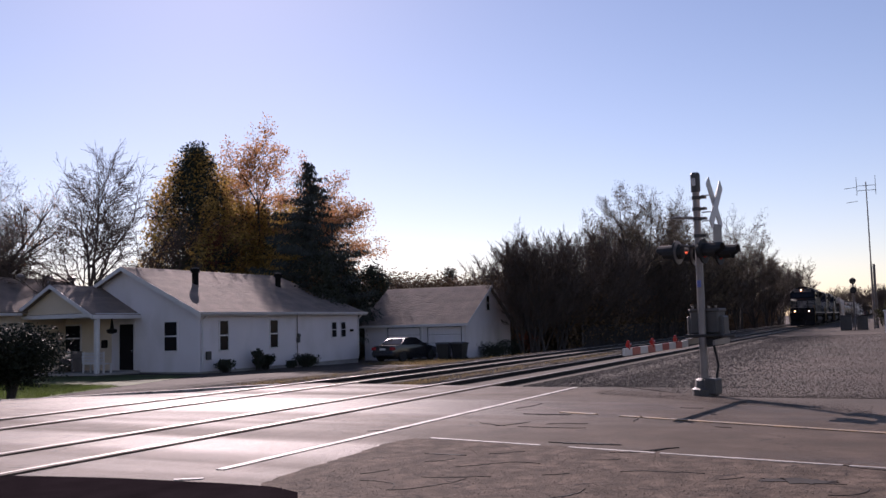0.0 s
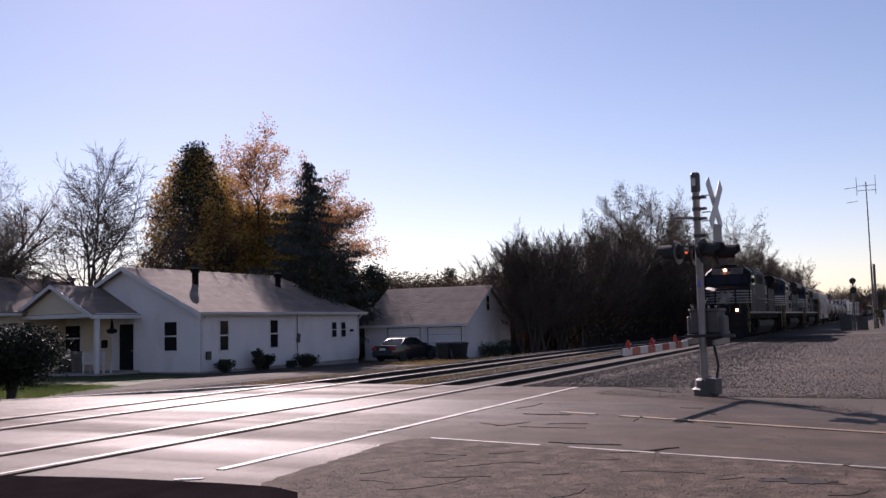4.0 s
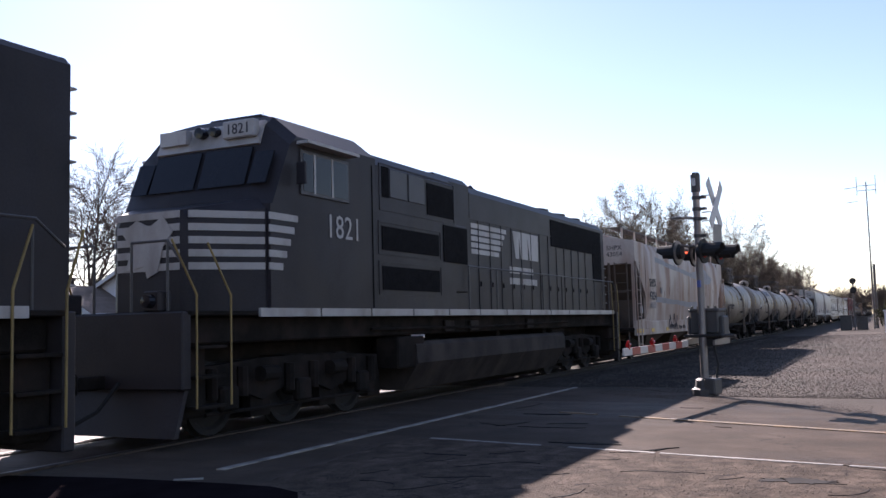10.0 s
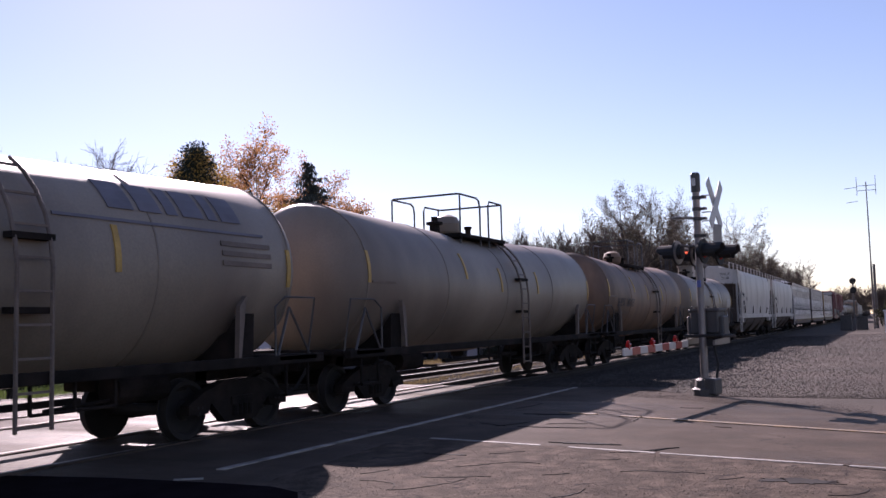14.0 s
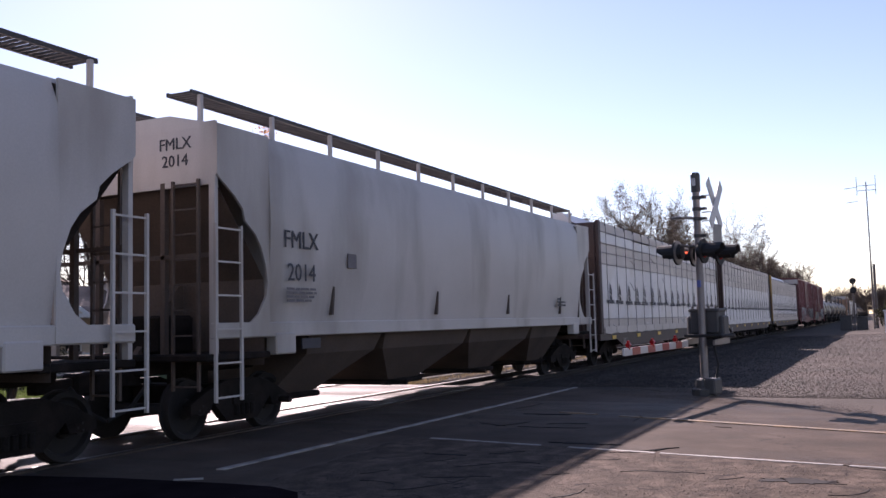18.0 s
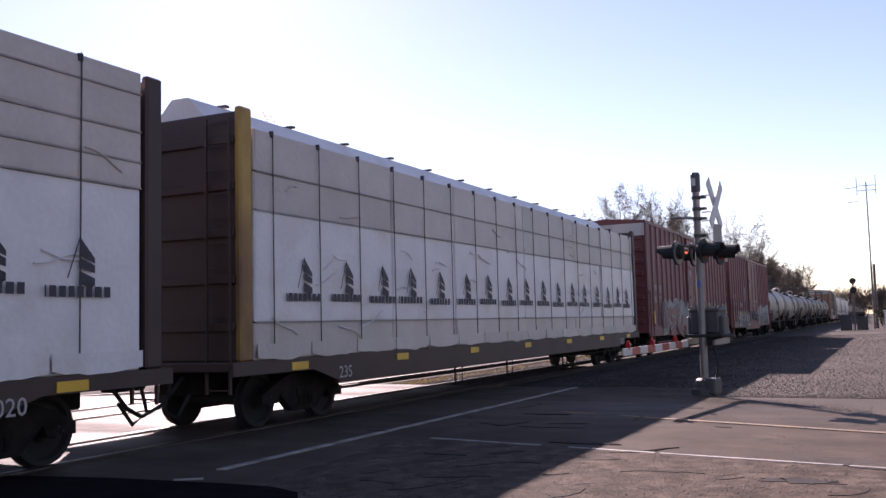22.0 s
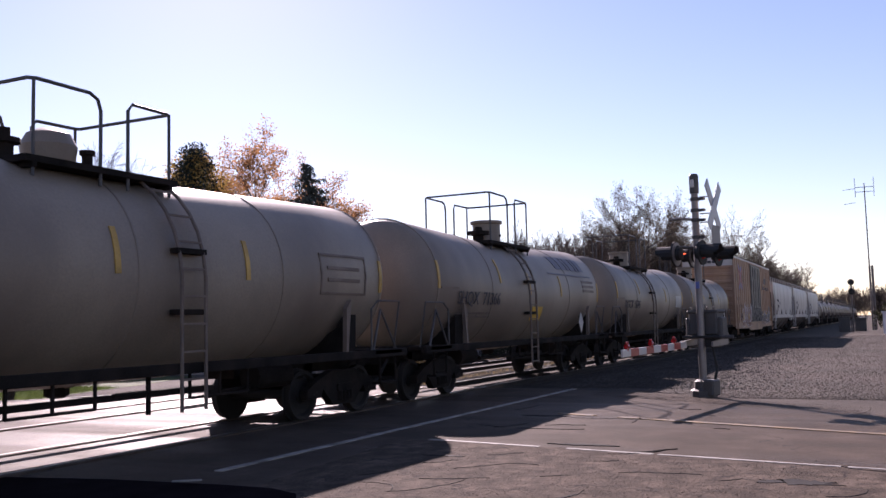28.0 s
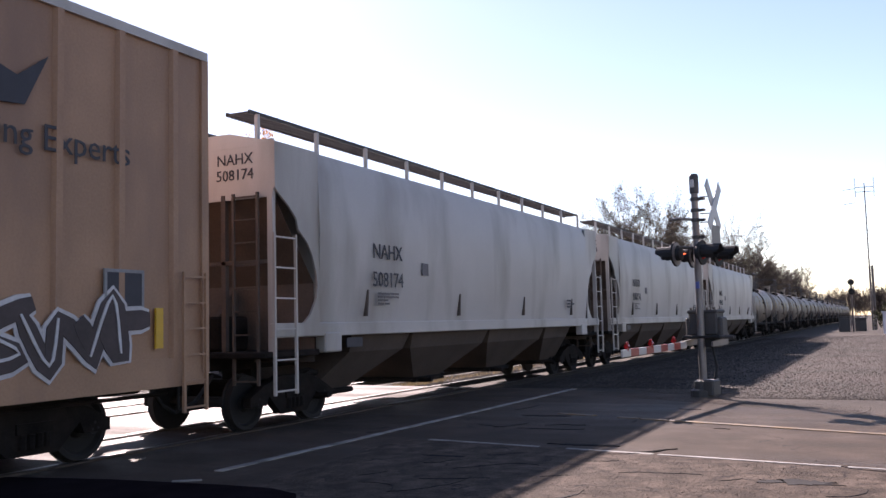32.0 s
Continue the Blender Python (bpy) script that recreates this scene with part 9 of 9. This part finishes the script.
    for src, px, d, k, turn in ((s2, 905, 74, 1.0, 60), (s1, 940, 66, 1.05, 100), (s1, 885, 90, 1.15, 200), (s2, 930, 80, 1.15, 20), (s1, 970, 72, 1.2, 250), (t1, 1120, 88, 0.98, 20), (t2, 1070, 90, 0.8, 200), (s2, 985, 63, 0.95, 200), (s1, 1010, 66, 1.08, 30), (s2, 1040, 70, 1.1, 290), (s1, 1060, 74, 1.15, 150), (t1, 1075, 84, 0.78, 80),
                                (s2, 1090, 78, 1.0, 10), (s1, 1125, 84, 1.15, 50), (t2, 1145, 92, 0.86, 120), (s2, 1160, 88, 1.15, 230), (s1, 1185, 92, 1.1, 320), (t1, 1165, 104, 0.98, 200), (t2, 1215, 108, 0.95, 60),
                                (s2, 1215, 98, 1.15, 140), (t1, 1245, 112, 0.88, 300), (s1, 1245, 106, 1.15, 220), (s2, 1275, 116, 1.2, 20), (t2, 1275, 124, 0.85, 180), (t1, 1305, 130, 0.92, 40), (s1, 1300, 124, 1.3, 100),
                                (t2, 1330, 142, 0.98, 270), (s2, 1330, 134, 1.3, 70), (t1, 1350, 156, 0.85, 110), (s1, 1355, 150, 1.3, 160), (s2, 1375, 168, 1.3, 250), (t2, 1380, 180, 0.8, 30), (s1, 1395, 190, 1.35, 300), (t1, 1408, 215, 0.75, 200), (s2, 1415, 230, 1.4, 90)):
        copy_thing(src, at_spot(px, d, turn, k))
    for i, (px, d, k) in enumerate(((650, 84, 0.75), (675, 80, 0.8), (700, 95, 0.75), (725, 110, 0.75), (752, 118, 0.72), (825, 95, 0.8), (850, 88, 0.85), (770, 130, 0.7), (620, 75, 0.8))):
        copy_thing(s2 if i % 2 else s1, at_spot(px, d, i * 67, k))
    # far woods along the horizon
    for i in range(16):
        px, d = 1432 + i * 9.5 + (i % 3) * 2, 330 + (i * 53) % 120
        copy_thing((s1, s2, t1)[i % 3], at_spot(px, d, i * 77, (1.5, 1.35, 0.8)[i % 3]))
    for i in range(10):
        copy_thing((s1, s2)[i % 2], at_spot(1558 + i * 14, 120 + (i * 31) % 50, i * 50, 0.65))


M_FENCE = mat("dark_weathered_boards", (0.03, 0.025, 0.022), 0.9, var=0.4, scale=2, grain=30, bump=0.3, objvar=0.25, spec=0.1)


def undergrowth():
    """Dark brush at the foot of the trees, joined, with a fence before it."""
    rnd = random.Random(77)
    st, tips = Strands(), []
    for i in range(17000):
        u = rnd.random()
        x = 62 + 150 * u ** 1.5
        y = 10.4 + rnd.random() ** 1.6 * (14 + 0.16 * x)
        z = lift(x, y)
        h = rnd.uniform(0.8, 4.2) + 0.10 * (y - 10) + 0.012 * (x - 62)
        q = Vector((x + rnd.gauss(0, 0.4), y + rnd.gauss(0, 0.4), z + h))
        st.seg(Vector((x, y, z - 0.1)), q, 0.02, 0.01, 3)
        for k in range(2):
            e = q + Vector((rnd.gauss(0, 0.5), rnd.gauss(0, 0.5), rnd.uniform(-0.2, 0.6)))
            st.seg(q.lerp(Vector((x, y, z)), 0.3 * k), e, 0.012, 0.008, 3)
            tips.append((e, None))
        tips.append((q.lerp(Vector((x, y, z)), 0.5), None))
    tagged(new("brush_stems", st.mesh("brush_stems", M_TWIG)), "tangled bare brush at the foot of the trees", "brush", kind="stuff")
    tagged(new("brush_leaves", leaf_mesh("brush_leaves", tips, 5, 0.12, 0.6, M_BRUSH, 5)), "dark leaves in the brush under the trees", "brush", kind="stuff")
    f = thing("board_fence", "dark weathered board fence below the trees", "fence")
    for i in range(120):
        x = 62.5 + i * 0.3
        me = cached("fence_board%d" % (i % 3), lambda: MB().cbox(0, 0.27, -0.012, 0.012, 0.0, 1.7 + 0.03 * (i % 3), 0.006).mesh("fence_board", M_FENCE))
        part("fence_board", me, M_FENCE, f, at=pose(x, 9.7, lift(x, 9.7)))
    for i in range(15):
        x = 62.5 + i * 2.57
        part("fence_post", cached("fence_post", lambda: MB().cbox(-0.05, 0.05, 0.012, 0.11, -0.1, 1.75, 0.01).mesh("fence_post", M_POLEW)), M_POLEW, f, at=pose(x, 9.7, lift(x, 9.7)))


def garden():
    shrub("large dark flat-topped evergreen shrub on a short trunk", 17.7, 12.3, 3.3, 1.75, 51, M_SHRUB, 34000, 0.045, 0.55)
    for x, y, w, h, m in ((34.9, 18.9, 0.9, 0.6, M_LEAF_G), (38.0, 18.9, 0.9, 0.75, M_SHRUB), (37.3, 18.8, 0.6, 1.1, M_LEAF_G), (41.4, 18.8, 1.3, 0.65, M_LEAF_G), (40.2, 18.9, 0.5, 0.35, M_LEAF_G), (54.0, 13.1, 2.4, 0.9, M_LEAF_G), (57.0, 13.0, 2.2, 1.1, M_LEAF_G), (60.2, 13.2, 2.0, 1.6, M_LEAF_R)):
        shrub("dark leafy shrub against the foot of the wall", x, y, w, h, int(x * 10), m, 1800, 0.06)
    shrub("dull green bush beside the white shed", 90.0, -10.2, 3.2, 2.6, 61, M_BUSH, 3000, 0.09)
    rnd = random.Random(9)

    def blades(name, n, area, h, material, label):
        vs, fs = [], []
        for i in range(n):
            x, y = area()
            z = lift(x, y)
            a, hh = rnd.uniform(0, 6.28), h * rnd.uniform(0.4, 1.3)
            dx, dy = math.cos(a) * 0.012, math.sin(a) * 0.012
            o = len(vs)
            vs += [(x - dx, y - dy, z - 0.02), (x + dx, y + dy, z - 0.02), (x + rnd.gauss(0, 0.04), y + rnd.gauss(0, 0.04), z + hh)]
            fs.append((o, o + 1, o + 2))
        me = bpy.data.meshes.new(name)
        me.from_pydata(vs, [], fs)
        me.materials.append(material)
        tagged(new(name, me), label, "grass", kind="stuff")
    lawn = MB()
    for i in range(18):
        for j in range(26):
            c = [(14 + i + u, 11.0 + max(0.0, (i + u) * 0.42 - 0.6) + j * 0.9 + w) for u, w in ((0, 0), (1, 0), (1, 0.9), (0, 0.9))]
            c = [(cx, 11.0 + max(0.0, (cx - 14) * 0.42 - 0.6) + j * 0.9 + k) for (cx, _), k in zip(c, (0, 0, 0.9, 0.9))]
            lawn.add([(cx, cy, lift(cx, cy) + 0.015) for cx, cy in c], [(0, 1, 2, 3)])
    solid("lawn", lawn, M_GRASS, "green lawn beside the shrub", "lawn", kind="structure")
    blades("lawn_grass", 30000, lambda: (lambda u, v: (16.2 + 8 * u, 11.4 + 0.42 * 8 * u + 7 * v))(rnd.random(), rnd.random()), 0.09, M_GRASS, "short green grass blades on the lawn")
    blades("dry_grass", 12000, lambda: (rnd.uniform(44, 62), rnd.uniform(11.5, 17.0)), 0.18, M_DRYGRASS, "dry tan grass along the driveway")
    blades("track_weeds", 2500, lambda: (22 + 22 * rnd.random() ** 2, rnd.choice((rnd.uniform(6.3, 8.0), rnd.uniform(1.9, 2.6)))), 0.10, M_DRYGRASS, "sparse dry weeds beside the ballast")


plant_trees()
undergrowth()
garden()


lay_ties()
pavement_cracks()
spread_stones()


def travel(t):
    """Metres gone at a time: the train gathers a little speed at first, then runs evenly."""
    return SPEED * t + 6.2 * max(0.0, 1 - t / 5.5) ** 1.5


def motions():
    """The train rolls by, and its wheels turn with it."""
    for ob, c0 in CARS:
        walk(ob, [(t, pose(c0 - travel(t), 0, 0)) for t in [i * 0.5 for i in range(14)] + [8.0, 10.0, 12.0, 16.0, 20.0, 24.0, 28.0, 32.0]])
    first = {}
    for ob, kind, dx, r in WHEELS:
        key = (kind, round(dx, 2))
        if key not in first:
            rows = []
            for i in range(961):
                t = i / 30
                rows.append((t, pose(dx, 0, r) @ Matrix.Rotation(-travel(t) / r, 4, "Y")))
            walk(ob, rows)
            first[key] = ob.animation_data
        else:
            ob.rotation_mode = "QUATERNION"
            ob.animation_data_create()
            ob.animation_data.action = first[key].action
            ob.animation_data.action_slot = first[key].action_slot


motions()
